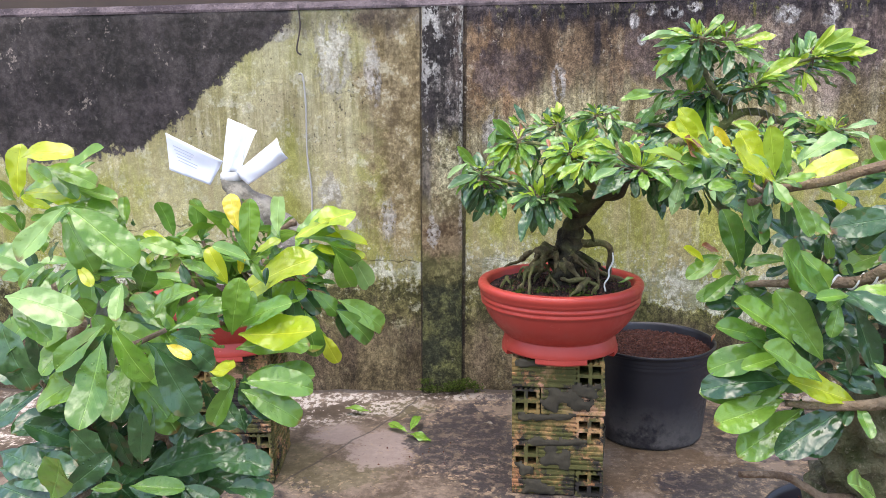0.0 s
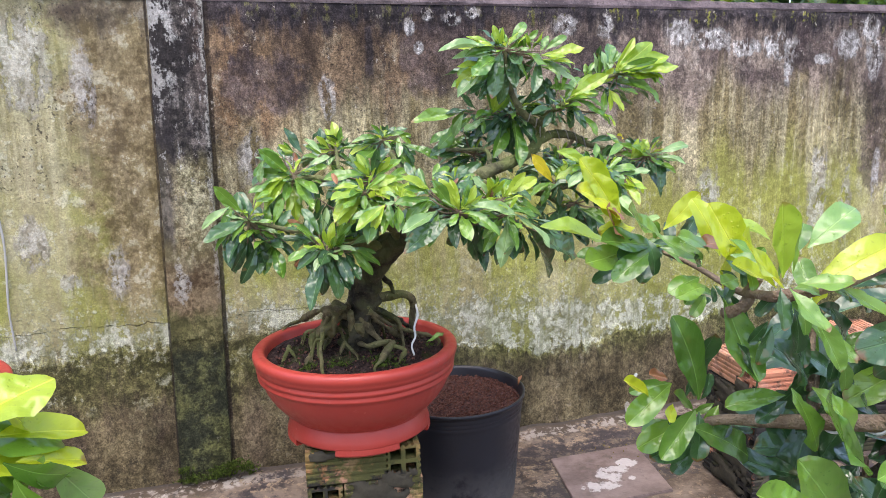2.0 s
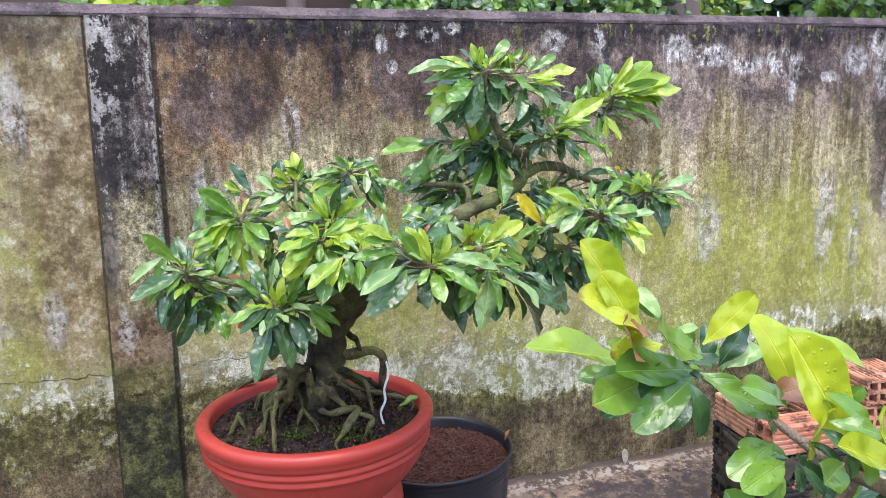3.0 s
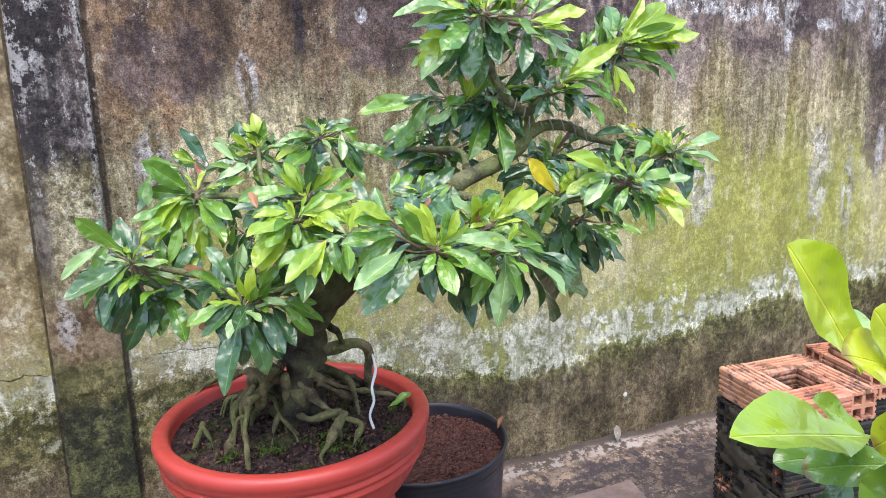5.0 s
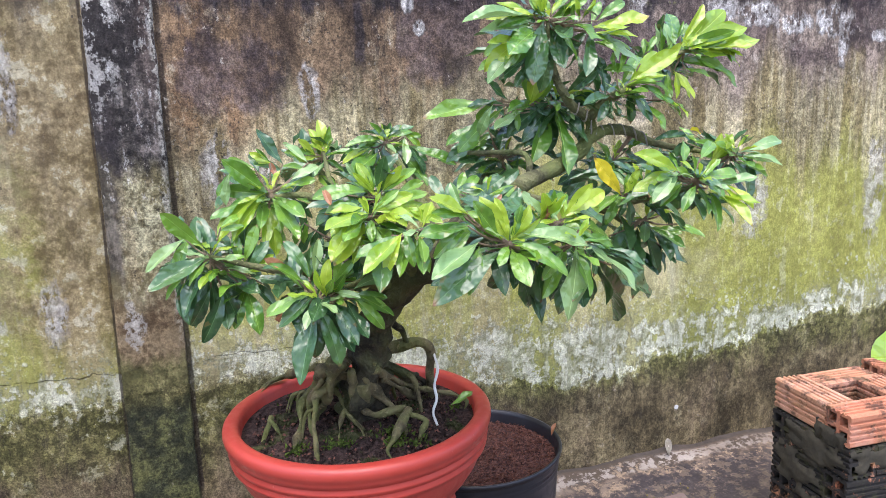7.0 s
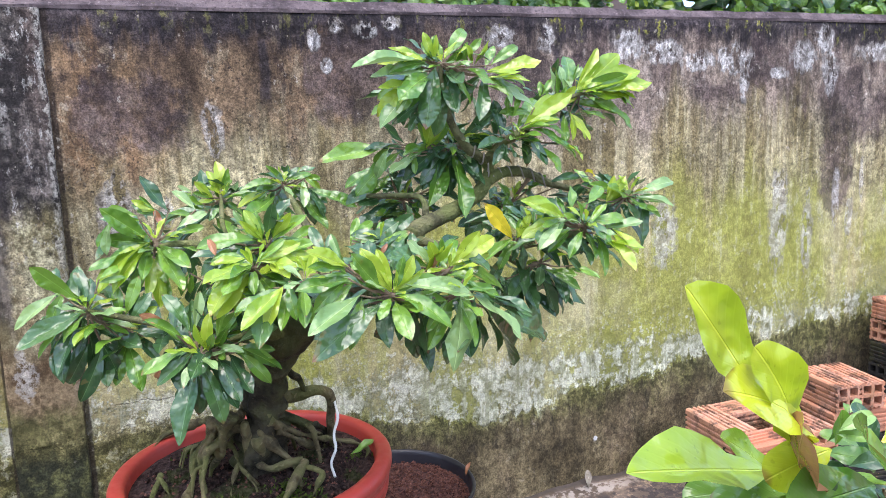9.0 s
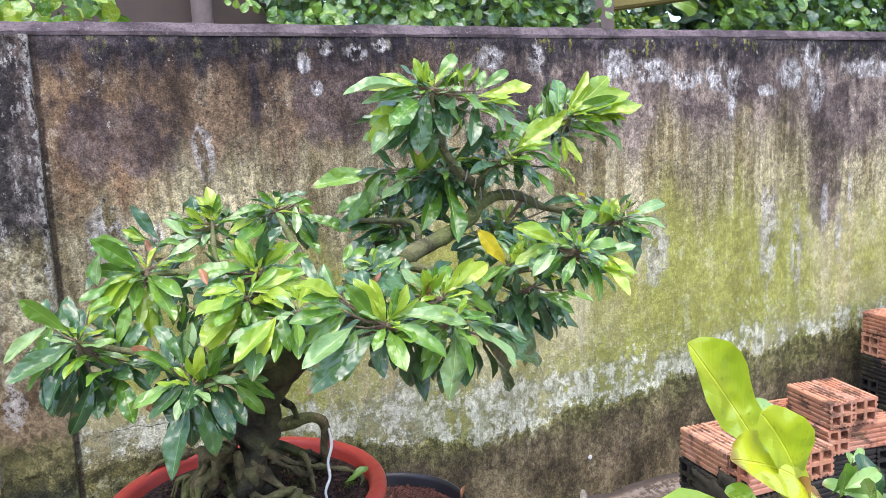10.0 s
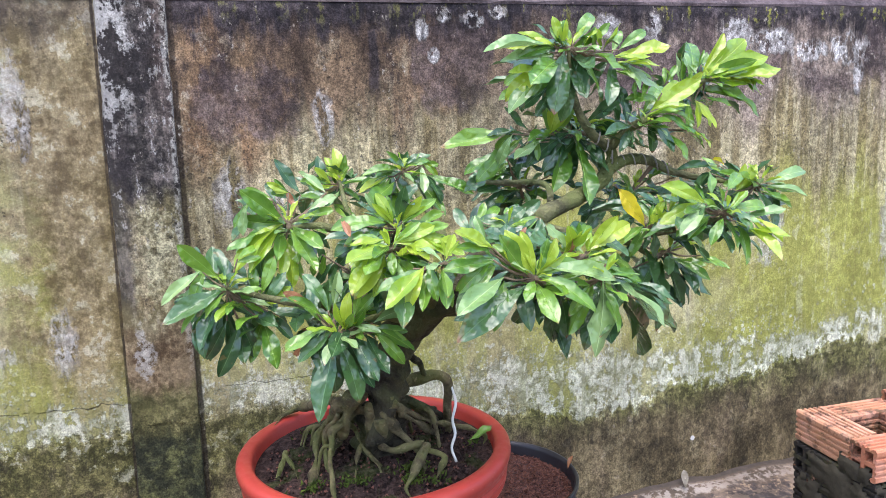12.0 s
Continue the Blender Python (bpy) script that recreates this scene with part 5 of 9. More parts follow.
sprig("up_left", (0.214, 2.08, 1.008))
bonsai_leaf((0.211, 2.08, 1.008), (0.144, 2.068, 1.063), M_MID)
bonsai_leaf((0.206, 2.08, 1.008), (0.117, 2.038, 0.983), M_YOUNG)
bonsai_leaf((0.214, 2.08, 1.002), (0.245, 2.008, 0.956), M_MID)
bonsai_leaf((0.219, 2.08, 1.002), (0.254, 2.018, 0.977), M_MID)
bonsai_leaf((0.239, 2.092, 1.052), (0.203, 2.108, 1.102), M_OLD)
bonsai_leaf((0.209, 2.08, 0.982), (0.216, 2.028, 0.929), M_YOUNG)
bonsai_leaf((0.193, 2.092, 1.049), (0.145, 2.108, 1.066), M_MID)
bonsai_leaf((0.153, 2.08, 1.044), (0.135, 2.068, 1.001), M_PALE)
bonsai_leaf((0.219, 2.089, 1.056), (0.19, 2.098, 1.072), M_YOUNG)
bonsai_leaf((0.21, 2.08, 0.994), (0.168, 2.068, 0.978), M_MID)
bonsai_leaf((0.248, 2.086, 1.025), (0.294, 2.088, 1.054), M_PALE)
bonsai_leaf((0.251, 2.08, 0.999), (0.272, 2.068, 0.99), M_MID)
bonsai_leaf((0.229, 2.08, 1.015), (0.251, 2.068, 1.023), M_YOUNG)
bonsai_leaf((0.228, 2.086, 1.027), (0.219, 2.088, 1.056), M_DEAD)
bonsai_leaf((0.281, 2.098, 1.051), (0.252, 2.128, 1.084), M_PALE)
bonsai_leaf((0.256, 2.08, 0.99), (0.274, 2.068, 0.936), M_OLD)
bonsai_leaf((0.239, 2.08, 0.991), (0.245, 2.068, 0.945), M_OLD)
sprig("back_left", (0.355, 2.38, 1.045))
bonsai_leaf((0.358, 2.386, 1.045), (0.363, 2.388, 1.118), M_YOUNG)
bonsai_leaf((0.34, 2.38, 1.046), (0.304, 2.368, 1.079), M_YOUNG)
bonsai_leaf((0.359, 2.38, 1.045), (0.412, 2.348, 1.054), M_MID)
bonsai_leaf((0.301, 2.38, 1.06), (0.278, 2.368, 1.076), M_PALE)
bonsai_leaf((0.321, 2.38, 1.033), (0.284, 2.368, 1.051), M_MID)
bonsai_leaf((0.387, 2.38, 1.028), (0.417, 2.368, 1.06), M_OLD)
bonsai_leaf((0.341, 2.38, 1.006), (0.359, 2.308, 0.986), M_MID)
bonsai_leaf((0.379, 2.38, 1.018), (0.422, 2.368, 1.012), M_OLD)
bonsai_leaf((0.328, 2.38, 1.021), (0.288, 2.368, 1.003), M_OLD)
sprig("back", (0.453, 2.25, 1.07))
bonsai_leaf((0.457, 2.25, 1.077), (0.381, 2.238, 1.075), M_MID)
bonsai_leaf((0.454, 2.25, 1.077), (0.428, 2.238, 1.107), M_MID)
bonsai_leaf((0.458, 2.25, 1.08), (0.48, 2.238, 1.103), M_OLD)
bonsai_leaf((0.494, 2.25, 1.085), (0.527, 2.238, 1.062), M_YOUNG)
bonsai_leaf((0.461, 2.25, 1.077), (0.503, 2.238, 1.099), M_MID)
bonsai_leaf((0.493, 2.25, 1.078), (0.483, 2.208, 1.035), M_PALE)
bonsai_leaf((0.5, 2.25, 1.061), (0.579, 2.218, 1.026), M_MID)
bonsai_leaf((0.503, 2.25, 1.06), (0.527, 2.218, 1.018), M_OLD)
bonsai_leaf((0.467, 2.25, 1.063), (0.46, 2.218, 1.041), M_OLD)
bonsai_leaf((0.425, 2.25, 1.062), (0.369, 2.238, 1.042), M_YOUNG)
bonsai_leaf((0.438, 2.25, 1.051), (0.372, 2.188, 1.013), M_MID)
bonsai_leaf((0.474, 2.25, 1.055), (0.526, 2.238, 0.997), M_OLD)
sprig("lime", (0.333, 1.9, 0.981))
bonsai_leaf((0.333, 1.9, 0.986), (0.267, 1.848, 0.99), M_YOUNG)
bonsai_leaf((0.33, 1.9, 0.979), (0.261, 1.838, 0.975), M_YOUNG)
bonsai_leaf((0.327, 1.9, 0.974), (0.278, 1.838, 0.949), M_YOUNG)
bonsai_leaf((0.332, 1.9, 0.971), (0.319, 1.828, 0.953), M_PALE)
bonsai_leaf((0.341, 1.9, 0.988), (0.395, 1.888, 1.014), M_YOUNG)
bonsai_leaf((0.352, 1.9, 0.992), (0.435, 1.888, 1.002), M_YOUNG)
bonsai_leaf((0.39, 1.9, 0.989), (0.427, 1.858, 0.973), M_YOUNG)
bonsai_leaf((0.357, 1.9, 0.984), (0.376, 1.848, 0.994), M_YOUNG)
bonsai_leaf((0.351, 1.9, 0.969), (0.363, 1.838, 0.997), M_YOUNG)
bonsai_leaf((0.326, 1.9, 0.995), (0.279, 1.888, 0.995), M_YOUNG)
sprig("centre", (0.371, 2.0, 0.995))
bonsai_leaf((0.366, 2.0, 1.004), (0.348, 1.988, 1.051), M_YOUNG)
bonsai_leaf((0.357, 2.0, 1.005), (0.282, 1.968, 1.03), M_MID)
bonsai_leaf((0.372, 2.0, 1.004), (0.383, 1.988, 1.06), M_OLD)
bonsai_leaf((0.381, 2.0, 1.006), (0.408, 1.988, 1.044), M_YOUNG)
bonsai_leaf((0.38, 2.0, 1.003), (0.429, 1.988, 1.037), M_MID)
bonsai_leaf((0.333, 2.0, 0.993), (0.286, 1.958, 0.964), M_MID)
bonsai_leaf((0.343, 2.006, 1.025), (0.327, 2.008, 1.051), M_PALE)
bonsai_leaf((0.285, 2.0, 1.018), (0.29, 1.968, 0.999), M_DEAD)
bonsai_leaf((0.319, 2.0, 0.994), (0.268, 1.988, 0.975), M_OLD)
bonsai_leaf((0.4, 2.009, 0.992), (0.453, 2.018, 1.016), M_MID)
bonsai_leaf((0.327, 2.0, 0.976), (0.298, 1.988, 0.93), M_OLD)
sprig("right_of_lime", (0.387, 1.82, 0.968))
bonsai_leaf((0.366, 1.82, 0.97), (0.357, 1.778, 0.941), M_MID)
bonsai_leaf((0.384, 1.82, 0.96), (0.372, 1.768, 0.924), M_MID)
bonsai_leaf((0.359, 1.82, 0.965), (0.298, 1.778, 0.931), M_YOUNG)
bonsai_leaf((0.397, 1.82, 0.971), (0.453, 1.808, 0.964), M_MID)
bonsai_leaf((0.449, 1.82, 0.956), (0.404, 1.808, 0.936), M_MID)
bonsai_leaf((0.444, 1.82, 0.944), (0.394, 1.788, 0.91), M_OLD)
bonsai_leaf((0.347, 1.832, 0.962), (0.339, 1.848, 0.925), M_OLD)
bonsai_leaf((0.331, 1.832, 0.949), (0.349, 1.848, 0.919), M_MID)
bonsai_leaf((0.307, 1.835, 0.951), (0.316, 1.858, 0.92), M_OLD)
sprig("front", (0.478, 1.73, 0.955))
bonsai_leaf((0.478, 1.73, 0.958), (0.444, 1.718, 1.012), M_YOUNG)
bonsai_leaf((0.481, 1.73, 0.957), (0.511, 1.718, 0.997), M_YOUNG)
bonsai_leaf((0.469, 1.73, 0.959), (0.421, 1.718, 1.012), M_MID)
bonsai_leaf((0.491, 1.73, 0.968), (0.572, 1.698, 0.955), M_PALE)
bonsai_leaf((0.484, 1.73, 0.954), (0.533, 1.668, 0.944), M_MID)
bonsai_leaf((0.482, 1.73, 0.946), (0.473, 1.668, 0.924), M_MID)
bonsai_leaf((0.436, 1.73, 0.959), (0.364, 1.688, 0.935), M_PALE)
bonsai_leaf((0.466, 1.73, 0.945), (0.37, 1.698, 0.911), M_OLD)
bonsai_leaf((0.425, 1.73, 0.98), (0.361, 1.718, 0.985), M_MID)
bonsai_leaf((0.422, 1.73, 0.983), (0.374, 1.718, 0.957), M_MID)
bonsai_leaf((0.419, 1.742, 1.003), (0.411, 1.758, 1.035), M_PALE)
bonsai_leaf((0.4, 1.745, 1.013), (0.387, 1.768, 1.047), M_OLD)
bonsai_leaf((0.423, 1.73, 0.997), (0.374, 1.718, 1.024), M_YOUNG)
bonsai_leaf((0.477, 1.751, 0.997), (0.546, 1.788, 1.004), M_OLD)
bonsai_leaf((0.449, 1.739, 0.945), (0.43, 1.748, 0.911), M_OLD)
bonsai_leaf((0.465, 1.742, 0.949), (0.484, 1.758, 0.903), M_OLD)
sprig("front_back", (0.589, 1.8, 0.962))
bonsai_leaf((0.555, 1.8, 0.965), (0.586, 1.788, 1.004), M_YOUNG)
bonsai_leaf((0.593, 1.8, 0.968), (0.662, 1.788, 1.01), M_YOUNG)
bonsai_leaf((0.599, 1.8, 0.961), (0.689, 1.788, 0.951), M_MID)
bonsai_leaf((0.575, 1.8, 0.969), (0.556, 1.788, 1.009), M_YOUNG)
bonsai_leaf((0.562, 1.8, 0.974), (0.536, 1.788, 1.011), M_PALE)
bonsai_leaf((0.61, 1.8, 0.979), (0.631, 1.788, 1.003), M_MID)
bonsai_leaf((0.585, 1.8, 0.956), (0.618, 1.768, 0.958), M_MID)
bonsai_leaf((0.487, 1.8, 0.993), (0.494, 1.788, 1.008), M_DEAD)
bonsai_leaf((0.562, 1.8, 0.958), (0.566, 1.788, 0.987), M_DEAD)
sprig("front_hanging", (0.569, 1.72, 0.947))
bonsai_leaf((0.572, 1.72, 0.944), (0.55, 1.678, 0.863), M_PALE)
bonsai_leaf((0.582, 1.72, 0.946), (0.642, 1.668, 0.908), M_PALE)
bonsai_leaf((0.563, 1.72, 0.956), (0.62, 1.708, 0.944), M_MID)
bonsai_leaf((0.553, 1.72, 0.94), (0.518, 1.708, 0.908), M_MID)
bonsai_leaf((0.522, 1.726, 0.922), (0.565, 1.728, 0.86), M_OLD)
bonsai_leaf((0.49, 1.738, 0.924), (0.536, 1.768, 0.851), M_OLD)
bonsai_leaf((0.484, 1.744, 0.923), (0.473, 1.788, 0.876), M_OLD)
bonsai_leaf((0.63, 1.765, 0.908), (0.737, 1.858, 0.792), M_OLD)
bonsai_leaf((0.616, 1.765, 0.903), (0.640, 1.795, 0.838), M_OLD)
bonsai_leaf((0.602, 1.755, 0.905), (0.612, 1.775, 0.842), M_OLD)
bonsai_leaf((0.651, 1.765, 0.899), (0.755, 1.858, 0.819), M_OLD)
bonsai_leaf((0.576, 1.72, 0.964), (0.614, 1.708, 0.939), M_MID)
bonsai_leaf((0.508, 1.735, 0.928), (0.518, 1.758, 0.883), M_OLD)
bonsai_leaf((0.531, 1.72, 0.945), (0.546, 1.708, 0.918), M_OLD)
sprig("right", (0.791, 1.76, 1.012))
bonsai_leaf((0.761, 1.76, 1.017), (0.708, 1.728, 1.012), M_PALE)
bonsai_leaf((0.798, 1.76, 1.014), (0.864, 1.748, 1.026), M_MID)
bonsai_leaf((0.802, 1.76, 1.008), (0.83, 1.718, 0.985), M_MID)
bonsai_leaf((0.814, 1.76, 0.997), (0.832, 1.688, 0.961), M_YOUNG)
bonsai_leaf((0.791, 1.76, 1.015), (0.777, 1.748, 1.047), M_MID)
bonsai_leaf((0.775, 1.769, 1.031), (0.793, 1.778, 1.069), M_MID)
bonsai_leaf((0.761, 1.76, 1.026), (0.705, 1.748, 1.064), M_YOUNG)
bonsai_leaf((0.833, 1.76, 1.005), (0.884, 1.748, 1.004), M_PALE)
bonsai_leaf((0.813, 1.778, 1.04), (0.86, 1.808, 1.061), M_MID)
bonsai_leaf((0.844, 1.76, 1.001), (0.85, 1.708, 0.978), M_YOUNG)
bonsai_leaf((0.758, 1.766, 1.026), (0.698, 1.768, 1.012), M_YOUNG)
bonsai_leaf((0.769, 1.76, 1.007), (0.716, 1.748, 1.0), M_MID)
bonsai_leaf((0.809, 1.772, 0.99), (0.792, 1.788, 0.964), M_OLD)
sprig("right_inner", (0.744, 1.86, 0.986))
bonsai_leaf((0.728, 1.86, 0.985), (0.682, 1.838, 1.040), M_YELLOW)
bonsai_leaf((0.736, 1.86, 0.986), (0.752, 1.848, 1.021), M_YOUNG)
bonsai_leaf((0.767, 1.86, 0.991), (0.774, 1.848, 1.038), M_YOUNG)
bonsai_leaf((0.755, 1.86, 0.985), (0.79, 1.848, 0.966), M_OLD)
bonsai_leaf((0.744, 1.86, 0.979), (0.743, 1.848, 0.94), M_OLD)
bonsai_leaf((0.728, 1.86, 0.987), (0.675, 1.848, 0.966), M_MID)
bonsai_leaf((0.732, 1.878, 0.998), (0.704, 1.908, 1.011), M_OLD)
bonsai_leaf((0.816, 1.884, 1.012), (0.815, 1.928, 1.037), M_OLD)
sprig("dark_low", (0.81, 1.92, 0.93))
bonsai_leaf((0.802, 1.92, 0.935), (0.86, 1.908, 0.885), M_OLD)
bonsai_leaf((0.879, 1.92, 0.916), (0.91, 1.888, 0.902), M_MID)
bonsai_leaf((0.836, 1.92, 0.898), (0.904, 1.908, 0.858), M_OLD)
bonsai_leaf((0.81, 1.92, 0.915), (0.836, 1.908, 0.847), M_OLD)
bonsai_leaf((0.819, 1.92, 0.885), (0.847, 1.908, 0.831), M_OLD)
bonsai_leaf((0.785, 1.92, 0.918), (0.795, 1.878, 0.815), M_OLD)
bonsai_leaf((0.844, 1.92, 0.956), (0.906, 1.908, 0.929), M_OLD)
bonsai_leaf((0.793, 1.92, 0.924), (0.732, 1.878, 0.888), M_OLD)
bonsai_leaf((0.777, 1.92, 0.911), (0.767, 1.858, 0.874), M_OLD)
bonsai_leaf((0.831, 1.92, 0.913), (0.86, 1.878, 0.888), M_MID)
bonsai_leaf((0.853, 1.92, 0.874), (0.871, 1.908, 0.852), M_OLD)
bonsai_leaf((0.744, 1.92, 0.908), (0.75, 1.868, 0.846), M_OLD)
bonsai_leaf((0.76, 1.92, 0.949), (0.75, 1.858, 0.903), M_OLD)
bonsai_leaf((0.861, 1.92, 0.94), (0.887, 1.908, 0.91), M_OLD)
sprig("right_tip", (1.001, 1.93, 1.029))
bonsai_leaf((1.029, 1.93, 1.031), (1.098, 1.918, 1.059), M_PALE)
bonsai_leaf((1.02, 1.93, 1.024), (1.076, 1.898, 1.013), M_PALE)
bonsai_leaf((1.001, 1.93, 1.032), (0.976, 1.918, 1.057), M_YOUNG)
bonsai_leaf((1.02, 1.93, 1.009), (1.068, 1.918, 0.989), M_MID)
bonsai_leaf((1.01, 1.93, 1.024), (0.945, 1.918, 1.044), M_MID)
bonsai_leaf((0.939, 1.93, 0.966), (0.935, 1.918, 0.936), M_OLD)
bonsai_leaf((1.03, 1.93, 0.996), (1.053, 1.918, 0.96), M_OLD)
bonsai_leaf((0.943, 1.948, 1.05), (0.921, 1.978, 1.073), M_MID)
bonsai_leaf((0.938, 1.954, 1.065), (0.891, 1.998, 1.063), M_OLD)
bonsai_leaf((0.943, 1.948, 1.064), (0.968, 1.978, 1.081), M_YELLOW)
bonsai_leaf((0.983, 1.936, 1.037), (0.935, 1.938, 1.055), M_MID)
bonsai_leaf((1.001, 1.93, 1.017), (1.001, 1.898, 0.99), M_OLD)
bonsai_leaf((0.975, 1.942, 1.011), (0.952, 1.958, 1.019), M_OLD)
bonsai_leaf((0.916, 1.948, 1.052), (0.904, 1.978, 1.028), M_OLD)
bonsai_leaf((0.956, 1.93, 1.02), (0.99, 1.918, 1.06), M_YOUNG)
sprig("top", (0.688, 2.02, 1.271))
bonsai_leaf((0.68, 2.02, 1.267), (0.639, 1.978, 1.18), M_OLD)
bonsai_leaf((0.661, 2.02, 1.274), (0.537, 1.988, 1.277), M_PALE)
bonsai_leaf((0.664, 2.02, 1.274), (0.589, 2.008, 1.294), M_YOUNG)
bonsai_leaf((0.676, 2.02, 1.274), (0.658, 2.008, 1.315), M_YOUNG)
bonsai_leaf((0.696, 2.026, 1.278), (0.685, 2.028, 1.315), M_MID)
bonsai_leaf((0.7, 2.026, 1.278), (0.744, 2.028, 1.337), M_MID)
bonsai_leaf((0.717, 2.02, 1.274), (0.711, 1.988, 1.296), M_YOUNG)
bonsai_leaf((0.75, 2.02, 1.263), (0.757, 1.988, 1.306), M_YOUNG)
bonsai_leaf((0.783, 2.02, 1.266), (0.833, 2.008, 1.305), M_MID)
bonsai_leaf((0.775, 2.02, 1.256), (0.866, 2.008, 1.259), M_YOUNG)
bonsai_leaf((0.775, 2.02, 1.245), (0.836, 1.988, 1.239), M_YOUNG)
bonsai_leaf((0.771, 2.02, 1.249), (0.74, 1.978, 1.18), M_OLD)
bonsai_leaf((0.792, 2.02, 1.245), (0.807, 1.988, 1.204), M_PALE)
bonsai_leaf((0.66, 2.02, 1.257), (0.569, 2.008, 1.253), M_PALE)
bonsai_leaf((0.648, 2.02, 1.243), (0.57, 1.988, 1.211), M_YOUNG)
bonsai_leaf((0.64, 2.02, 1.226), (0.566, 1.988, 1.194), M_PALE)
bonsai_leaf((0.647, 2.02, 1.205), (0.596, 2.008, 1.18), M_OLD)
bonsai_leaf((0.704, 2.02, 1.249), (0.701, 2.008, 1.201), M_OLD)
bonsai_leaf((0.717, 2.02, 1.263), (0.782, 1.978, 1.243), M_MID)
bonsai_leaf((0.665, 2.029, 1.282), (0.618, 2.038, 1.289), M_MID)
bonsai_leaf((0.739, 2.029, 1.282), (0.771, 2.038, 1.308), M_MID)
bonsai_leaf((0.696, 2.02, 1.228), (0.67, 2.008, 1.157), M_OLD)
bonsai_leaf((0.736, 2.026, 1.242), (0.733, 2.028, 1.207), M_OLD)
bonsai_leaf((0.763, 2.029, 1.228), (0.785, 2.038, 1.184), M_OLD)
bonsai_leaf((0.657, 2.029, 1.265), (0.629, 2.038, 1.238), M_MID)
sprig("top_right_end", (0.999, 2.07, 1.215))
bonsai_leaf((0.99, 2.07, 1.219), (1.093, 2.058, 1.286), M_YOUNG)
bonsai_leaf((0.999, 2.07, 1.219), (1.122, 2.058, 1.256), M_YOUNG)
bonsai_leaf((1.038, 2.07, 1.222), (1.145, 2.058, 1.217), M_YOUNG)
bonsai_leaf((1.083, 2.07, 1.224), (1.116, 2.048, 1.193), M_YOUNG)
bonsai_leaf((0.99, 2.07, 1.215), (1.058, 2.058, 1.233), M_MID)
bonsai_leaf((0.976, 2.07, 1.18), (0.995, 2.028, 1.137), M_YOUNG)
bonsai_leaf((1.0, 2.07, 1.183), (1.046, 2.058, 1.169), M_MID)
bonsai_leaf((0.966, 2.076, 1.212), (0.976, 2.078, 1.273), M_PALE)
bonsai_leaf((0.994, 2.076, 1.243), (1.021, 2.078, 1.268), M_PALE)
bonsai_leaf((0.947, 2.076, 1.213), (0.933, 2.078, 1.261), M_PALE)
bonsai_leaf((0.914, 2.07, 1.213), (0.931, 2.058, 1.244), M_MID)
bonsai_leaf((1.068, 2.07, 1.218), (1.06, 2.058, 1.203), M_PALE)
bonsai_leaf((0.952, 2.07, 1.193), (0.98, 2.058, 1.226), M_YOUNG)
sprig("top_right", (0.828, 2.01, 1.141))
bonsai_leaf((0.841, 2.01, 1.162), (0.927, 1.998, 1.209), M_YOUNG)
bonsai_leaf((0.828, 2.01, 1.152), (0.878, 1.968, 1.174), M_YOUNG)
bonsai_leaf((0.854, 2.01, 1.155), (0.945, 1.978, 1.127), M_MID)
bonsai_leaf((0.846, 2.01, 1.147), (0.867, 1.978, 1.098), M_OLD)
bonsai_leaf((0.927, 2.01, 1.125), (0.948, 1.978, 1.105), M_YOUNG)
bonsai_leaf((0.815, 2.01, 1.174), (0.835, 1.998, 1.211), M_MID)
bonsai_leaf((0.863, 2.01, 1.191), (0.811, 1.998, 1.229), M_PALE)
bonsai_leaf((0.819, 2.01, 1.137), (0.844, 1.968, 1.125), M_MID)
bonsai_leaf((0.799, 2.019, 1.146), (0.797, 2.028, 1.205), M_OLD)
bonsai_leaf((0.802, 2.01, 1.138), (0.74, 1.978, 1.133), M_OLD)
bonsai_leaf((0.881, 2.01, 1.157), (0.935, 1.998, 1.151), M_MID)
bonsai_leaf((0.811, 2.01, 1.13), (0.811, 1.998, 1.104), M_OLD)
sprig("mid", (0.731, 2.08, 1.131))
bonsai_leaf((0.62, 2.104, 1.135), (0.51, 2.148, 1.119), M_MID)
bonsai_leaf((0.613, 2.089, 1.132), (0.582, 2.098, 1.083), M_PALE)
bonsai_leaf((0.68, 2.08, 1.129), (0.676, 2.038, 1.187), M_YOUNG)
bonsai_leaf((0.722, 2.08, 1.131), (0.631, 2.068, 1.105), M_OLD)
bonsai_leaf((0.714, 2.08, 1.12), (0.664, 2.068, 1.072), M_OLD)
bonsai_leaf((0.731, 2.08, 1.127), (0.72, 2.008, 1.019), M_MID)
bonsai_leaf((0.749, 2.08, 1.141), (0.79, 2.028, 1.187), M_OLD)
bonsai_leaf((0.723, 2.08, 1.146), (0.732, 2.018, 1.139), M_PALE)
bonsai_leaf((0.757, 2.08, 1.133), (0.814, 2.018, 1.106), M_OLD)
bonsai_leaf((0.727, 2.08, 1.135), (0.756, 2.048, 1.072), M_OLD)
bonsai_leaf((0.705, 2.08, 1.109), (0.706, 2.068, 1.058), M_OLD)
bonsai_leaf((0.654, 2.08, 1.122), (0.623, 2.068, 1.093), M_MID)
bonsai_leaf((0.644, 2.092, 1.138), (0.606, 2.108, 1.172), M_OLD)
bonsai_leaf((0.688, 2.08, 1.136), (0.631, 2.048, 1.138), M_MID)
bonsai_leaf((0.758, 2.08, 1.149), (0.796, 2.028, 1.153), M_YOUNG)
bonsai_leaf((0.662, 2.08, 1.115), (0.602, 2.048, 1.103), M_PALE)
bonsai_leaf((0.624, 2.095, 1.139), (0.58, 2.118, 1.133), M_OLD)
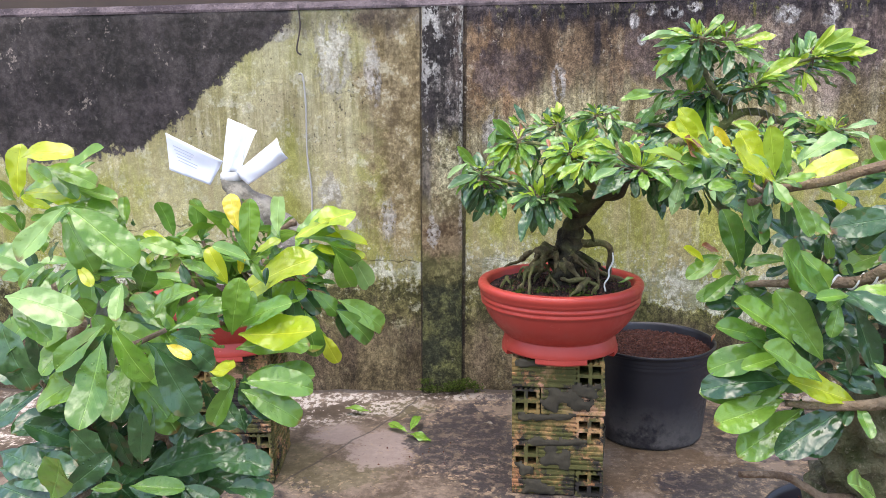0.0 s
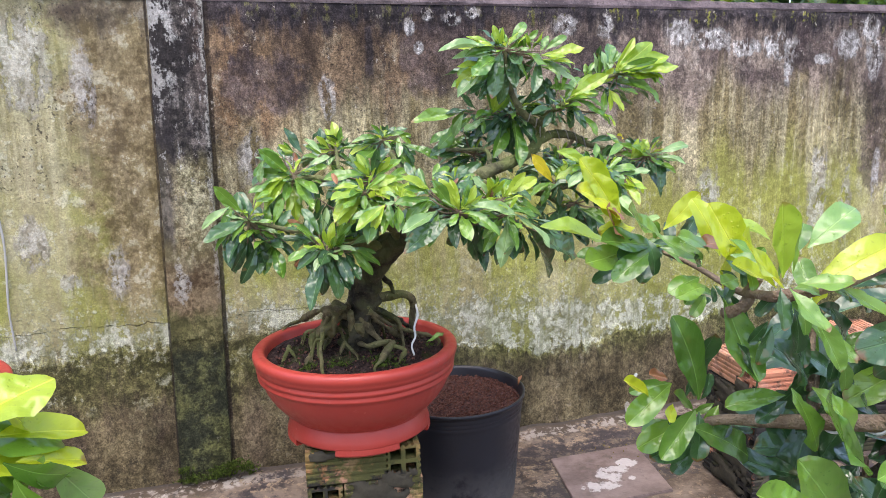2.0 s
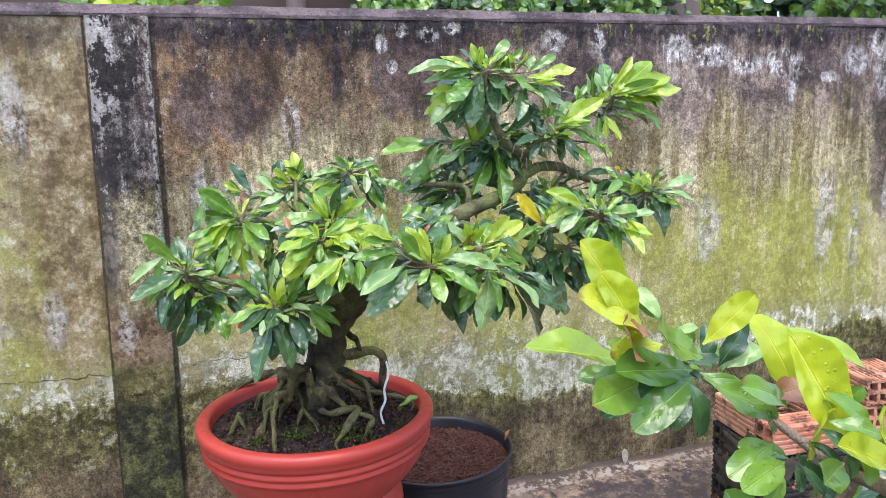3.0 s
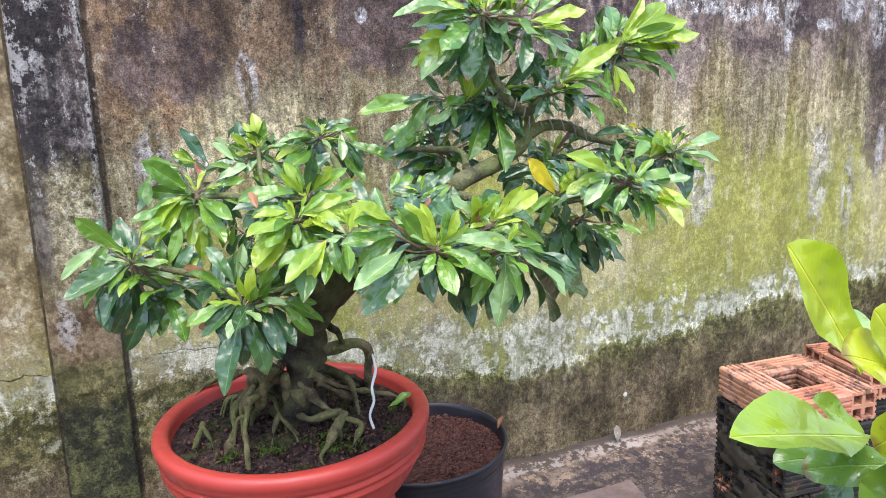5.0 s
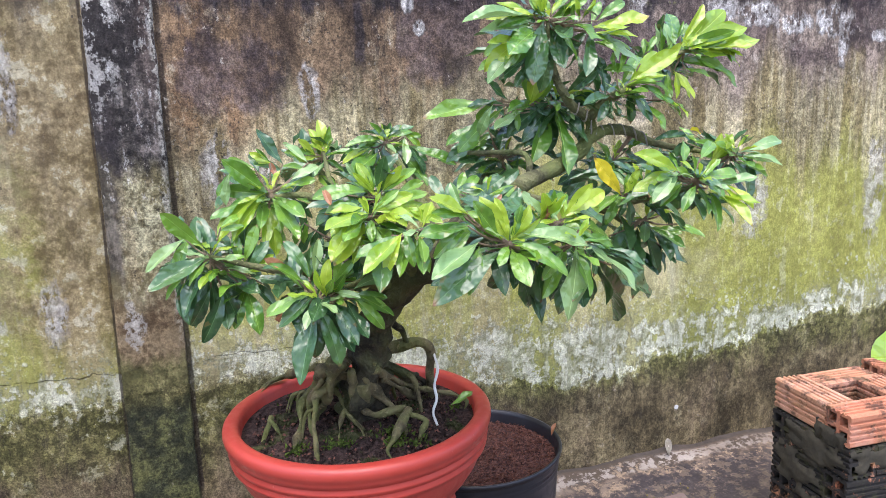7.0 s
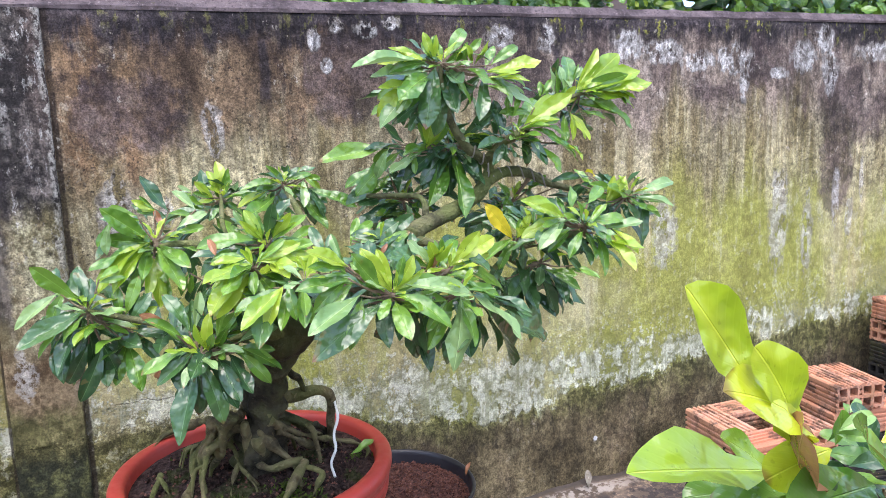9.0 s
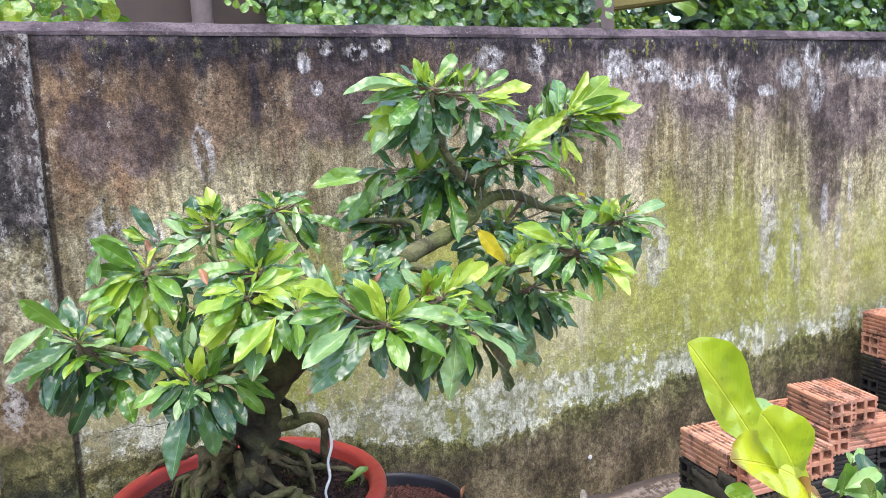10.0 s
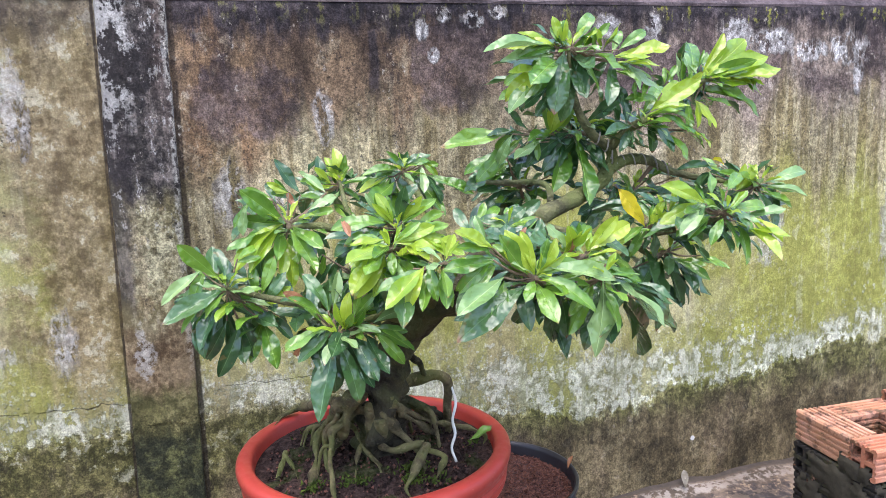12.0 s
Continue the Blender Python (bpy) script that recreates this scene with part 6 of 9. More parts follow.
sprig("mid_left", (0.668, 2.18, 1.032))
bonsai_leaf((0.639, 2.18, 1.091), (0.556, 2.168, 1.092), M_MID)
bonsai_leaf((0.647, 2.18, 1.062), (0.555, 2.168, 1.064), M_OLD)
bonsai_leaf((0.664, 2.18, 1.024), (0.552, 2.138, 1.017), M_OLD)
bonsai_leaf((0.672, 2.18, 1.007), (0.596, 2.138, 0.998), M_MID)
bonsai_leaf((0.672, 2.18, 1.007), (0.619, 2.138, 0.98), M_OLD)
bonsai_leaf((0.718, 2.18, 1.02), (0.746, 2.128, 0.989), M_OLD)
bonsai_leaf((0.672, 2.18, 1.015), (0.731, 2.168, 1.02), M_MID)
bonsai_leaf((0.655, 2.18, 1.041), (0.579, 2.168, 1.038), M_OLD)
bonsai_leaf((0.683, 2.18, 1.056), (0.642, 2.168, 1.083), M_OLD)
bonsai_leaf((0.709, 2.18, 1.038), (0.759, 2.168, 1.035), M_OLD)
bonsai_leaf((0.681, 2.18, 0.998), (0.687, 2.138, 0.968), M_OLD)
bonsai_leaf((0.637, 2.18, 1.026), (0.626, 2.168, 0.986), M_OLD)
bonsai_leaf((0.738, 2.18, 1.052), (0.778, 2.168, 1.025), M_OLD)
sprig("heart", (0.322, 2.02, 0.922))
bonsai_leaf((0.283, 2.02, 0.937), (0.249, 2.008, 0.897), M_OLD)
bonsai_leaf((0.305, 2.02, 0.935), (0.288, 2.008, 0.881), M_OLD)
bonsai_leaf((0.328, 2.02, 0.921), (0.316, 2.008, 0.865), M_OLD)
bonsai_leaf((0.353, 2.026, 0.911), (0.332, 2.028, 0.86), M_OLD)
bonsai_leaf((0.274, 2.029, 0.948), (0.239, 2.038, 0.914), M_OLD)
bonsai_leaf((0.309, 2.029, 0.968), (0.274, 2.038, 0.934), M_OLD)
bonsai_leaf((0.375, 2.02, 0.904), (0.357, 2.008, 0.855), M_OLD)
bonsai_leaf((0.259, 2.026, 0.916), (0.224, 2.028, 0.883), M_OLD)
bonsai_leaf((0.294, 2.026, 0.912), (0.268, 2.028, 0.867), M_OLD)
bonsai_leaf((0.341, 2.02, 0.943), (0.307, 2.008, 0.914), M_MID)
bonsai_leaf((0.327, 2.032, 0.954), (0.292, 2.048, 0.914), M_OLD)
bonsai_leaf((0.36, 2.026, 0.928), (0.388, 2.028, 0.883), M_OLD)
bonsai_leaf((0.257, 2.029, 0.961), (0.234, 2.038, 0.928), M_MID)
bonsai_leaf((0.333, 2.02, 0.903), (0.338, 1.978, 0.87), M_OLD)
bonsai_leaf((0.291, 2.02, 0.89), (0.305, 1.988, 0.86), M_OLD)
sprig("limb_foot", (0.544, 1.97, 0.987))
bonsai_leaf((0.514, 1.97, 0.979), (0.571, 1.958, 1.017), M_OLD)
bonsai_leaf((0.528, 1.97, 0.963), (0.577, 1.938, 1.003), M_MID)
bonsai_leaf((0.547, 1.976, 0.989), (0.604, 1.978, 1.021), M_OLD)
bonsai_leaf((0.502, 1.976, 0.993), (0.541, 1.978, 1.027), M_MID)
bonsai_leaf((0.563, 1.97, 0.989), (0.51, 1.958, 1.015), M_OLD)
bonsai_leaf((0.551, 1.97, 0.972), (0.597, 1.938, 0.989), M_OLD)
sprig("behind", (0.86, 2.1, 1.016))
bonsai_leaf((0.813, 2.1, 1.019), (0.838, 2.088, 0.976), M_OLD)
bonsai_leaf((0.879, 2.1, 1.047), (0.952, 2.088, 1.044), M_OLD)
bonsai_leaf((0.86, 2.1, 1.016), (0.93, 2.088, 1.0), M_OLD)
bonsai_leaf((0.85, 2.1, 1.033), (0.826, 2.048, 0.99), M_MID)
bonsai_leaf((0.804, 2.1, 1.003), (0.755, 2.048, 0.972), M_OLD)
bonsai_leaf((0.898, 2.1, 1.038), (0.928, 2.088, 1.061), M_MID)
bonsai_leaf((0.822, 2.1, 1.027), (0.806, 2.088, 0.988), M_OLD)
bonsai_leaf((0.976, 2.1, 1.042), (1.007, 2.088, 1.007), M_OLD)

WOOD = [Vector(q[:3]) for pts in (TRUNK[4:], LEADER, *BOUGHS.values()) for q in glide(pts, 30)]
inner = []
for n, (name, centre, grown) in enumerate(SPRIGS):
    root = min(WOOD, key=lambda q: (q - centre).length)
    stem = [[(*root, 0.0050), (*root.lerp(centre, 0.5), 0.0042), (*centre, 0.0034)]]
    tips = [q[0] @ Vector((0, 0.95, 0)) for q in grown]
    for q in grown:
        foot = q[0].translation
        mid = centre.lerp(foot, 0.5) + Vector((0, 0.006, -0.005))
        stem.append([(*centre, 0.0020), (*mid, 0.0016), (*foot, 0.0012)])
    part("twig", tubes("twig", [local(bonsai, q) for q in stem], M_TWIG, 6, 6, 0.15), bonsai)
    # small young leaves round the growing tip
    heart = []
    rosette(heart, centre + Vector((0, -0.008, 0.004)), (rnd.uniform(-0.3, 0.3), -0.35, 0.9), rnd, 9, 0.046, (M_YOUNG, M_MID, M_PALE), (15, 95), 0.0, 0.5)
    inner += heart
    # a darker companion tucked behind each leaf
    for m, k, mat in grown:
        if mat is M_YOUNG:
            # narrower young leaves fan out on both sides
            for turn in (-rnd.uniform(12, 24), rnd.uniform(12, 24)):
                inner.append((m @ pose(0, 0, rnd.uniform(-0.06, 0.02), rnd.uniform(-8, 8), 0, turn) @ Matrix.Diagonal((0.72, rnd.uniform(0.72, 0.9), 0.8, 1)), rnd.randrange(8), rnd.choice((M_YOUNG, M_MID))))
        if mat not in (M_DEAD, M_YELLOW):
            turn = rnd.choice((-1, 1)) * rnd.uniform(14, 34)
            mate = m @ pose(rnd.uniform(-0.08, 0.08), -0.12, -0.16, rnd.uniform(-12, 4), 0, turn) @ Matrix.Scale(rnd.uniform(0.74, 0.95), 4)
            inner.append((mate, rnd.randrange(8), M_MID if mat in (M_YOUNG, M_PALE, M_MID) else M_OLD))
    # dark green leaves filling in behind and within the sprig
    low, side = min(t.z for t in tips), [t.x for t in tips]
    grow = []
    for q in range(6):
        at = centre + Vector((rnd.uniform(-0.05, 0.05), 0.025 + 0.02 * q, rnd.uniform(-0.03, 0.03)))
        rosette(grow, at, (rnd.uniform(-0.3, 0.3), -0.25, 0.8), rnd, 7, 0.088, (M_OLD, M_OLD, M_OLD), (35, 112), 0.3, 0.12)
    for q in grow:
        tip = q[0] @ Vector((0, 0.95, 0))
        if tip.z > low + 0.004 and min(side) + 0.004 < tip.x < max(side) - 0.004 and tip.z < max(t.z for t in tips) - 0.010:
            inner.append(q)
hang_leaves(bonsai, [q for _, _, grown in SPRIGS for q in grown], 0.90, 320)
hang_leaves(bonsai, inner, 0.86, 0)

# exposed roots over the soil
ROOT_RNG = random.Random(5)
SOIL_Z = STACK_TOP - 0.002 + 0.198


def root_line(pts, seed, owner=None):
    return part("rootlet" if owner else "root", tube("root", local(bonsai, pts), M_ROOT, 64, 11, 1.15, seed), owner or bonsai)


root_line([(0.285, 2.045, 0.721, 0.0088), (0.273, 2.086, 0.684, 0.0079), (0.265, 2.139, 0.643, 0.0071), (0.241, 2.123, 0.624, 0.0063), (0.229, 2.072, 0.606, 0.0054), (0.210, 2.008, 0.592, 0.0046)], 80)
b_root = root_line([(0.283, 2.045, 0.703, 0.0060), (0.284, 2.071, 0.669, 0.0053), (0.303, 2.093, 0.637, 0.0046), (0.306, 2.050, 0.622, 0.0038), (0.328, 2.016, 0.600, 0.0031)], 81)
root_line([(0.306, 2.060, 0.624, 0.0038), (0.293, 2.042, 0.612, 0.0033), (0.284, 2.010, 0.603, 0.0027), (0.277, 1.970, 0.592, 0.0020)], 82, b_root)
root_line([(0.315, 2.039, 0.612, 0.0027), (0.322, 2.003, 0.604, 0.0021), (0.321, 1.982, 0.592, 0.0015)], 83, b_root)
root_line([(0.267, 2.045, 0.691, 0.0051), (0.248, 2.072, 0.650, 0.0043), (0.245, 2.065, 0.612, 0.0035), (0.247, 2.040, 0.594, 0.0027)], 84)
root_line([(0.319, 2.045, 0.697, 0.0070), (0.323, 2.060, 0.659, 0.0058), (0.319, 2.079, 0.620, 0.0047), (0.314, 2.074, 0.594, 0.0036)], 85)
root_line([(0.340, 2.045, 0.681, 0.0078), (0.356, 2.046, 0.655, 0.0066), (0.380, 2.041, 0.630, 0.0053), (0.396, 2.023, 0.612, 0.0041)], 86)
f_root = root_line([(0.339, 2.045, 0.671, 0.0074), (0.343, 2.046, 0.641, 0.0067), (0.331, 2.054, 0.626, 0.0060), (0.349, 2.029, 0.620, 0.0053), (0.375, 2.024, 0.622, 0.0046), (0.405, 2.019, 0.626, 0.0038)], 87)
root_line([(0.405, 2.008, 0.626, 0.0063), (0.385, 1.981, 0.618, 0.0055), (0.366, 1.953, 0.608, 0.0048), (0.345, 1.924, 0.602, 0.0040), (0.349, 1.904, 0.590, 0.0033)], 88, f_root)
root_line([(0.397, 2.003, 0.623, 0.0047), (0.425, 1.977, 0.618, 0.0039), (0.411, 1.957, 0.606, 0.0032), (0.400, 1.949, 0.592, 0.0024)], 89, f_root)
root_line([(0.385, 1.981, 0.618, 0.0033), (0.389, 1.974, 0.606, 0.0025), (0.388, 1.978, 0.592, 0.0017)], 90, f_root)
root_line([(0.359, 2.045, 0.696, 0.0070), (0.409, 2.062, 0.655, 0.0063), (0.474, 2.082, 0.622, 0.0056), (0.512, 2.067, 0.614, 0.0050), (0.526, 2.047, 0.606, 0.0043), (0.515, 2.037, 0.592, 0.0036)], 91)
root_line([(0.373, 2.045, 0.675, 0.0065), (0.408, 2.060, 0.645, 0.0049), (0.456, 2.105, 0.596, 0.0034)], 92)
i_root = root_line([(0.272, 2.090, 0.699, 0.0057), (0.246, 2.156, 0.672, 0.0052), (0.226, 2.269, 0.626, 0.0047), (0.200, 2.275, 0.618, 0.0041), (0.183, 2.263, 0.610, 0.0036), (0.177, 2.242, 0.592, 0.0030)], 93)
root_line([(0.219, 2.272, 0.624, 0.0037), (0.195, 2.264, 0.616, 0.0031), (0.164, 2.222, 0.606, 0.0025), (0.144, 2.216, 0.594, 0.0019)], 94, i_root)
j_root = root_line([(0.182, 2.110, 0.612, 0.0047), (0.175, 2.082, 0.606, 0.0035), (0.162, 2.057, 0.592, 0.0024)], 95)
root_line([(0.181, 2.102, 0.612, 0.0038), (0.190, 2.066, 0.604, 0.0030), (0.194, 2.037, 0.592, 0.0020)], 96, j_root)
root_line([(0.293, 2.045, 0.717, 0.0088), (0.279, 2.064, 0.656, 0.0074), (0.267, 2.100, 0.612, 0.0060), (0.261, 2.099, 0.594, 0.0046)], 97)
root_line([(0.360, 2.045, 0.705, 0.0055), (0.366, 2.052, 0.651, 0.0049), (0.375, 2.055, 0.632, 0.0042), (0.390, 2.050, 0.618, 0.0036), (0.413, 2.091, 0.600, 0.0029)], 98)
for n in range(9):
    a = radians(-8 + n * 196 / 8 + ROOT_RNG.uniform(-8, 8))
    reach = ROOT_RNG.uniform(0.09, 0.168)
    cx, cy = 0.337, 2.08
    arch = n % 2 == 0
    pts = []
    r0 = ROOT_RNG.uniform(0.0042, 0.0078)
    bend = ROOT_RNG.uniform(-0.9, 0.9)
    top = ROOT_RNG.uniform(0.055, 0.085) if arch else ROOT_RNG.uniform(0.07, 0.12)
    for f in (0.0, 0.16, 0.32, 0.48, 0.62, 0.75, 0.87, 1.0):
        rr = 0.016 + reach * f
        aa = a + bend * f * f + ROOT_RNG.uniform(-0.3, 0.3) * f
        shape = 1 - f ** 1.9 if arch else (1 - f) ** 1.9
        lift = top * shape + ROOT_RNG.uniform(-0.007, 0.009) * (1 - f) + (0.006 if f < 0.8 else 0.0) - 0.014 * (f > 0.95)
        pts.append((cx + rr * math.cos(aa), cy + rr * math.sin(aa), SOIL_Z + lift, r0 * (1.35 - 0.85 * f)))
    root_ob = part("root", tube("root", local(bonsai, pts), M_ROOT if n % 3 else M_BARK, 34, 9, 0.42, n), bonsai, "gnarled mossy root" if n == 0 else "")
    for q in range(ROOT_RNG.randint(1, 3)):
        s = pts[ROOT_RNG.choice((3, 4, 5))]
        b = a + ROOT_RNG.choice((-1, 1)) * ROOT_RNG.uniform(0.4, 1.1)
        g = ROOT_RNG.uniform(0.02, 0.045)
        fork = [(s[0], s[1], s[2], s[3] * 0.8), (s[0] + g * 0.6 * math.cos(b), s[1] + g * 0.6 * math.sin(b), s[2] * 0.75 + SOIL_Z * 0.25 + 0.003, s[3] * 0.65), (s[0] + g * math.cos(b), s[1] + g * math.sin(b), SOIL_Z - 0.01, s[3] * 0.45)]
        part("rootlet", tube("rootlet", local(bonsai, fork), M_ROOT, 14, 7, 0.4, n + 30), root_ob)
# the loop of root that stands clear on the right, with a stub above
part("root", tube("root", local(bonsai, [(0.355, 2.075, 0.70, 0.014), (0.38, 2.08, 0.718, 0.012), (0.41, 2.09, 0.715, 0.0110), (0.453, 2.10, 0.714, 0.0105), (0.477, 2.11, 0.699, 0.0105), (0.483, 2.115, 0.675, 0.009), (0.478, 2.115, 0.64, 0.008), (0.482, 2.12, 0.585, 0.007)]), M_ROOT, 40, 10, 0.30, 70), bonsai)
part("root", tube("root", local(bonsai, [(0.372, 2.06, 0.796, 0.010), (0.397, 2.068, 0.773, 0.0075), (0.408, 2.075, 0.757, 0.0085), (0.421, 2.08, 0.745, 0.006), (0.431, 2.09, 0.715, 0.005)]), M_BARK, 26, 8, 0.40, 71), bonsai)
wire = part("wire", tube("wire", [(0.487, 2.110, 0.684, 0.0026), (0.484, 2.081, 0.664, 0.0026), (0.469, 2.057, 0.643, 0.0026), (0.464, 2.032, 0.627, 0.0026), (0.449, 2.008, 0.614, 0.0026), (0.448, 1.984, 0.600, 0.0026)], M_WIRE, 40, 7, 0.3, 4))
tagged(wire, "thin white wire hanging over the pot's soil", "wire")


def crumbs(name, centre, radius, z, count, size, mat, label, seed):
    """Small angular crumbs strewn over a pot's soil."""
    r = random.Random(seed)
    verts, faces = [], []
    for _ in range(count):
        rr, a = radius * math.sqrt(r.random()), r.uniform(0, 6.283)
        lift = 0.009 * (1 - (rr / 0.206) ** 2)
        o = Vector((centre[0] + rr * math.cos(a), centre[1] + rr * math.sin(a), z + lift + r.uniform(-0.002, 0.004)))
        g = size * r.uniform(0.4, 1.5)
        n = len(verts)
        for q in ((1, 0, 0), (-1, 0, 0), (0, 1, 0), (0, -1, 0), (0, 0, 1), (0, 0, -1)):
            verts.append(tuple(o + Vector(q) * g * r.uniform(0.5, 1.2)))
        for i, j in ((0, 2), (2, 1), (1, 3), (3, 0)):
            faces += [(n + i, n + j, n + 4), (n + j, n + i, n + 5)]
    return tagged(part(name, mesh_of(name, verts, faces, mat, smooth_shade=False)), label, "soil", kind="stuff")


crumbs("soil_crumbs", (0.335, 2.09), 0.19, POT[2] + 0.186, 2600, 0.0034, M_SOIL, "loose dark soil crumbs in the pot", 41)
crumbs("soil_bits", (0.335, 2.09), 0.185, POT[2] + 0.188, 420, 0.0026, M_CHIP, "brown husk bits on the pot's soil", 42)

crumbs("grit", (-0.15, 2.25), 0.55, -0.004, 260, 0.0028, M_CHIP, "grit and leaf crumbs strewn on the concrete", 43)
crumbs("chips", (1.25, 2.45), 0.22, -0.004, 90, 0.0030, M_CONCRETE, "pale crumbs of mortar strewn on the concrete", 44)

# ---- the shrubs near the camera ----


def shrub(at, label, limbs, whorls, styles, mats, broad, seed, core, bark, count=(8, 10), extra=()):
    r = random.Random(seed)
    ob = thing("shrub", at, label, "shrub", "leafy shrubs")
    for n, (key, pts) in enumerate(limbs.items()):
        part("trunk" if key == "trunk" else "branch", tube("branch", local(ob, pts), bark if key == "trunk" else M_TWIG, 70 if key == "trunk" else 24, 26 if key == "trunk" else 8, 0.6 if key == "trunk" else 0.12, n + seed), ob)
    grown, shoots = [], []
    for key, spots in whorls.items():
        size, young, droop, host = styles[key]
        line = [Vector(q[:3]) for q in glide(limbs[host], 30)]
        for s in spots:
            p = Vector(s)
            away = p - Vector(core)
            axis = Vector((away.x, away.y, 0)).normalized() * 0.6 + Vector((0, 0, 0.8)) + Vector((r.uniform(-0.3, 0.3), r.uniform(-0.3, 0.15), 0))
            # low whorls are all dark: shade under the canopy put in their colour
            rosette(grown, p, axis, r, r.randint(*count), size, mats if key == "mid" else ((M_BIGOLD_SHADE, M_BIGOLD_SHADE, M_BIGOLD_SHADE) if key == "low" else (M_BIGMID, M_BIGFRESH, M_BIGMID)), (25, 105), droop, young, True)
            root = min(line, key=lambda q: (q - p).length)
            mid = root.lerp(p, 0.5) + Vector((r.uniform(-0.01, 0.01), r.uniform(-0.01, 0.01), -0.01))
            shoots.append(local(ob, [(*root, 0.0045), (*mid, 0.0035), (*p, 0.0028)]))
    for n, pts in enumerate(shoots):
        part("twig", tube("twig", pts, M_TWIG, 8, 6, 0.1, n), ob)
    for base, tip, facing, m, k in extra:
        v = Vector(tip) - Vector(base)
        held = leaf_pose(base, v, facing, v.length * 1.05)
        grown.append((held, k, m))
        # a greener, darker companion below and behind it
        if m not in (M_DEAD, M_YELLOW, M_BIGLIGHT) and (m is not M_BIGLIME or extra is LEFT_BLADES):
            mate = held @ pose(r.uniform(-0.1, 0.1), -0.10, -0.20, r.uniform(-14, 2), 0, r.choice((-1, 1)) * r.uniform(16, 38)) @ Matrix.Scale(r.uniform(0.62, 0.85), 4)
            grown.append((mate, r.randrange(8, 16), {M_BIGLIME: M_BIGFRESH, M_BIGPALE: M_BIGMID, M_BIGFRESH: M_BIGMID}.get(m, M_BIGOLD_SHADE)))
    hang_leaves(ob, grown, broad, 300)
    return ob


RIGHT_BLADES, LEFT_BLADES = [], []


def blade(where, base, tip, mat, kind, facing=None):
    """One large leaf of a shrub from its foot to its tip; it faces up and outward unless told."""
    v = Vector(tip) - Vector(base)
    f = Vector(facing) if facing else Vector((-0.35 * v.x * 10, -0.65, 0.75))
    where.append((base, tip, f, mat, kind))


blade(RIGHT_BLADES, (0.44, 1.093, 1.026), (0.398, 1.093, 1.088), M_BIGLIME, 11, (0.15, -1, 0.35))
blade(RIGHT_BLADES, (0.416, 1.051, 1.031), (0.384, 1.023, 1.079), M_BIGLIME, 14)
blade(RIGHT_BLADES, (0.413, 1.054, 1.031), (0.387, 1.028, 1.075), M_BIGLIME, 9, (-0.01, -1, 0.35))
blade(RIGHT_BLADES, (0.462, 1.099, 1.027), (0.449, 1.103, 1.051), M_BIGPALE, 14, (-0.26, -1, 0.35))
blade(RIGHT_BLADES, (0.427, 1.075, 1.006), (0.344, 1.063, 1.034), M_BIGLIGHT, 3, (0.15, -0.4, 1))
blade(RIGHT_BLADES, (0.449, 1.093, 0.989), (0.422, 1.093, 1.018), M_BIGLIGHT, 8)
blade(RIGHT_BLADES, (0.51, 1.087, 0.994), (0.484, 1.083, 1.014), M_BIGFRESH, 11)
blade(RIGHT_BLADES, (0.497, 1.093, 1.013), (0.505, 1.093, 1.019), M_BIGPALE, 13)
blade(RIGHT_BLADES, (0.425, 1.057, 1.008), (0.381, 1.033, 1.045), M_DEAD, 12)
blade(RIGHT_BLADES, (0.435, 1.087, 0.987), (0.396, 1.083, 1.005), M_BIGMID, 10)
blade(RIGHT_BLADES, (0.457, 1.075, 1.008), (0.482, 1.063, 1.005), M_BIGMID, 9)
blade(RIGHT_BLADES, (0.454, 1.063, 1.005), (0.455, 1.043, 1.004), M_BIGFRESH, 12)
blade(RIGHT_BLADES, (0.472, 1.081, 1.006), (0.469, 1.073, 1.024), M_BIGFRESH, 8, (-0.17, -1, 0.35))
blade(RIGHT_BLADES, (0.461, 1.05, 1.022), (0.492, 1.038, 1.054), M_BIGLIME, 12)
blade(RIGHT_BLADES, (0.452, 1.038, 1.018), (0.396, 1.018, 1.043), M_BIGMID, 12)
blade(RIGHT_BLADES, (0.449, 1.044, 1.008), (0.387, 1.028, 1.022), M_BIGMID, 11)
blade(RIGHT_BLADES, (0.441, 1.032, 1.008), (0.393, 1.008, 0.998), M_BIGMID, 10)
blade(RIGHT_BLADES, (0.428, 1.05, 1.007), (0.37, 1.038, 0.994), M_BIGFRESH, 12)
blade(RIGHT_BLADES, (0.45, 1.038, 1.008), (0.478, 1.018, 0.99), M_BIGMID, 12)
blade(RIGHT_BLADES, (0.483, 1.062, 1.0), (0.507, 1.058, 1.029), M_BIGOLD_SHADE, 13, (0.08, -1, 0.35))
blade(RIGHT_BLADES, (0.491, 1.062, 0.998), (0.518, 1.058, 1.014), M_BIGPALE, 9)
blade(RIGHT_BLADES, (0.43, 1.05, 1.026), (0.392, 1.04, 1.031), M_BIGLIME, 13)
blade(RIGHT_BLADES, (0.442, 1.056, 1.029), (0.453, 1.048, 1.039), M_BIGPALE, 14)
blade(RIGHT_BLADES, (0.42, 1.05, 1.034), (0.398, 1.038, 1.045), M_DEAD, 11)
blade(RIGHT_BLADES, (0.446, 1.062, 1.008), (0.432, 1.058, 0.993), M_BIGOLD_SHADE, 10)
blade(RIGHT_BLADES, (0.457, 1.062, 1.007), (0.48, 1.058, 1.008), M_BIGOLD_SHADE, 11)
blade(RIGHT_BLADES, (0.466, 0.972, 1.01), (0.446, 0.968, 1.06), M_BIGLIME, 9, (-0.02, -1, 0.35))
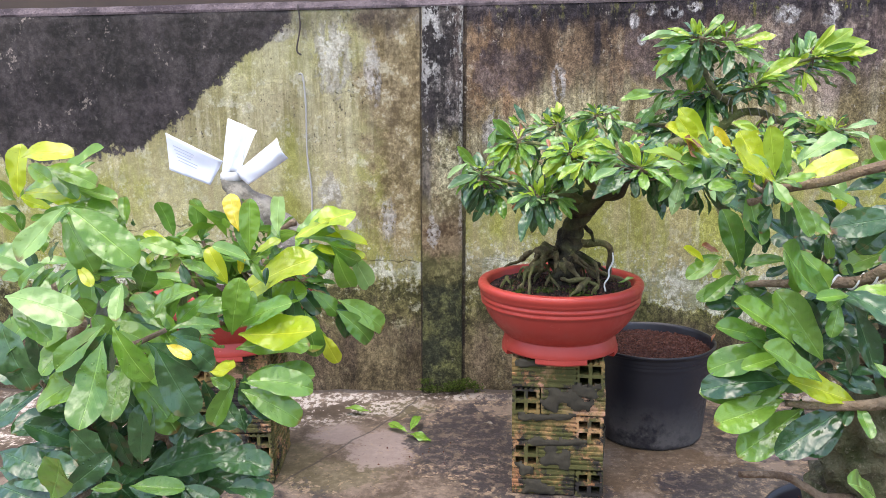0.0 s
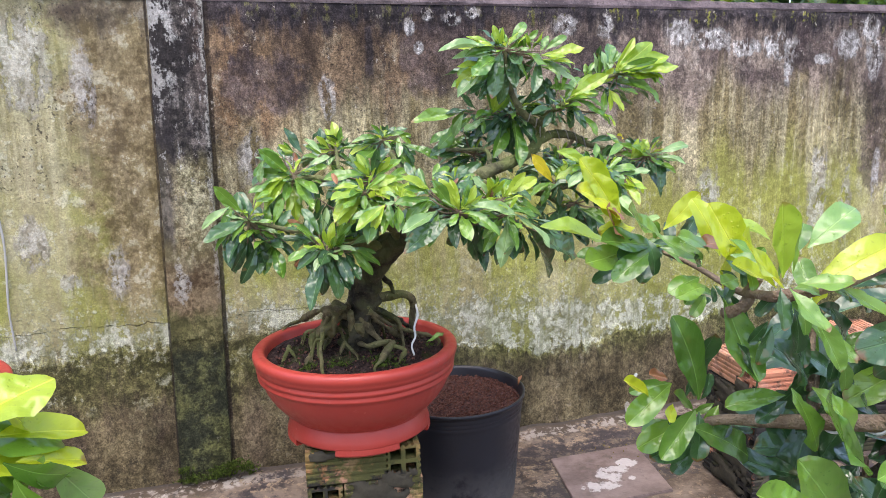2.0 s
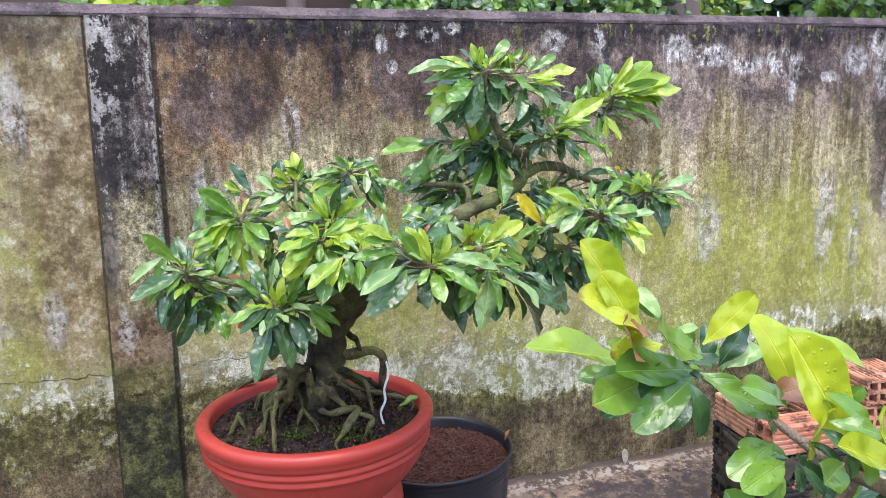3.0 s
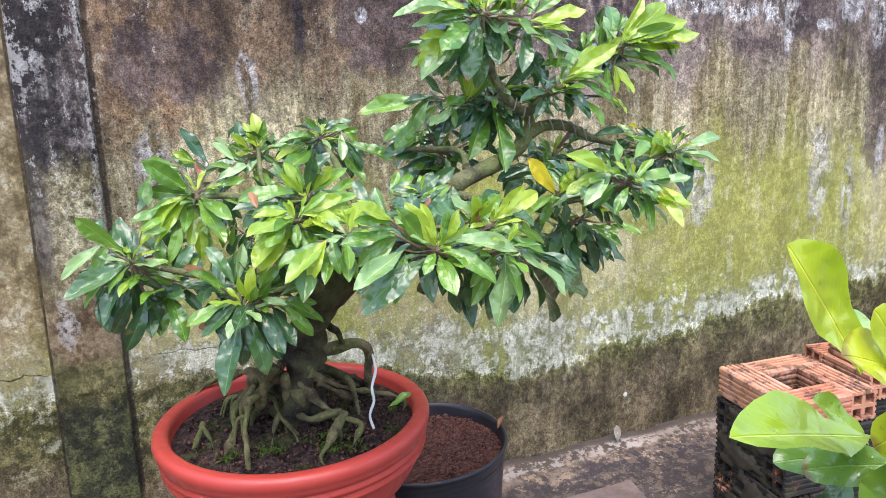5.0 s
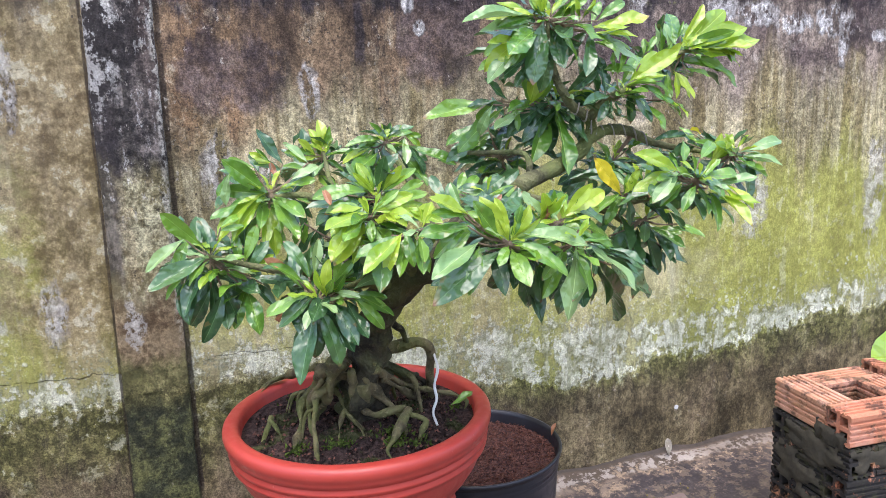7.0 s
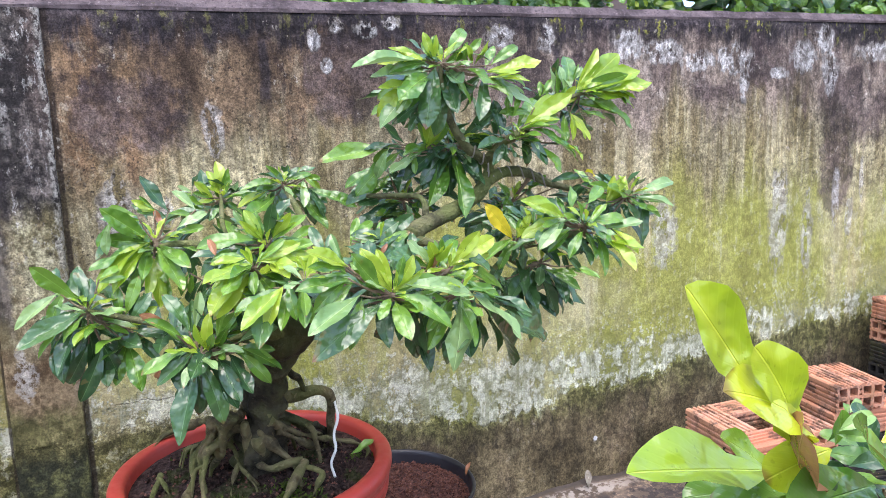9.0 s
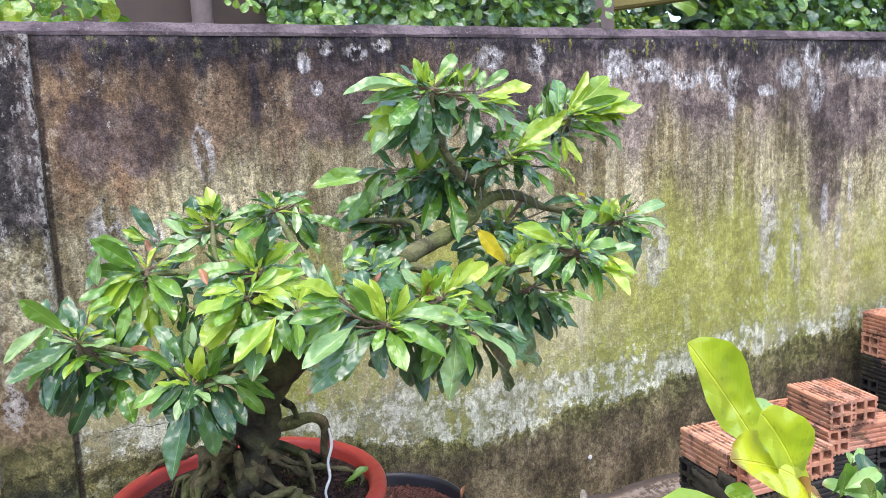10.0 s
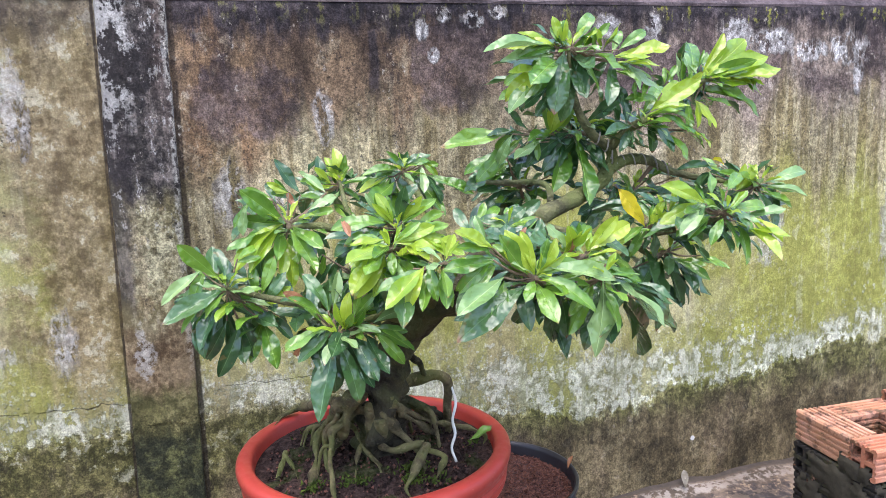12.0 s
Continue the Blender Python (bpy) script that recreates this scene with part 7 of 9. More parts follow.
blade(RIGHT_BLADES, (0.452, 0.948, 0.987), (0.432, 0.928, 1.028), M_BIGLIME, 12, (0.27, -1, 0.35))
blade(RIGHT_BLADES, (0.47, 0.96, 1.009), (0.458, 0.948, 1.028), M_BIGFRESH, 8)
blade(RIGHT_BLADES, (0.442, 0.96, 0.987), (0.412, 0.948, 0.989), M_BIGFRESH, 12)
blade(RIGHT_BLADES, (0.443, 0.936, 0.988), (0.449, 0.908, 0.922), M_BIGMID, 12, (0.04, -1, 0.35))
blade(RIGHT_BLADES, (0.465, 0.96, 1.024), (0.43, 0.948, 1.028), M_DEAD, 11)
blade(RIGHT_BLADES, (0.528, 0.984, 1.018), (0.486, 0.988, 1.052), M_BIGLIGHT, 14)
blade(RIGHT_BLADES, (0.489, 0.972, 0.995), (0.506, 0.968, 1.015), M_BIGFRESH, 12, (-0.05, -1, 0.35))
blade(RIGHT_BLADES, (0.468, 0.978, 0.972), (0.443, 0.978, 0.99), M_BIGMID, 14)
blade(RIGHT_BLADES, (0.455, 0.885, 1.010), (0.443, 0.873, 1.066), M_BIGLIGHT, 11, (-0.03, -1, 0.35))
blade(RIGHT_BLADES, (0.452, 0.879, 1.004), (0.389, 0.863, 1.043), M_BIGLIME, 12)
blade(RIGHT_BLADES, (0.446, 0.867, 1.007), (0.455, 0.843, 0.978), M_BIGMID, 12)
blade(RIGHT_BLADES, (0.469, 0.903, 0.994), (0.45, 0.903, 0.978), M_BIGOLD_SHADE, 8)
blade(RIGHT_BLADES, (0.459, 0.897, 0.969), (0.446, 0.893, 0.941), M_BIGOLD_SHADE, 15, (-0.25, -1, 0.35))
blade(RIGHT_BLADES, (0.46, 0.873, 1.008), (0.489, 0.853, 1.008), M_BIGFRESH, 12)
blade(RIGHT_BLADES, (0.471, 0.873, 0.987), (0.489, 0.853, 0.945), M_BIGMID, 15, (0.01, -1, 0.35))
blade(RIGHT_BLADES, (0.447, 0.897, 0.96), (0.508, 0.893, 0.927), M_BIGOLD_SHADE, 13)
blade(RIGHT_BLADES, (0.475, 0.872, 1.003), (0.522, 0.848, 1.047), M_BIGLIME, 10)
blade(RIGHT_BLADES, (0.475, 0.896, 1.011), (0.462, 0.888, 1.053), M_BIGFRESH, 11, (0.30, -1, 0.35))
blade(RIGHT_BLADES, (0.493, 0.902, 1.027), (0.537, 0.898, 1.064), M_BIGPALE, 9)
blade(RIGHT_BLADES, (0.462, 0.878, 0.996), (0.465, 0.858, 0.976), M_BIGMID, 14)
blade(RIGHT_BLADES, (0.511, 0.884, 0.997), (0.541, 0.868, 0.978), M_BIGFRESH, 11)
blade(RIGHT_BLADES, (0.466, 0.902, 0.997), (0.427, 0.898, 1.023), M_BIGLIME, 15)
blade(RIGHT_BLADES, (0.483, 0.89, 0.974), (0.516, 0.878, 0.938), M_BIGMID, 12)
blade(RIGHT_BLADES, (0.521, 0.89, 0.938), (0.528, 0.878, 0.91), M_BIGMID, 14, (-0.19, -1, 0.35))
blade(RIGHT_BLADES, (0.519, 0.902, 0.977), (0.544, 0.898, 0.946), M_BIGOLD_SHADE, 13, (0.15, -1, 0.35))
blade(RIGHT_BLADES, (0.466, 0.926, 0.99), (0.432, 0.938, 1.059), M_BIGLIME, 11, (0.08, -1, 0.35))
blade(RIGHT_BLADES, (0.502, 0.902, 0.997), (0.539, 0.898, 1.013), M_BIGLIME, 13)
blade(RIGHT_BLADES, (0.600, 0.868, 0.962), (0.522, 0.852, 0.957), M_BIGOLD_SHADE, 9, (-0.1, -1, 0.35))
blade(RIGHT_BLADES, (0.599, 0.904, 1.01), (0.575, 0.908, 1.053), M_BIGFRESH, 11, (0.20, -1, 0.35))
blade(RIGHT_BLADES, (0.611, 0.904, 1.024), (0.597, 0.908, 1.065), M_BIGFRESH, 11, (-0.13, -1, 0.35))
blade(RIGHT_BLADES, (0.625, 0.88, 1.022), (0.59, 0.868, 1.011), M_BIGFRESH, 9)
blade(RIGHT_BLADES, (0.63, 0.88, 0.995), (0.589, 0.868, 1.008), M_BIGMID, 13)
blade(RIGHT_BLADES, (0.621, 0.904, 0.973), (0.595, 0.908, 0.988), M_BIGOLD_SHADE, 10)
blade(RIGHT_BLADES, (0.549, 0.91, 0.988), (0.594, 0.918, 0.997), M_BIGOLD_SHADE, 12)
blade(RIGHT_BLADES, (0.57, 0.91, 1.014), (0.6, 0.918, 1.03), M_BIGMID, 15)
blade(RIGHT_BLADES, (0.615, 0.88, 0.992), (0.618, 0.868, 1.019), M_BIGLIME, 13, (-0.28, -1, 0.35))
blade(RIGHT_BLADES, (0.479, 0.874, 0.924), (0.528, 0.858, 0.886), M_BIGFRESH, 9)
blade(RIGHT_BLADES, (0.53, 0.862, 0.85), (0.437, 0.838, 0.924), M_BIGMID, 12)
blade(RIGHT_BLADES, (0.552, 0.928, 0.912), (0.486, 0.948, 0.935), M_BIGOLD_SHADE, 13)
blade(RIGHT_BLADES, (0.56, 0.916, 0.898), (0.531, 0.928, 0.929), M_BIGOLD_SHADE, 8)
blade(RIGHT_BLADES, (0.565, 0.91, 0.898), (0.549, 0.918, 0.934), M_BIGOLD_SHADE, 13, (-0.11, -1, 0.35))
blade(RIGHT_BLADES, (0.588, 0.904, 0.922), (0.561, 0.908, 0.881), M_BIGOLD_SHADE, 14, (0.28, -1, 0.35))
blade(RIGHT_BLADES, (0.61, 0.898, 0.918), (0.547, 0.898, 0.901), M_BIGFRESH, 9)
blade(RIGHT_BLADES, (0.637, 0.88, 0.917), (0.584, 0.868, 0.937), M_BIGOLD_SHADE, 12)
blade(RIGHT_BLADES, (0.627, 0.868, 0.911), (0.568, 0.848, 0.915), M_BIGOLD_SHADE, 11)
blade(RIGHT_BLADES, (0.488, 0.91, 0.903), (0.44, 0.918, 0.9), M_BIGMID, 15)
blade(RIGHT_BLADES, (0.578, 0.898, 0.875), (0.548, 0.898, 0.895), M_BIGOLD_SHADE, 12)
blade(RIGHT_BLADES, (0.541, 0.916, 0.889), (0.532, 0.928, 0.848), M_BIGOLD_SHADE, 14, (-0.22, -1, 0.35))
blade(RIGHT_BLADES, (0.61, 0.91, 0.887), (0.588, 0.918, 0.923), M_BIGOLD_SHADE, 10, (0.06, -1, 0.35))
blade(RIGHT_BLADES, (0.635, 0.904, 0.933), (0.611, 0.908, 0.911), M_BIGMID, 13)
blade(RIGHT_BLADES, (0.528, 0.928, 0.91), (0.513, 0.948, 0.862), M_BIGOLD_SHADE, 13, (0.04, -1, 0.35))
blade(RIGHT_BLADES, (0.53, 0.836, 0.88), (0.572, 0.828, 0.887), M_BIGFRESH, 8)
blade(RIGHT_BLADES, (0.522, 0.824, 0.879), (0.483, 0.808, 0.883), M_BIGFRESH, 15)
blade(RIGHT_BLADES, (0.512, 0.824, 0.871), (0.501, 0.808, 0.837), M_BIGMID, 13, (-0.20, -1, 0.35))
blade(RIGHT_BLADES, (0.515, 0.812, 0.886), (0.571, 0.788, 0.85), M_BIGOLD_SHADE, 12)
blade(RIGHT_BLADES, (0.528, 0.824, 0.866), (0.553, 0.808, 0.799), M_BIGOLD_SHADE, 15, (0.04, -1, 0.35))
blade(RIGHT_BLADES, (0.522, 0.836, 0.823), (0.556, 0.828, 0.782), M_BIGOLD_SHADE, 14, (0.29, -1, 0.35))
blade(RIGHT_BLADES, (0.546, 0.806, 0.806), (0.562, 0.778, 0.79), M_BIGMID, 11)
blade(RIGHT_BLADES, (0.532, 0.866, 0.831), (0.516, 0.878, 0.85), M_BIGOLD_SHADE, 9)
blade(RIGHT_BLADES, (0.569, 0.866, 0.824), (0.544, 0.878, 0.784), M_BIGOLD_SHADE, 8, (-0.26, -1, 0.35))
blade(RIGHT_BLADES, (0.566, 0.83, 0.873), (0.593, 0.818, 0.868), M_BIGOLD_SHADE, 10)
blade(RIGHT_BLADES, (0.451, 0.973, 0.88), (0.433, 0.953, 0.955), M_BIGMID, 10, (0.06, -1, 0.35))
blade(RIGHT_BLADES, (0.431, 0.985, 0.894), (0.384, 0.973, 0.871), M_BIGFRESH, 8)
blade(RIGHT_BLADES, (0.409, 0.985, 0.884), (0.381, 0.973, 0.909), M_BIGLIME, 15)
blade(RIGHT_BLADES, (0.449, 0.973, 0.872), (0.404, 0.953, 0.843), M_BIGMID, 11)
blade(RIGHT_BLADES, (0.45, 0.991, 0.851), (0.402, 0.983, 0.842), M_BIGFRESH, 13)
blade(RIGHT_BLADES, (0.47, 0.991, 0.83), (0.416, 0.983, 0.83), M_BIGOLD_SHADE, 8)
blade(RIGHT_BLADES, (0.443, 0.973, 0.856), (0.506, 0.953, 0.833), M_BIGMID, 9)
blade(RIGHT_BLADES, (0.429, 0.979, 0.877), (0.413, 0.963, 0.867), M_BIGLIME, 12)
blade(RIGHT_BLADES, (0.467, 0.991, 0.871), (0.478, 0.983, 0.893), M_BIGOLD_SHADE, 14, (0.16, -1, 0.35))
blade(RIGHT_BLADES, (0.482, 0.985, 0.866), (0.459, 0.973, 0.851), M_BIGFRESH, 11)
blade(RIGHT_BLADES, (0.499, 0.985, 0.843), (0.524, 0.973, 0.848), M_BIGOLD_SHADE, 15)
blade(RIGHT_BLADES, (0.427, 0.985, 0.899), (0.402, 0.973, 0.911), M_DEAD, 11)
blade(RIGHT_BLADES, (0.46, 0.991, 0.861), (0.435, 0.983, 0.885), M_BIGMID, 11)
blade(RIGHT_BLADES, (0.473, 0.84, 0.816), (0.408, 0.828, 0.874), M_BIGFRESH, 15)
blade(RIGHT_BLADES, (0.509, 0.846, 0.795), (0.457, 0.838, 0.876), M_BIGMID, 8, (-0.05, -1, 0.35))
blade(RIGHT_BLADES, (0.456, 0.852, 0.817), (0.388, 0.848, 0.837), M_BIGMID, 11)
blade(RIGHT_BLADES, (0.477, 0.846, 0.804), (0.378, 0.838, 0.809), M_BIGFRESH, 14)
blade(RIGHT_BLADES, (0.457, 0.834, 0.804), (0.409, 0.818, 0.799), M_BIGFRESH, 15)
blade(RIGHT_BLADES, (0.499, 0.822, 0.777), (0.427, 0.798, 0.827), M_BIGMID, 11)
blade(RIGHT_BLADES, (0.463, 0.84, 0.769), (0.373, 0.828, 0.785), M_BIGOLD_SHADE, 14)
blade(RIGHT_BLADES, (0.51, 0.87, 0.791), (0.541, 0.878, 0.821), M_BIGOLD_SHADE, 11)
blade(RIGHT_BLADES, (0.502, 0.87, 0.782), (0.467, 0.878, 0.827), M_BIGOLD_SHADE, 8, (-0.00, -1, 0.35))
blade(RIGHT_BLADES, (0.475, 0.862, 0.749), (0.379, 0.858, 0.758), M_BIGMID, 8)
blade(RIGHT_BLADES, (0.466, 0.844, 0.747), (0.381, 0.828, 0.718), M_BIGFRESH, 12)
blade(RIGHT_BLADES, (0.493, 0.85, 0.733), (0.415, 0.838, 0.677), M_BIGMID, 12)
blade(RIGHT_BLADES, (0.536, 0.832, 0.745), (0.452, 0.808, 0.696), M_BIGOLD_SHADE, 11)
blade(RIGHT_BLADES, (0.54, 0.82, 0.752), (0.542, 0.788, 0.726), M_BIGMID, 11)
blade(RIGHT_BLADES, (0.548, 0.838, 0.745), (0.465, 0.818, 0.782), M_BIGLIME, 11)
blade(RIGHT_BLADES, (0.511, 0.856, 0.759), (0.444, 0.848, 0.807), M_BIGFRESH, 14)
blade(RIGHT_BLADES, (0.521, 0.862, 0.776), (0.573, 0.858, 0.75), M_BIGOLD_SHADE, 12)
blade(RIGHT_BLADES, (0.58, 0.862, 0.772), (0.539, 0.858, 0.788), M_BIGOLD_SHADE, 10)
blade(RIGHT_BLADES, (0.5, 0.868, 0.68), (0.476, 0.868, 0.66), M_BIGOLD_SHADE, 13)
blade(RIGHT_BLADES, (0.554, 0.79, 0.651), (0.51, 0.738, 0.7), M_BIGMID, 8)
blade(RIGHT_BLADES, (0.554, 0.88, 0.784), (0.538, 0.888, 0.809), M_BIGOLD_SHADE, 13, (0.23, -1, 0.35))
blade(RIGHT_BLADES, (0.576, 0.874, 0.795), (0.549, 0.878, 0.831), M_BIGOLD_SHADE, 14, (0.04, -1, 0.35))
blade(RIGHT_BLADES, (0.56, 0.862, 0.817), (0.585, 0.858, 0.792), M_BIGOLD_SHADE, 8)
blade(RIGHT_BLADES, (0.401, 0.97, 1.034), (0.431, 0.955, 1.011), M_BIGMID, 12)
blade(RIGHT_BLADES, (0.43, 0.95, 0.999), (0.398, 0.935, 0.999), M_BIGFRESH, 9)
blade(RIGHT_BLADES, (0.442, 0.93, 1.033), (0.462, 0.915, 1.024), M_BIGFRESH, 10)
blade(RIGHT_BLADES, (0.435, 0.92, 1.023), (0.454, 0.905, 1.022), M_BIGMID, 13)
blade(RIGHT_BLADES, (0.429, 0.94, 0.994), (0.396, 0.925, 0.995), M_BIGFRESH, 8)
blade(RIGHT_BLADES, (0.429, 0.93, 0.997), (0.433, 0.915, 0.986), M_BIGOLD_SHADE, 11)
blade(RIGHT_BLADES, (0.439, 0.95, 1.017), (0.416, 0.935, 1.045), M_BIGMID, 14)
blade(RIGHT_BLADES, (0.443, 0.91, 1.016), (0.442, 0.895, 1.002), M_BIGMID, 9)
blade(RIGHT_BLADES, (0.434, 0.93, 1.009), (0.439, 0.915, 1.004), M_BIGOLD_SHADE, 15)
blade(RIGHT_BLADES, (0.436, 0.91, 1.006), (0.405, 0.895, 1.005), M_BIGMID, 12)
blade(LEFT_BLADES, (-0.337, 0.68, 1.017), (-0.331, 0.668, 1.065), M_BIGLIME, 9, (-0.00, -1, 0.35))
blade(LEFT_BLADES, (-0.324, 0.668, 1.055), (-0.277, 0.648, 1.075), M_BIGLIME, 14)
blade(LEFT_BLADES, (-0.308, 0.698, 1.033), (-0.262, 0.698, 1.063), M_BIGFRESH, 11)
blade(LEFT_BLADES, (-0.306, 0.68, 1.046), (-0.258, 0.668, 1.04), M_BIGFRESH, 10)
blade(LEFT_BLADES, (-0.334, 0.686, 1.021), (-0.282, 0.678, 1.024), M_BIGLIME, 13)
blade(LEFT_BLADES, (-0.296, 0.668, 1.006), (-0.316, 0.648, 1.017), M_BIGLIME, 12)
blade(LEFT_BLADES, (-0.292, 0.698, 1.025), (-0.251, 0.698, 1.015), M_BIGFRESH, 15)
blade(LEFT_BLADES, (-0.303, 0.692, 1.009), (-0.249, 0.688, 1.005), M_BIGFRESH, 13)
blade(LEFT_BLADES, (-0.251, 0.716, 0.985), (-0.258, 0.728, 1.011), M_BIGFRESH, 11, (0.19, -1, 0.35))
blade(LEFT_BLADES, (-0.35, 0.692, 1.014), (-0.359, 0.688, 1.033), M_BIGFRESH, 12, (0.09, -1, 0.35))
blade(LEFT_BLADES, (-0.336, 0.68, 1.001), (-0.349, 0.668, 1.01), M_BIGMID, 13)
blade(LEFT_BLADES, (-0.336, 0.674, 0.983), (-0.343, 0.658, 1.003), M_BIGFRESH, 15, (0.25, -1, 0.35))
blade(LEFT_BLADES, (-0.31, 0.698, 1.02), (-0.343, 0.698, 1.031), M_BIGFRESH, 9)
blade(LEFT_BLADES, (-0.247, 0.71, 0.99), (-0.262, 0.718, 0.975), M_BIGMID, 12)
blade(LEFT_BLADES, (-0.26, 0.624, 1.014), (-0.299, 0.608, 0.972), M_BIGPALE, 11)
blade(LEFT_BLADES, (-0.257, 0.624, 1.014), (-0.196, 0.608, 0.972), M_BIGFRESH, 8)
blade(LEFT_BLADES, (-0.286, 0.63, 0.962), (-0.318, 0.618, 0.949), M_BIGFRESH, 14)
blade(LEFT_BLADES, (-0.267, 0.63, 0.957), (-0.282, 0.618, 0.949), M_BIGMID, 10)
blade(LEFT_BLADES, (-0.268, 0.63, 0.944), (-0.266, 0.618, 0.929), M_BIGMID, 12, (0.16, -1, 0.35))
blade(LEFT_BLADES, (-0.257, 0.63, 0.96), (-0.241, 0.618, 0.946), M_BIGLIME, 8)
blade(LEFT_BLADES, (-0.263, 0.642, 0.956), (-0.232, 0.638, 0.965), M_BIGMID, 10)
blade(LEFT_BLADES, (-0.257, 0.642, 0.95), (-0.216, 0.638, 0.955), M_BIGMID, 15)
blade(LEFT_BLADES, (-0.209, 0.612, 0.948), (-0.207, 0.588, 0.923), M_BIGPALE, 15)
blade(LEFT_BLADES, (-0.157, 0.654, 0.931), (-0.223, 0.658, 0.924), M_BIGFRESH, 14)
blade(LEFT_BLADES, (-0.317, 0.612, 0.936), (-0.249, 0.588, 0.937), M_BIGPALE, 14)
blade(LEFT_BLADES, (-0.257, 0.654, 0.969), (-0.234, 0.658, 0.959), M_BIGOLD_SHADE, 11)
blade(LEFT_BLADES, (-0.296, 0.642, 0.971), (-0.304, 0.638, 0.991), M_BIGFRESH, 11, (0.18, -1, 0.35))
blade(LEFT_BLADES, (-0.254, 0.66, 0.985), (-0.281, 0.668, 0.966), M_BIGMID, 10)
blade(LEFT_BLADES, (-0.29, 0.66, 0.977), (-0.311, 0.668, 0.958), M_BIGOLD_SHADE, 8)
blade(LEFT_BLADES, (-0.322, 0.654, 0.978), (-0.314, 0.658, 0.955), M_BIGOLD_SHADE, 12, (0.07, -1, 0.35))
blade(LEFT_BLADES, (-0.251, 0.648, 0.94), (-0.223, 0.648, 0.931), M_BIGMID, 9)
blade(LEFT_BLADES, (-0.274, 0.78, 0.955), (-0.228, 0.768, 0.957), M_BIGFRESH, 14)
blade(LEFT_BLADES, (-0.245, 0.78, 0.947), (-0.262, 0.768, 0.939), M_BIGLIME, 14)
blade(LEFT_BLADES, (-0.239, 0.792, 0.947), (-0.267, 0.788, 0.964), M_BIGLIME, 11)
blade(LEFT_BLADES, (-0.231, 0.78, 0.949), (-0.202, 0.768, 0.947), M_BIGPALE, 8)
blade(LEFT_BLADES, (-0.225, 0.78, 0.934), (-0.198, 0.768, 0.927), M_BIGMID, 11)
blade(LEFT_BLADES, (-0.267, 0.78, 0.924), (-0.24, 0.768, 0.937), M_BIGMID, 10)
blade(LEFT_BLADES, (-0.294, 0.798, 0.942), (-0.272, 0.798, 0.952), M_BIGMID, 13)
blade(LEFT_BLADES, (-0.213, 0.804, 0.94), (-0.234, 0.808, 0.955), M_BIGPALE, 15)
blade(LEFT_BLADES, (-0.18, 0.882, 0.922), (-0.175, 0.878, 0.987), M_BIGFRESH, 15, (0.25, -1, 0.35))
blade(LEFT_BLADES, (-0.148, 0.9, 0.942), (-0.15, 0.908, 0.992), M_BIGPALE, 8, (-0.28, -1, 0.35))
blade(LEFT_BLADES, (-0.196, 0.894, 0.948), (-0.208, 0.898, 0.996), M_YELLOW, 9, (0.12, -1, 0.35))
blade(LEFT_BLADES, (-0.174, 0.864, 0.917), (-0.21, 0.848, 0.94), M_BIGPALE, 15)
blade(LEFT_BLADES, (-0.201, 0.87, 0.955), (-0.199, 0.858, 0.972), M_BIGFRESH, 12, (0.04, -1, 0.35))
blade(LEFT_BLADES, (-0.204, 0.864, 0.887), (-0.221, 0.848, 0.931), M_BIGLIME, 10, (0.06, -1, 0.35))
blade(LEFT_BLADES, (-0.192, 0.876, 0.897), (-0.188, 0.868, 0.924), M_YELLOW, 9, (-0.28, -1, 0.35))
blade(LEFT_BLADES, (-0.193, 0.858, 0.837), (-0.13, 0.838, 0.875), M_BIGFRESH, 8)
blade(LEFT_BLADES, (-0.191, 0.852, 0.827), (-0.087, 0.828, 0.83), M_BIGLIME, 12)
blade(LEFT_BLADES, (-0.197, 0.846, 0.828), (-0.179, 0.818, 0.893), M_BIGFRESH, 9, (0.20, -1, 0.35))
blade(LEFT_BLADES, (-0.213, 0.858, 0.898), (-0.236, 0.838, 0.921), M_BIGMID, 9)
blade(LEFT_BLADES, (-0.217, 0.846, 0.829), (-0.235, 0.818, 0.843), M_BIGPALE, 15)
blade(LEFT_BLADES, (-0.247, 0.852, 0.856), (-0.205, 0.828, 0.882), M_BIGFRESH, 14)
blade(LEFT_BLADES, (-0.188, 0.846, 0.767), (-0.097, 0.818, 0.788), M_BIGMID, 11)
blade(LEFT_BLADES, (-0.226, 0.846, 0.781), (-0.183, 0.818, 0.793), M_BIGLIME, 12)
blade(LEFT_BLADES, (-0.168, 0.894, 0.881), (-0.183, 0.898, 0.905), M_BIGMID, 15, (-0.07, -1, 0.35))
blade(LEFT_BLADES, (-0.161, 0.9, 0.876), (-0.174, 0.908, 0.849), M_BIGOLD_SHADE, 14, (0.21, -1, 0.35))
blade(LEFT_BLADES, (-0.229, 0.882, 0.843), (-0.201, 0.878, 0.863), M_BIGMID, 9)
blade(LEFT_BLADES, (-0.216, 0.92, 0.852), (-0.125, 0.908, 0.928), M_BIGLIME, 9)
blade(LEFT_BLADES, (-0.19, 0.938, 0.912), (-0.162, 0.938, 0.934), M_BIGLIME, 9)
blade(LEFT_BLADES, (-0.146, 0.974, 0.925), (-0.074, 0.998, 0.97), M_BIGLIME, 13)
blade(LEFT_BLADES, (-0.11, 0.98, 0.95), (-0.075, 1.008, 0.935), M_BIGLIME, 14)
blade(LEFT_BLADES, (-0.144, 0.98, 0.924), (-0.061, 1.008, 0.936), M_BIGFRESH, 14)
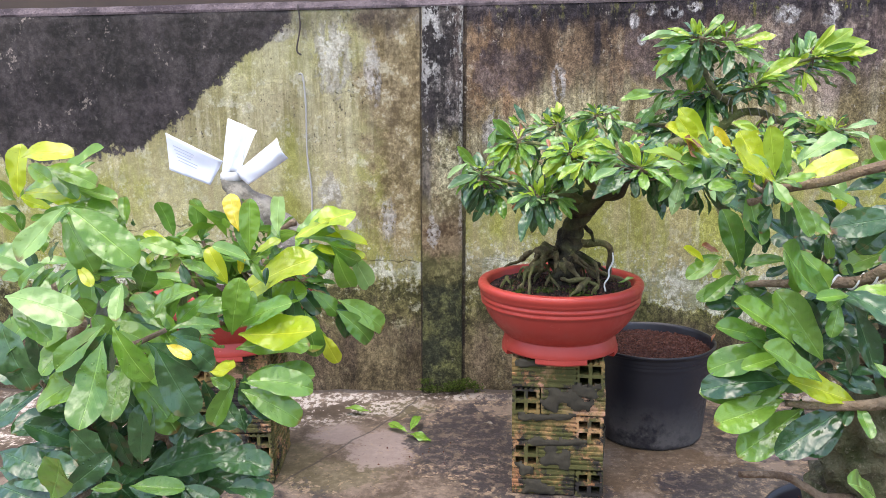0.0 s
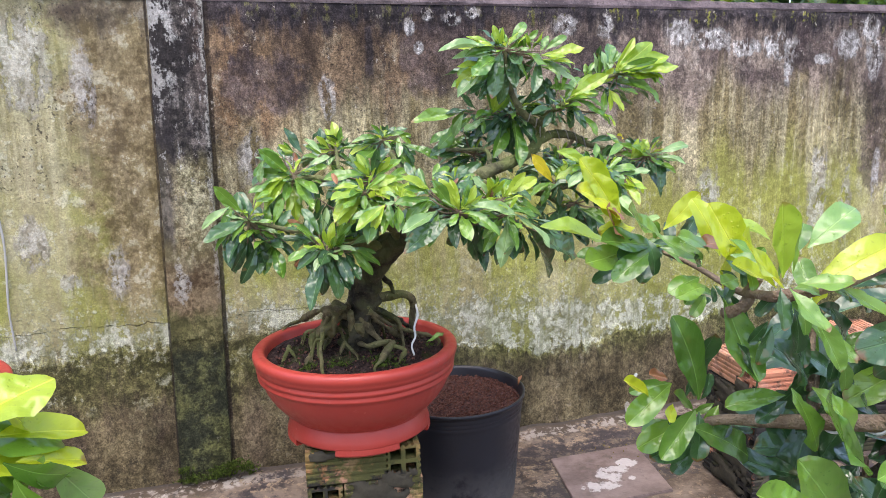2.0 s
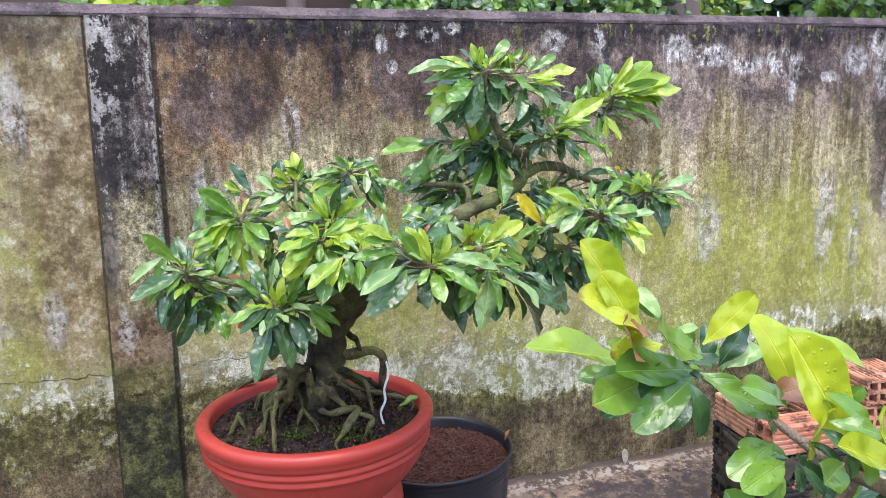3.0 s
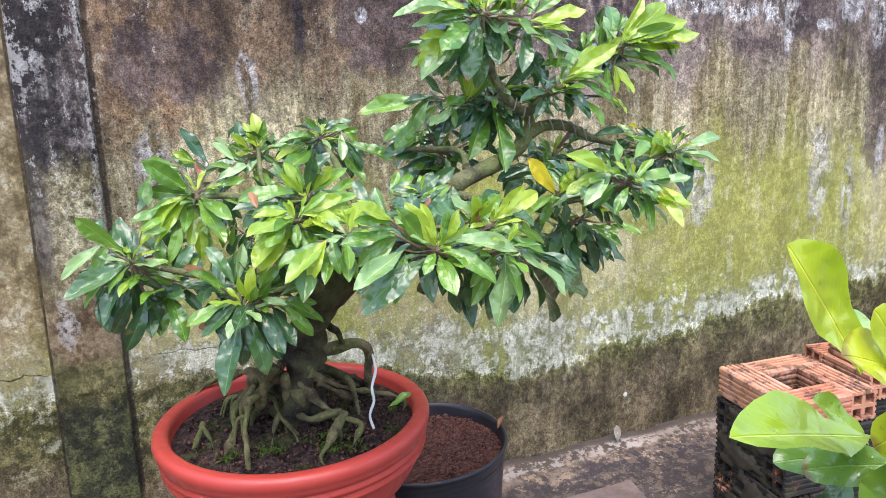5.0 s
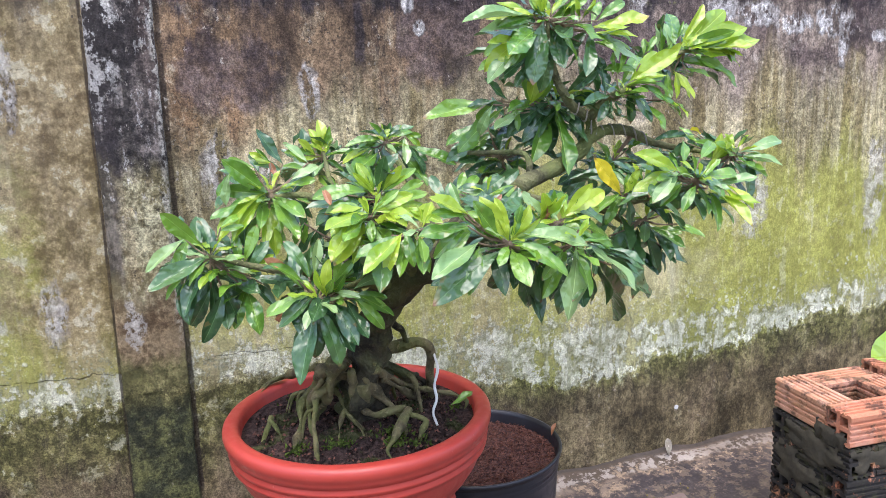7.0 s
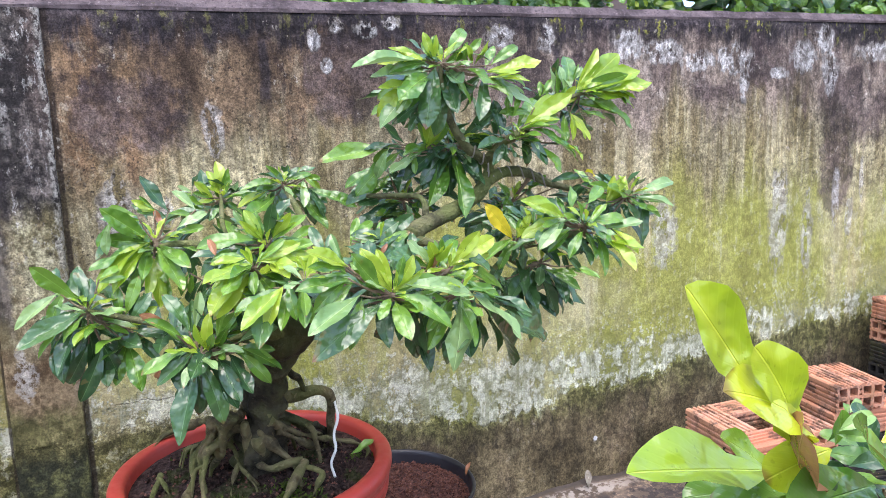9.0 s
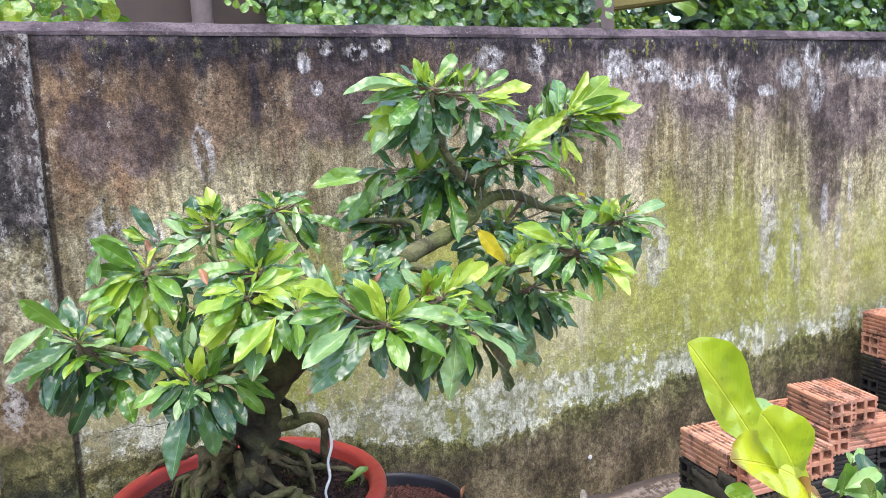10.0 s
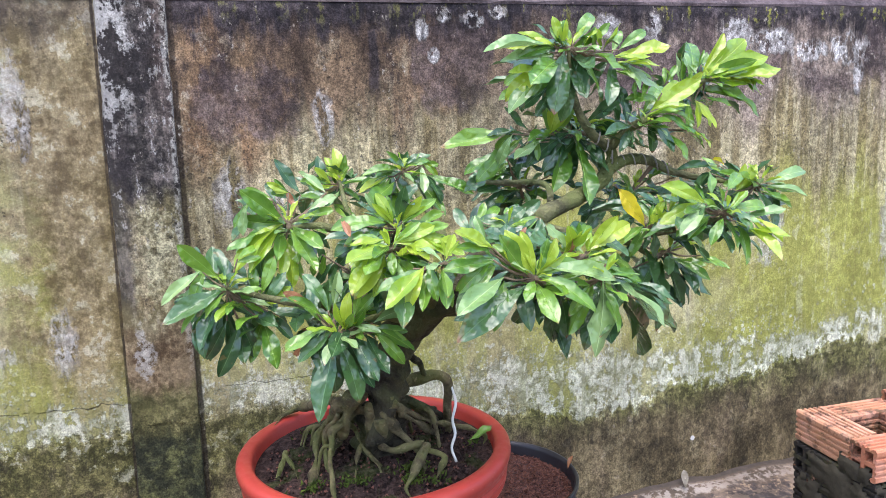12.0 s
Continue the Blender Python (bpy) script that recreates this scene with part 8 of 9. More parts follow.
blade(LEFT_BLADES, (-0.107, 0.992, 0.925), (-0.054, 1.028, 0.912), M_BIGLIME, 15)
blade(LEFT_BLADES, (-0.123, 0.974, 0.913), (-0.078, 0.998, 0.904), M_BIGLIME, 9)
blade(LEFT_BLADES, (-0.093, 0.986, 0.907), (-0.056, 1.018, 0.889), M_BIGLIME, 11)
blade(LEFT_BLADES, (-0.08, 0.986, 0.906), (-0.072, 1.018, 0.876), M_BIGFRESH, 12)
blade(LEFT_BLADES, (-0.074, 0.992, 0.901), (-0.052, 1.028, 0.842), M_BIGPALE, 15, (0.26, -1, 0.35))
blade(LEFT_BLADES, (-0.087, 0.956, 0.908), (-0.072, 0.968, 0.845), M_BIGFRESH, 10, (-0.05, -1, 0.35))
blade(LEFT_BLADES, (-0.121, 0.95, 0.857), (-0.084, 0.958, 0.825), M_BIGMID, 13)
blade(LEFT_BLADES, (-0.088, 0.962, 0.841), (-0.016, 0.978, 0.805), M_BIGMID, 10)
blade(LEFT_BLADES, (-0.089, 0.95, 0.83), (-0.034, 0.958, 0.787), M_BIGMID, 10)
blade(LEFT_BLADES, (-0.126, 0.926, 0.837), (-0.111, 0.918, 0.774), M_BIGMID, 13, (0.12, -1, 0.35))
blade(LEFT_BLADES, (-0.106, 0.938, 0.8), (-0.088, 0.938, 0.757), M_BIGLIME, 13, (-0.00, -1, 0.35))
blade(LEFT_BLADES, (-0.139, 0.92, 0.867), (-0.135, 0.908, 0.806), M_BIGOLD_SHADE, 8, (-0.14, -1, 0.35))
blade(LEFT_BLADES, (-0.148, 0.938, 0.891), (-0.109, 0.938, 0.892), M_BIGOLD_SHADE, 10)
blade(LEFT_BLADES, (-0.179, 0.92, 0.825), (-0.13, 0.908, 0.836), M_BIGOLD_SHADE, 8)
blade(LEFT_BLADES, (-0.155, 0.932, 0.859), (-0.169, 0.928, 0.817), M_BIGOLD_SHADE, 9, (0.09, -1, 0.35))
blade(LEFT_BLADES, (-0.133, 0.962, 0.868), (-0.106, 0.978, 0.871), M_BIGMID, 9)
blade(LEFT_BLADES, (-0.119, 0.974, 0.861), (-0.097, 0.998, 0.859), M_BIGMID, 15)
blade(LEFT_BLADES, (-0.141, 0.962, 0.898), (-0.117, 0.978, 0.918), M_BIGFRESH, 15)
blade(LEFT_BLADES, (-0.125, 0.974, 0.878), (-0.103, 0.998, 0.887), M_BIGMID, 9)
blade(LEFT_BLADES, (-0.211, 0.58, 0.919), (-0.251, 0.568, 0.885), M_BIGMID, 11)
blade(LEFT_BLADES, (-0.205, 0.562, 0.91), (-0.212, 0.538, 0.846), M_BIGMID, 12, (-0.05, -1, 0.35))
blade(LEFT_BLADES, (-0.201, 0.574, 0.919), (-0.175, 0.558, 0.874), M_BIGFRESH, 10, (-0.09, -1, 0.35))
blade(LEFT_BLADES, (-0.175, 0.592, 0.895), (-0.145, 0.588, 0.834), M_BIGOLD_SHADE, 8, (0.29, -1, 0.35))
blade(LEFT_BLADES, (-0.162, 0.586, 0.899), (-0.14, 0.578, 0.892), M_YELLOW, 8)
blade(LEFT_BLADES, (-0.167, 0.616, 0.895), (-0.134, 0.628, 0.866), M_BIGOLD_SHADE, 13)
blade(LEFT_BLADES, (-0.216, 0.604, 0.758), (-0.17, 0.608, 0.756), M_BIGMID, 15)
blade(LEFT_BLADES, (-0.265, 0.562, 0.769), (-0.23, 0.538, 0.824), M_BIGMID, 12, (0.17, -1, 0.35))
blade(LEFT_BLADES, (-0.25, 0.598, 0.758), (-0.223, 0.598, 0.761), M_BIGMID, 15)
blade(LEFT_BLADES, (-0.159, 0.74, 0.811), (-0.186, 0.728, 0.763), M_BIGMID, 15, (0.07, -1, 0.35))
blade(LEFT_BLADES, (-0.158, 0.752, 0.803), (-0.08, 0.748, 0.815), M_BIGMID, 14)
blade(LEFT_BLADES, (-0.156, 0.746, 0.796), (-0.088, 0.738, 0.771), M_BIGMID, 10)
blade(LEFT_BLADES, (-0.187, 0.74, 0.819), (-0.151, 0.728, 0.826), M_BIGLIME, 12)
# low leaves darkened to hold the shade beneath the shrub's canopy
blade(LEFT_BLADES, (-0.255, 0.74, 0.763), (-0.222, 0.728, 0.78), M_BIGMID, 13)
blade(LEFT_BLADES, (-0.235, 0.74, 0.775), (-0.197, 0.728, 0.767), M_BIGOLD_SHADE, 13)
blade(LEFT_BLADES, (-0.226, 0.74, 0.685), (-0.186, 0.728, 0.677), M_BIGOLD_SHADE, 10)
blade(LEFT_BLADES, (-0.178, 0.74, 0.683), (-0.128, 0.728, 0.694), M_BIGOLD_SHADE, 14)
blade(LEFT_BLADES, (-0.193, 0.74, 0.714), (-0.128, 0.728, 0.724), M_BIGOLD_SHADE, 9)
blade(LEFT_BLADES, (-0.279, 0.758, 0.689), (-0.179, 0.758, 0.74), M_BIGOLD_SHADE, 10)
blade(LEFT_BLADES, (-0.263, 0.722, 0.72), (-0.252, 0.698, 0.784), M_BIGOLD_SHADE, 10, (0.11, -1, 0.35))
blade(LEFT_BLADES, (-0.283, 0.716, 0.71), (-0.319, 0.688, 0.763), M_BIGOLD_SHADE, 13, (-0.13, -1, 0.35))
blade(LEFT_BLADES, (-0.321, 0.716, 0.743), (-0.362, 0.688, 0.781), M_BIGOLD_SHADE, 11)
blade(LEFT_BLADES, (-0.412, 0.71, 0.739), (-0.354, 0.678, 0.742), M_BIGOLD_SHADE, 13)
blade(LEFT_BLADES, (-0.333, 0.716, 0.775), (-0.373, 0.688, 0.79), M_BIGOLD_SHADE, 9)
blade(LEFT_BLADES, (-0.41, 0.704, 0.722), (-0.324, 0.668, 0.744), M_BIGOLD_SHADE, 9)
blade(LEFT_BLADES, (-0.404, 0.692, 0.709), (-0.343, 0.648, 0.723), M_BIGOLD_SHADE, 14)
blade(LEFT_BLADES, (-0.35, 0.728, 0.847), (-0.357, 0.708, 0.894), M_BIGOLD_SHADE, 10, (0.09, -1, 0.35))
blade(LEFT_BLADES, (-0.401, 0.722, 0.881), (-0.372, 0.698, 0.814), M_BIGOLD_SHADE, 13, (-0.10, -1, 0.35))
blade(LEFT_BLADES, (-0.206, 0.752, 0.794), (-0.228, 0.748, 0.735), M_BIGOLD_SHADE, 12, (-0.10, -1, 0.35))
blade(LEFT_BLADES, (-0.165, 0.77, 0.739), (-0.191, 0.778, 0.77), M_BIGOLD_SHADE, 8, (0.23, -1, 0.35))
blade(LEFT_BLADES, (-0.248, 0.758, 0.703), (-0.217, 0.758, 0.682), M_BIGOLD_SHADE, 9)
blade(LEFT_BLADES, (-0.296, 0.752, 0.793), (-0.265, 0.748, 0.755), M_BIGOLD_SHADE, 9, (0.18, -1, 0.35))

BROAD = (M_BIGLIME, M_BIGMID, M_BIGOLD_SHADE)
shrub_right = shrub((0.69, 1.04, 0.42), "broad-leaved shrub with lime young leaves in black pot",
      {"trunk": [(0.71, 1.05, 0.40, 0.100), (0.68, 1.02, 0.50, 0.082), (0.655, 1.0, 0.58, 0.066), (0.637, 0.965, 0.66, 0.046), (0.638, 0.93, 0.75, 0.032), (0.640, 0.89, 0.86, 0.022), (0.630, 0.86, 0.95, 0.016), (0.612, 0.85, 1.035, 0.012)],
       "upper": [(0.620, 0.848, 1.037, 0.011), (0.602, 0.85, 1.036, 0.0085), (0.582, 0.86, 1.026, 0.0075), (0.554, 0.88, 1.015, 0.0065), (0.518, 0.885, 1.003, 0.006), (0.464, 0.89, 0.994, 0.0052), (0.458, 0.915, 0.990, 0.0038), (0.466, 0.95, 0.985, 0.0030), (0.466, 1.01, 0.995, 0.0024), (0.455, 1.06, 1.003, 0.0020)],
       "cut_end": [(0.463, 0.92, 1.002, 0.0050), (0.464, 0.93, 0.99, 0.0058), (0.465, 0.932, 0.982, 0.0056), (0.456, 0.93, 0.975, 0.0052), (0.440, 0.93, 0.972, 0.0052)],
       "middle": [(0.636, 0.88, 0.885, 0.010), (0.60, 0.83, 0.912, 0.009), (0.574, 0.84, 0.907, 0.0085), (0.558, 0.87, 0.885, 0.0075), (0.532, 0.90, 0.877, 0.0065), (0.499, 0.94, 0.866, 0.0055), (0.475, 0.97, 0.859, 0.0045), (0.448, 0.985, 0.849, 0.0035)],
       "lower": [(0.638, 0.93, 0.74, 0.010), (0.60, 0.84, 0.757, 0.008), (0.561, 0.81, 0.756, 0.007), (0.509, 0.83, 0.744, 0.0055), (0.471, 0.85, 0.740, 0.004)]},
      {"mid": [(0.60, 0.99, 0.90), (0.58, 0.98, 0.95)],
       "low": [(0.56, 0.95, 0.80), (0.60, 0.93, 0.82), (0.58, 0.97, 0.86)]},
      {"mid": (0.080, 0.05, 0.25, "middle"), "low": (0.088, 0.0, 0.25, "lower")}, BROAD, 1.06, 31, (0.66, 1.0, 0.9), M_GNARLED, (6, 7), RIGHT_BLADES)

shrub_left = shrub((-0.48, 0.86, 3 * COURSE + 0.19), "dense broad-leaved shrub with pale lime leaves in red pot",
      {"trunk": [(-0.50, 0.86, 0.42, 0.040), (-0.47, 0.86, 0.54, 0.032), (-0.43, 0.86, 0.63, 0.027), (-0.39, 0.87, 0.72, 0.022), (-0.36, 0.85, 0.82, 0.014), (-0.35, 0.80, 0.93, 0.008)],
       "out": [(-0.39, 0.87, 0.72, 0.012), (-0.30, 0.91, 0.79, 0.009), (-0.20, 0.95, 0.84, 0.007), (-0.12, 0.98, 0.87, 0.004)],
       "near": [(-0.37, 0.855, 0.79, 0.011), (-0.34, 0.77, 0.84, 0.009), (-0.31, 0.70, 0.87, 0.007), (-0.27, 0.65, 0.90, 0.004)],
       "under": [(-0.40, 0.87, 0.66, 0.010), (-0.33, 0.82, 0.70, 0.008), (-0.26, 0.80, 0.72, 0.005)]},
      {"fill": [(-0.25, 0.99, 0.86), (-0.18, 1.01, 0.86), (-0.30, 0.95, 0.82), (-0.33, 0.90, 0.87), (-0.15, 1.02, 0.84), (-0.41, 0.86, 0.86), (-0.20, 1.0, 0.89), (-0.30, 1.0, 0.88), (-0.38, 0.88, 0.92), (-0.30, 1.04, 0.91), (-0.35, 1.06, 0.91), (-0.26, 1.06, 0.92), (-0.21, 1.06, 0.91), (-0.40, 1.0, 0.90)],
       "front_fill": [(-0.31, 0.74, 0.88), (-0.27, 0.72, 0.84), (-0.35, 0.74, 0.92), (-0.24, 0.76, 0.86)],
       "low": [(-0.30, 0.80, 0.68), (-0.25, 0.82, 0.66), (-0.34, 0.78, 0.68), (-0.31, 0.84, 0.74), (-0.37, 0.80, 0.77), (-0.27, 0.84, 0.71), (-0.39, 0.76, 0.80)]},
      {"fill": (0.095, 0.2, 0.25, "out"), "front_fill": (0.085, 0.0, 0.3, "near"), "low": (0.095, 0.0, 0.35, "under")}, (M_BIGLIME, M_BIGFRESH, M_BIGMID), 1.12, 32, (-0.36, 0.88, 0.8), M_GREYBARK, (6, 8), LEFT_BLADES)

for n, (dx, dy, g) in enumerate(((-0.10, -0.02, 0.030), (-0.06, -0.09, 0.026), (0.02, -0.11, 0.028), (-0.10, 0.06, 0.024), (0.09, -0.05, 0.026))):
    part("root", tube("root", local(shrub_right, [(0.665, 1.0, 0.54, g), (0.675 + dx * 0.6, 1.01 + dy * 0.6, 0.48, g * 0.95), (0.69 + dx, 1.03 + dy, 0.435, g * 0.7), (0.70 + dx * 1.3, 1.04 + dy * 1.3, 0.40, g * 0.5)]), M_GNARLED, 26, 10, 0.45, n + 60), shrub_right)

# bare twig and bonsai wire on the right shrub
twig = part("twig", tube("twig", local(shrub_right, [(0.63, 0.97, 0.55, 0.008), (0.566, 0.93, 0.573, 0.006), (0.537, 0.93, 0.589, 0.0055), (0.507, 0.93, 0.604, 0.005), (0.451, 0.93, 0.606, 0.0042)]), M_TWIG, 20, 7, 0.2, 9), shrub_right, "pale bare twig")


def coil(name, pts, r, turns, thick, mat):
    c = glide([(*p, thick) for p in pts], 120)
    out = []
    for i, q in enumerate(c):
        a = 2 * math.pi * turns * i / len(c)
        out.append((q[0] + r * math.cos(a) * 0.3, q[1] + r * math.cos(a) * 0.9, q[2] + r * math.sin(a), thick))
    return tube(name, out, mat, 160, 6, 0.0, 1)


part("wire", coil("wire", [q[:3] for q in local(shrub_right, [(0.60, 0.83, 0.912), (0.574, 0.84, 0.907), (0.558, 0.87, 0.885), (0.525, 0.907, 0.875)])], 0.0085, 5, 0.0014, M_WIRE), shrub_right, "white training wire")
part("wire", coil("wire", [q[:3] for q in local(bonsai, [(0.79, 2.055, 1.068), (0.825, 2.06, 1.077), (0.871, 2.06, 1.072), (0.91, 2.05, 1.052)])], 0.0105, 6, 0.0015, M_TRAIN), bonsai, "dull grey training wire")
part("wire", coil("wire", [q[:3] for q in local(bonsai, [(0.788, 2.055, 1.075), (0.782, 2.05, 1.098), (0.745, 2.04, 1.125)])], 0.0130, 4, 0.0015, M_TRAIN), bonsai, "dull grey training wire")

# ---- cut-back trunk with sheets tied to it ----
stub = thing("cut_back_tree", (-0.63, 2.10, STACK_TOP + 0.2), "bare grey cut-back trunk with white sheets tied on", "tree stump")
part("trunk", tube("trunk", local(stub, [(-0.63, 2.10, 0.58, 0.060), (-0.57, 2.09, 0.64, 0.048), (-0.49, 2.07, 0.68, 0.044), (-0.43, 2.055, 0.725, 0.043), (-0.45, 2.05, 0.77, 0.042), (-0.52, 2.05, 0.825, 0.040), (-0.575, 2.05, 0.87, 0.036), (-0.596, 2.05, 0.925, 0.027)]), M_GREYBARK, 60, 18, 0.34, 12), stub)
part("twig", tube("twig", local(stub, [(-0.455, 2.02, 0.775, 0.012), (-0.43, 2.0, 0.79, 0.009), (-0.405, 1.99, 0.797, 0.010)]), M_TWIG, 12, 8, 0.3, 3), stub, "short brown twig stub")


def sheet(corners, bow, seed, fold=0.0):
    """A creased sheet between four corners (two at its foot, two at its far end), with two faces a paper's thickness apart."""
    a, b, c, d = [Vector(q) for q in corners]
    nrm = (b - a).cross(d - a).normalized()
    verts, faces = [], []
    n, m = 14, 10
    for layer in (0, 1):
        for i in range(n + 1):
            for k in range(m + 1):
                u, v = i / n, k / m
                p = a.lerp(d, u).lerp(b.lerp(c, u), v)
                out = bow * (1 - (2 * v - 1) ** 2) + fold * max(0.0, 0.25 - v) * 4 * u + 0.004 * noise.noise(Vector((u * 4, v * 3, seed))) + 0.006 * u ** 6
                verts.append(tuple(p - nrm * (out + layer * 0.0010)))
    o = (n + 1) * (m + 1)
    for i in range(n):
        for k in range(m):
            q = i * (m + 1) + k
            faces.append((q, q + 1, q + m + 2, q + m + 1))
            faces.append((o + q, o + q + m + 1, o + q + m + 2, o + q + 1))
    rim = [k for k in range(m + 1)] + [i * (m + 1) + m for i in range(1, n + 1)] + [n * (m + 1) + k for k in range(m - 1, -1, -1)] + [i * (m + 1) for i in range(n - 1, 0, -1)]
    for q, w in zip(rim, rim[1:] + rim[:1]):
        faces.append((q, o + q, o + w, w))
    return mesh_of("sheet", verts, faces, M_PAPER)


SHEETS = (
    (((-0.650, 2.03, 0.900), (-0.612, 2.04, 0.966), (-0.754, 2.0, 1.048), (-0.751, 2.0, 0.946)), 0.006, 1.0, 0.0),
    (((-0.620, 2.04, 0.922), (-0.560, 2.04, 0.931), (-0.549, 2.068, 1.062), (-0.606, 2.07, 1.087)), 0.012, 4.1, 0.010),
    (((-0.598, 2.035, 0.935), (-0.564, 2.035, 0.940), (-0.515, 2.05, 1.050), (-0.556, 2.06, 1.064)), 0.014, 7.2, 0.0),
    (((-0.538, 2.02, 0.901), (-0.574, 2.03, 0.936), (-0.445, 2.01, 1.029), (-0.420, 2.0, 0.974)), 0.006, 9.3, -0.012),
)
for corners, bow, seed, fold in SHEETS:
    part("sheet", sheet(local(stub, corners), bow, seed, fold), stub, "creased white plastic-coated sheet")
part("tie", lathe("tie", [(0.027, -0.012), (0.031, -0.008), (0.031, 0.008), (0.027, 0.012)], M_WIRE, 20), stub, "pale tie band").matrix_basis = pose(*local(stub, [(-0.594, 2.05, 0.922)])[0])
for n in range(5):
    q = local(stub, [(-0.705 + 0.003 * n, 2.0005, 0.998 - 0.010 * n)])[0]
    ink = part("writing", box(-0.032, 0.028 - 0.008 * (n % 3), -0.0006, 0.0006, -0.0011, 0.0011), stub, mat=M_INK)
    ink.matrix_basis = pose(*q, 0, 28, 14)

# ---- string on the wall ----
string = part("string", tube("string", [(-0.535, 2.70, 1.475, 0.003), (-0.53, 2.70, 1.40, 0.003), (-0.545, 2.695, 1.32, 0.003), (-0.53, 2.695, 1.30, 0.003)], M_DARKWIRE, 30, 6, 0.1, 1))
tagged(string, "thin grey wire fixed to the wall top", "wire")
string = part("string", tube("string", [(-0.545, 2.705, 1.235, 0.0034), (-0.53, 2.70, 1.225, 0.0036), (-0.525, 2.705, 1.12, 0.0033), (-0.53, 2.71, 0.95, 0.0031), (-0.52, 2.71, 0.8, 0.003), (-0.53, 2.71, 0.62, 0.0028), (-0.525, 2.71, 0.50, 0.0026)], M_STRING, 60, 6, 0.3, 2))
tagged(string, "white cord hanging down the wall", "cord")

# ---- litter on the floor ----


def litter(at, along, size, kind, mat, label):
    ob = tagged(part("fallen_leaf", leaf_mesh(kind, mat, 1.1)), label, "leaf", "fallen leaves")
    ob.matrix_world = leaf_pose(at, along, (0, -0.1, 1), size)


litter((-0.15, 2.36, 0.012), (-0.75, 0.6, 0.25), 0.095, 0, M_MID, "green fallen leaf in a small heap on concrete")
litter((-0.14, 2.37, 0.014), (0.2, 0.6, 0.35), 0.09, 1, M_MID, "green fallen leaf lying on concrete")
litter((-0.15, 2.35, 0.012), (0.8, -0.4, 0.12), 0.095, 5, M_MID, "green fallen leaf in a small heap on concrete")
litter((-0.30, 2.53, 0.015), (-0.9, 0.1, 0.12), 0.10, 3, M_MID, "green fallen leaf lying on concrete")
litter((0.11, 2.44, 0.012), (0.6, -0.3, 0.15), 0.04, 7, M_GREYBARK, "dry grey fallen leaf")
litter((1.41, 2.665, 0.03), (0.15, 0.2, 0.95), 0.06, 6, M_GREYBARK, "dry curled grey leaf leaning by the wall")
litter((0.872, 2.40, 0.318), (0.3, 0.0, 0.9), 0.035, 7, M_DEAD, "withered leaf on the black pot's rim")
litter((0.49, 2.03, 0.612), (0.9, 0.25, 0.12), 0.05, 4, M_MID, "half-dry leaf lying on the pot's soil")

chip = part("paint_chip", box(-0.006, 0.006, -0.004, 0.004, -0.007, 0.007, 0.0025), mat=M_WIRE)
chip.matrix_world = pose(1.473, WALL_Y - 0.004, 0.163, 0, 25, 0)
tagged(chip, "small white lump stuck to the wall's foot", "lump")

# ---- moss at the foot of the pilaster ----


def clumps(name, spots, mat, label, category, seed):
    r = random.Random(seed)
    verts, faces = [], []
    for x, y, z, s in spots:
        for q in range(26):
            c = Vector((x + r.gauss(0, s), y + r.gauss(0, s * 0.5), z + abs(r.gauss(0, s * 0.5))))
            a = Vector((r.uniform(-1, 1), r.uniform(-1, 1), r.uniform(0.1, 1))).normalized() * r.uniform(0.004, 0.010)
            b = a.orthogonal().normalized() * r.uniform(0.002, 0.004)
            d = a.cross(b).normalized() * 0.002
            o = len(verts)
            verts += [tuple(c - b), tuple(c + b), tuple(c + a * 1.2), tuple(c + d + a * 0.4)]
            faces += [(o, o + 1, o + 2), (o, o + 3, o + 2), (o + 1, o + 3, o + 2)]
    return tagged(part(name, mesh_of(name, verts, faces, mat, smooth_shade=False)), label, category, kind="stuff")


r_moss = random.Random(9)
clumps("moss", [(r_moss.uniform(-0.13, 0.09), 2.685 + r_moss.uniform(-0.01, 0.01), r_moss.uniform(0.03, 0.08), 0.012) for _ in range(34)], M_MOSS, "green moss clumps at the foot of the pier", "moss", 1)
clumps("moss", [(0.209, 1.991, 0.592, 0.012), (0.222, 2.0, 0.592, 0.010), (0.272, 1.985, 0.594, 0.012), (0.286, 1.975, 0.594, 0.010), (0.363, 1.99, 0.597, 0.014), (0.38, 1.965, 0.595, 0.014), (0.40, 1.94, 0.592, 0.012), (0.36, 1.95, 0.594, 0.010), (0.239, 2.21, 0.592, 0.012), (0.51, 2.05, 0.588, 0.010)], M_MOSS, "green moss on the pot's soil", "moss", 2)

# ---- beyond the wall ----
far_wall = part("far_wall", box(-6, 1.55, 7.0, 7.2, 0, 3.4, 0.01), mat=M_GREYWALL)
tagged(far_wall, "dark stained far wall behind the yard", "wall", kind="structure")
post = part("post", tube("post", [(0.95, 6.8, 0.0, 0.09), (0.95, 6.8, 1.6, 0.085), (0.96, 6.8, 3.4, 0.08)], M_POST, 20, 10, 0.2, 4))
tagged(post, "weathered grey wooden post", "post")
pier = part("far_pier", box(4.35, 4.75, 6.8, 7.2, 0, 3.6, 0.02), mat=M_POST)
tagged(pier, "grey concrete pier with moss", "pier", kind="structure")
beam_bm = box(4.75, 6.4, 6.85, 7.1, 2.34, 2.9, 0.02)
for v in beam_bm.verts:
    if v.co.z < 2.6:
        v.co.z += (v.co.x - 4.75) * 0.13
beam = part("far_beam", beam_bm, mat=M_CONCRETE)
tagged(beam, "mossy broken concrete beam beyond the wall", "beam", kind="structure")


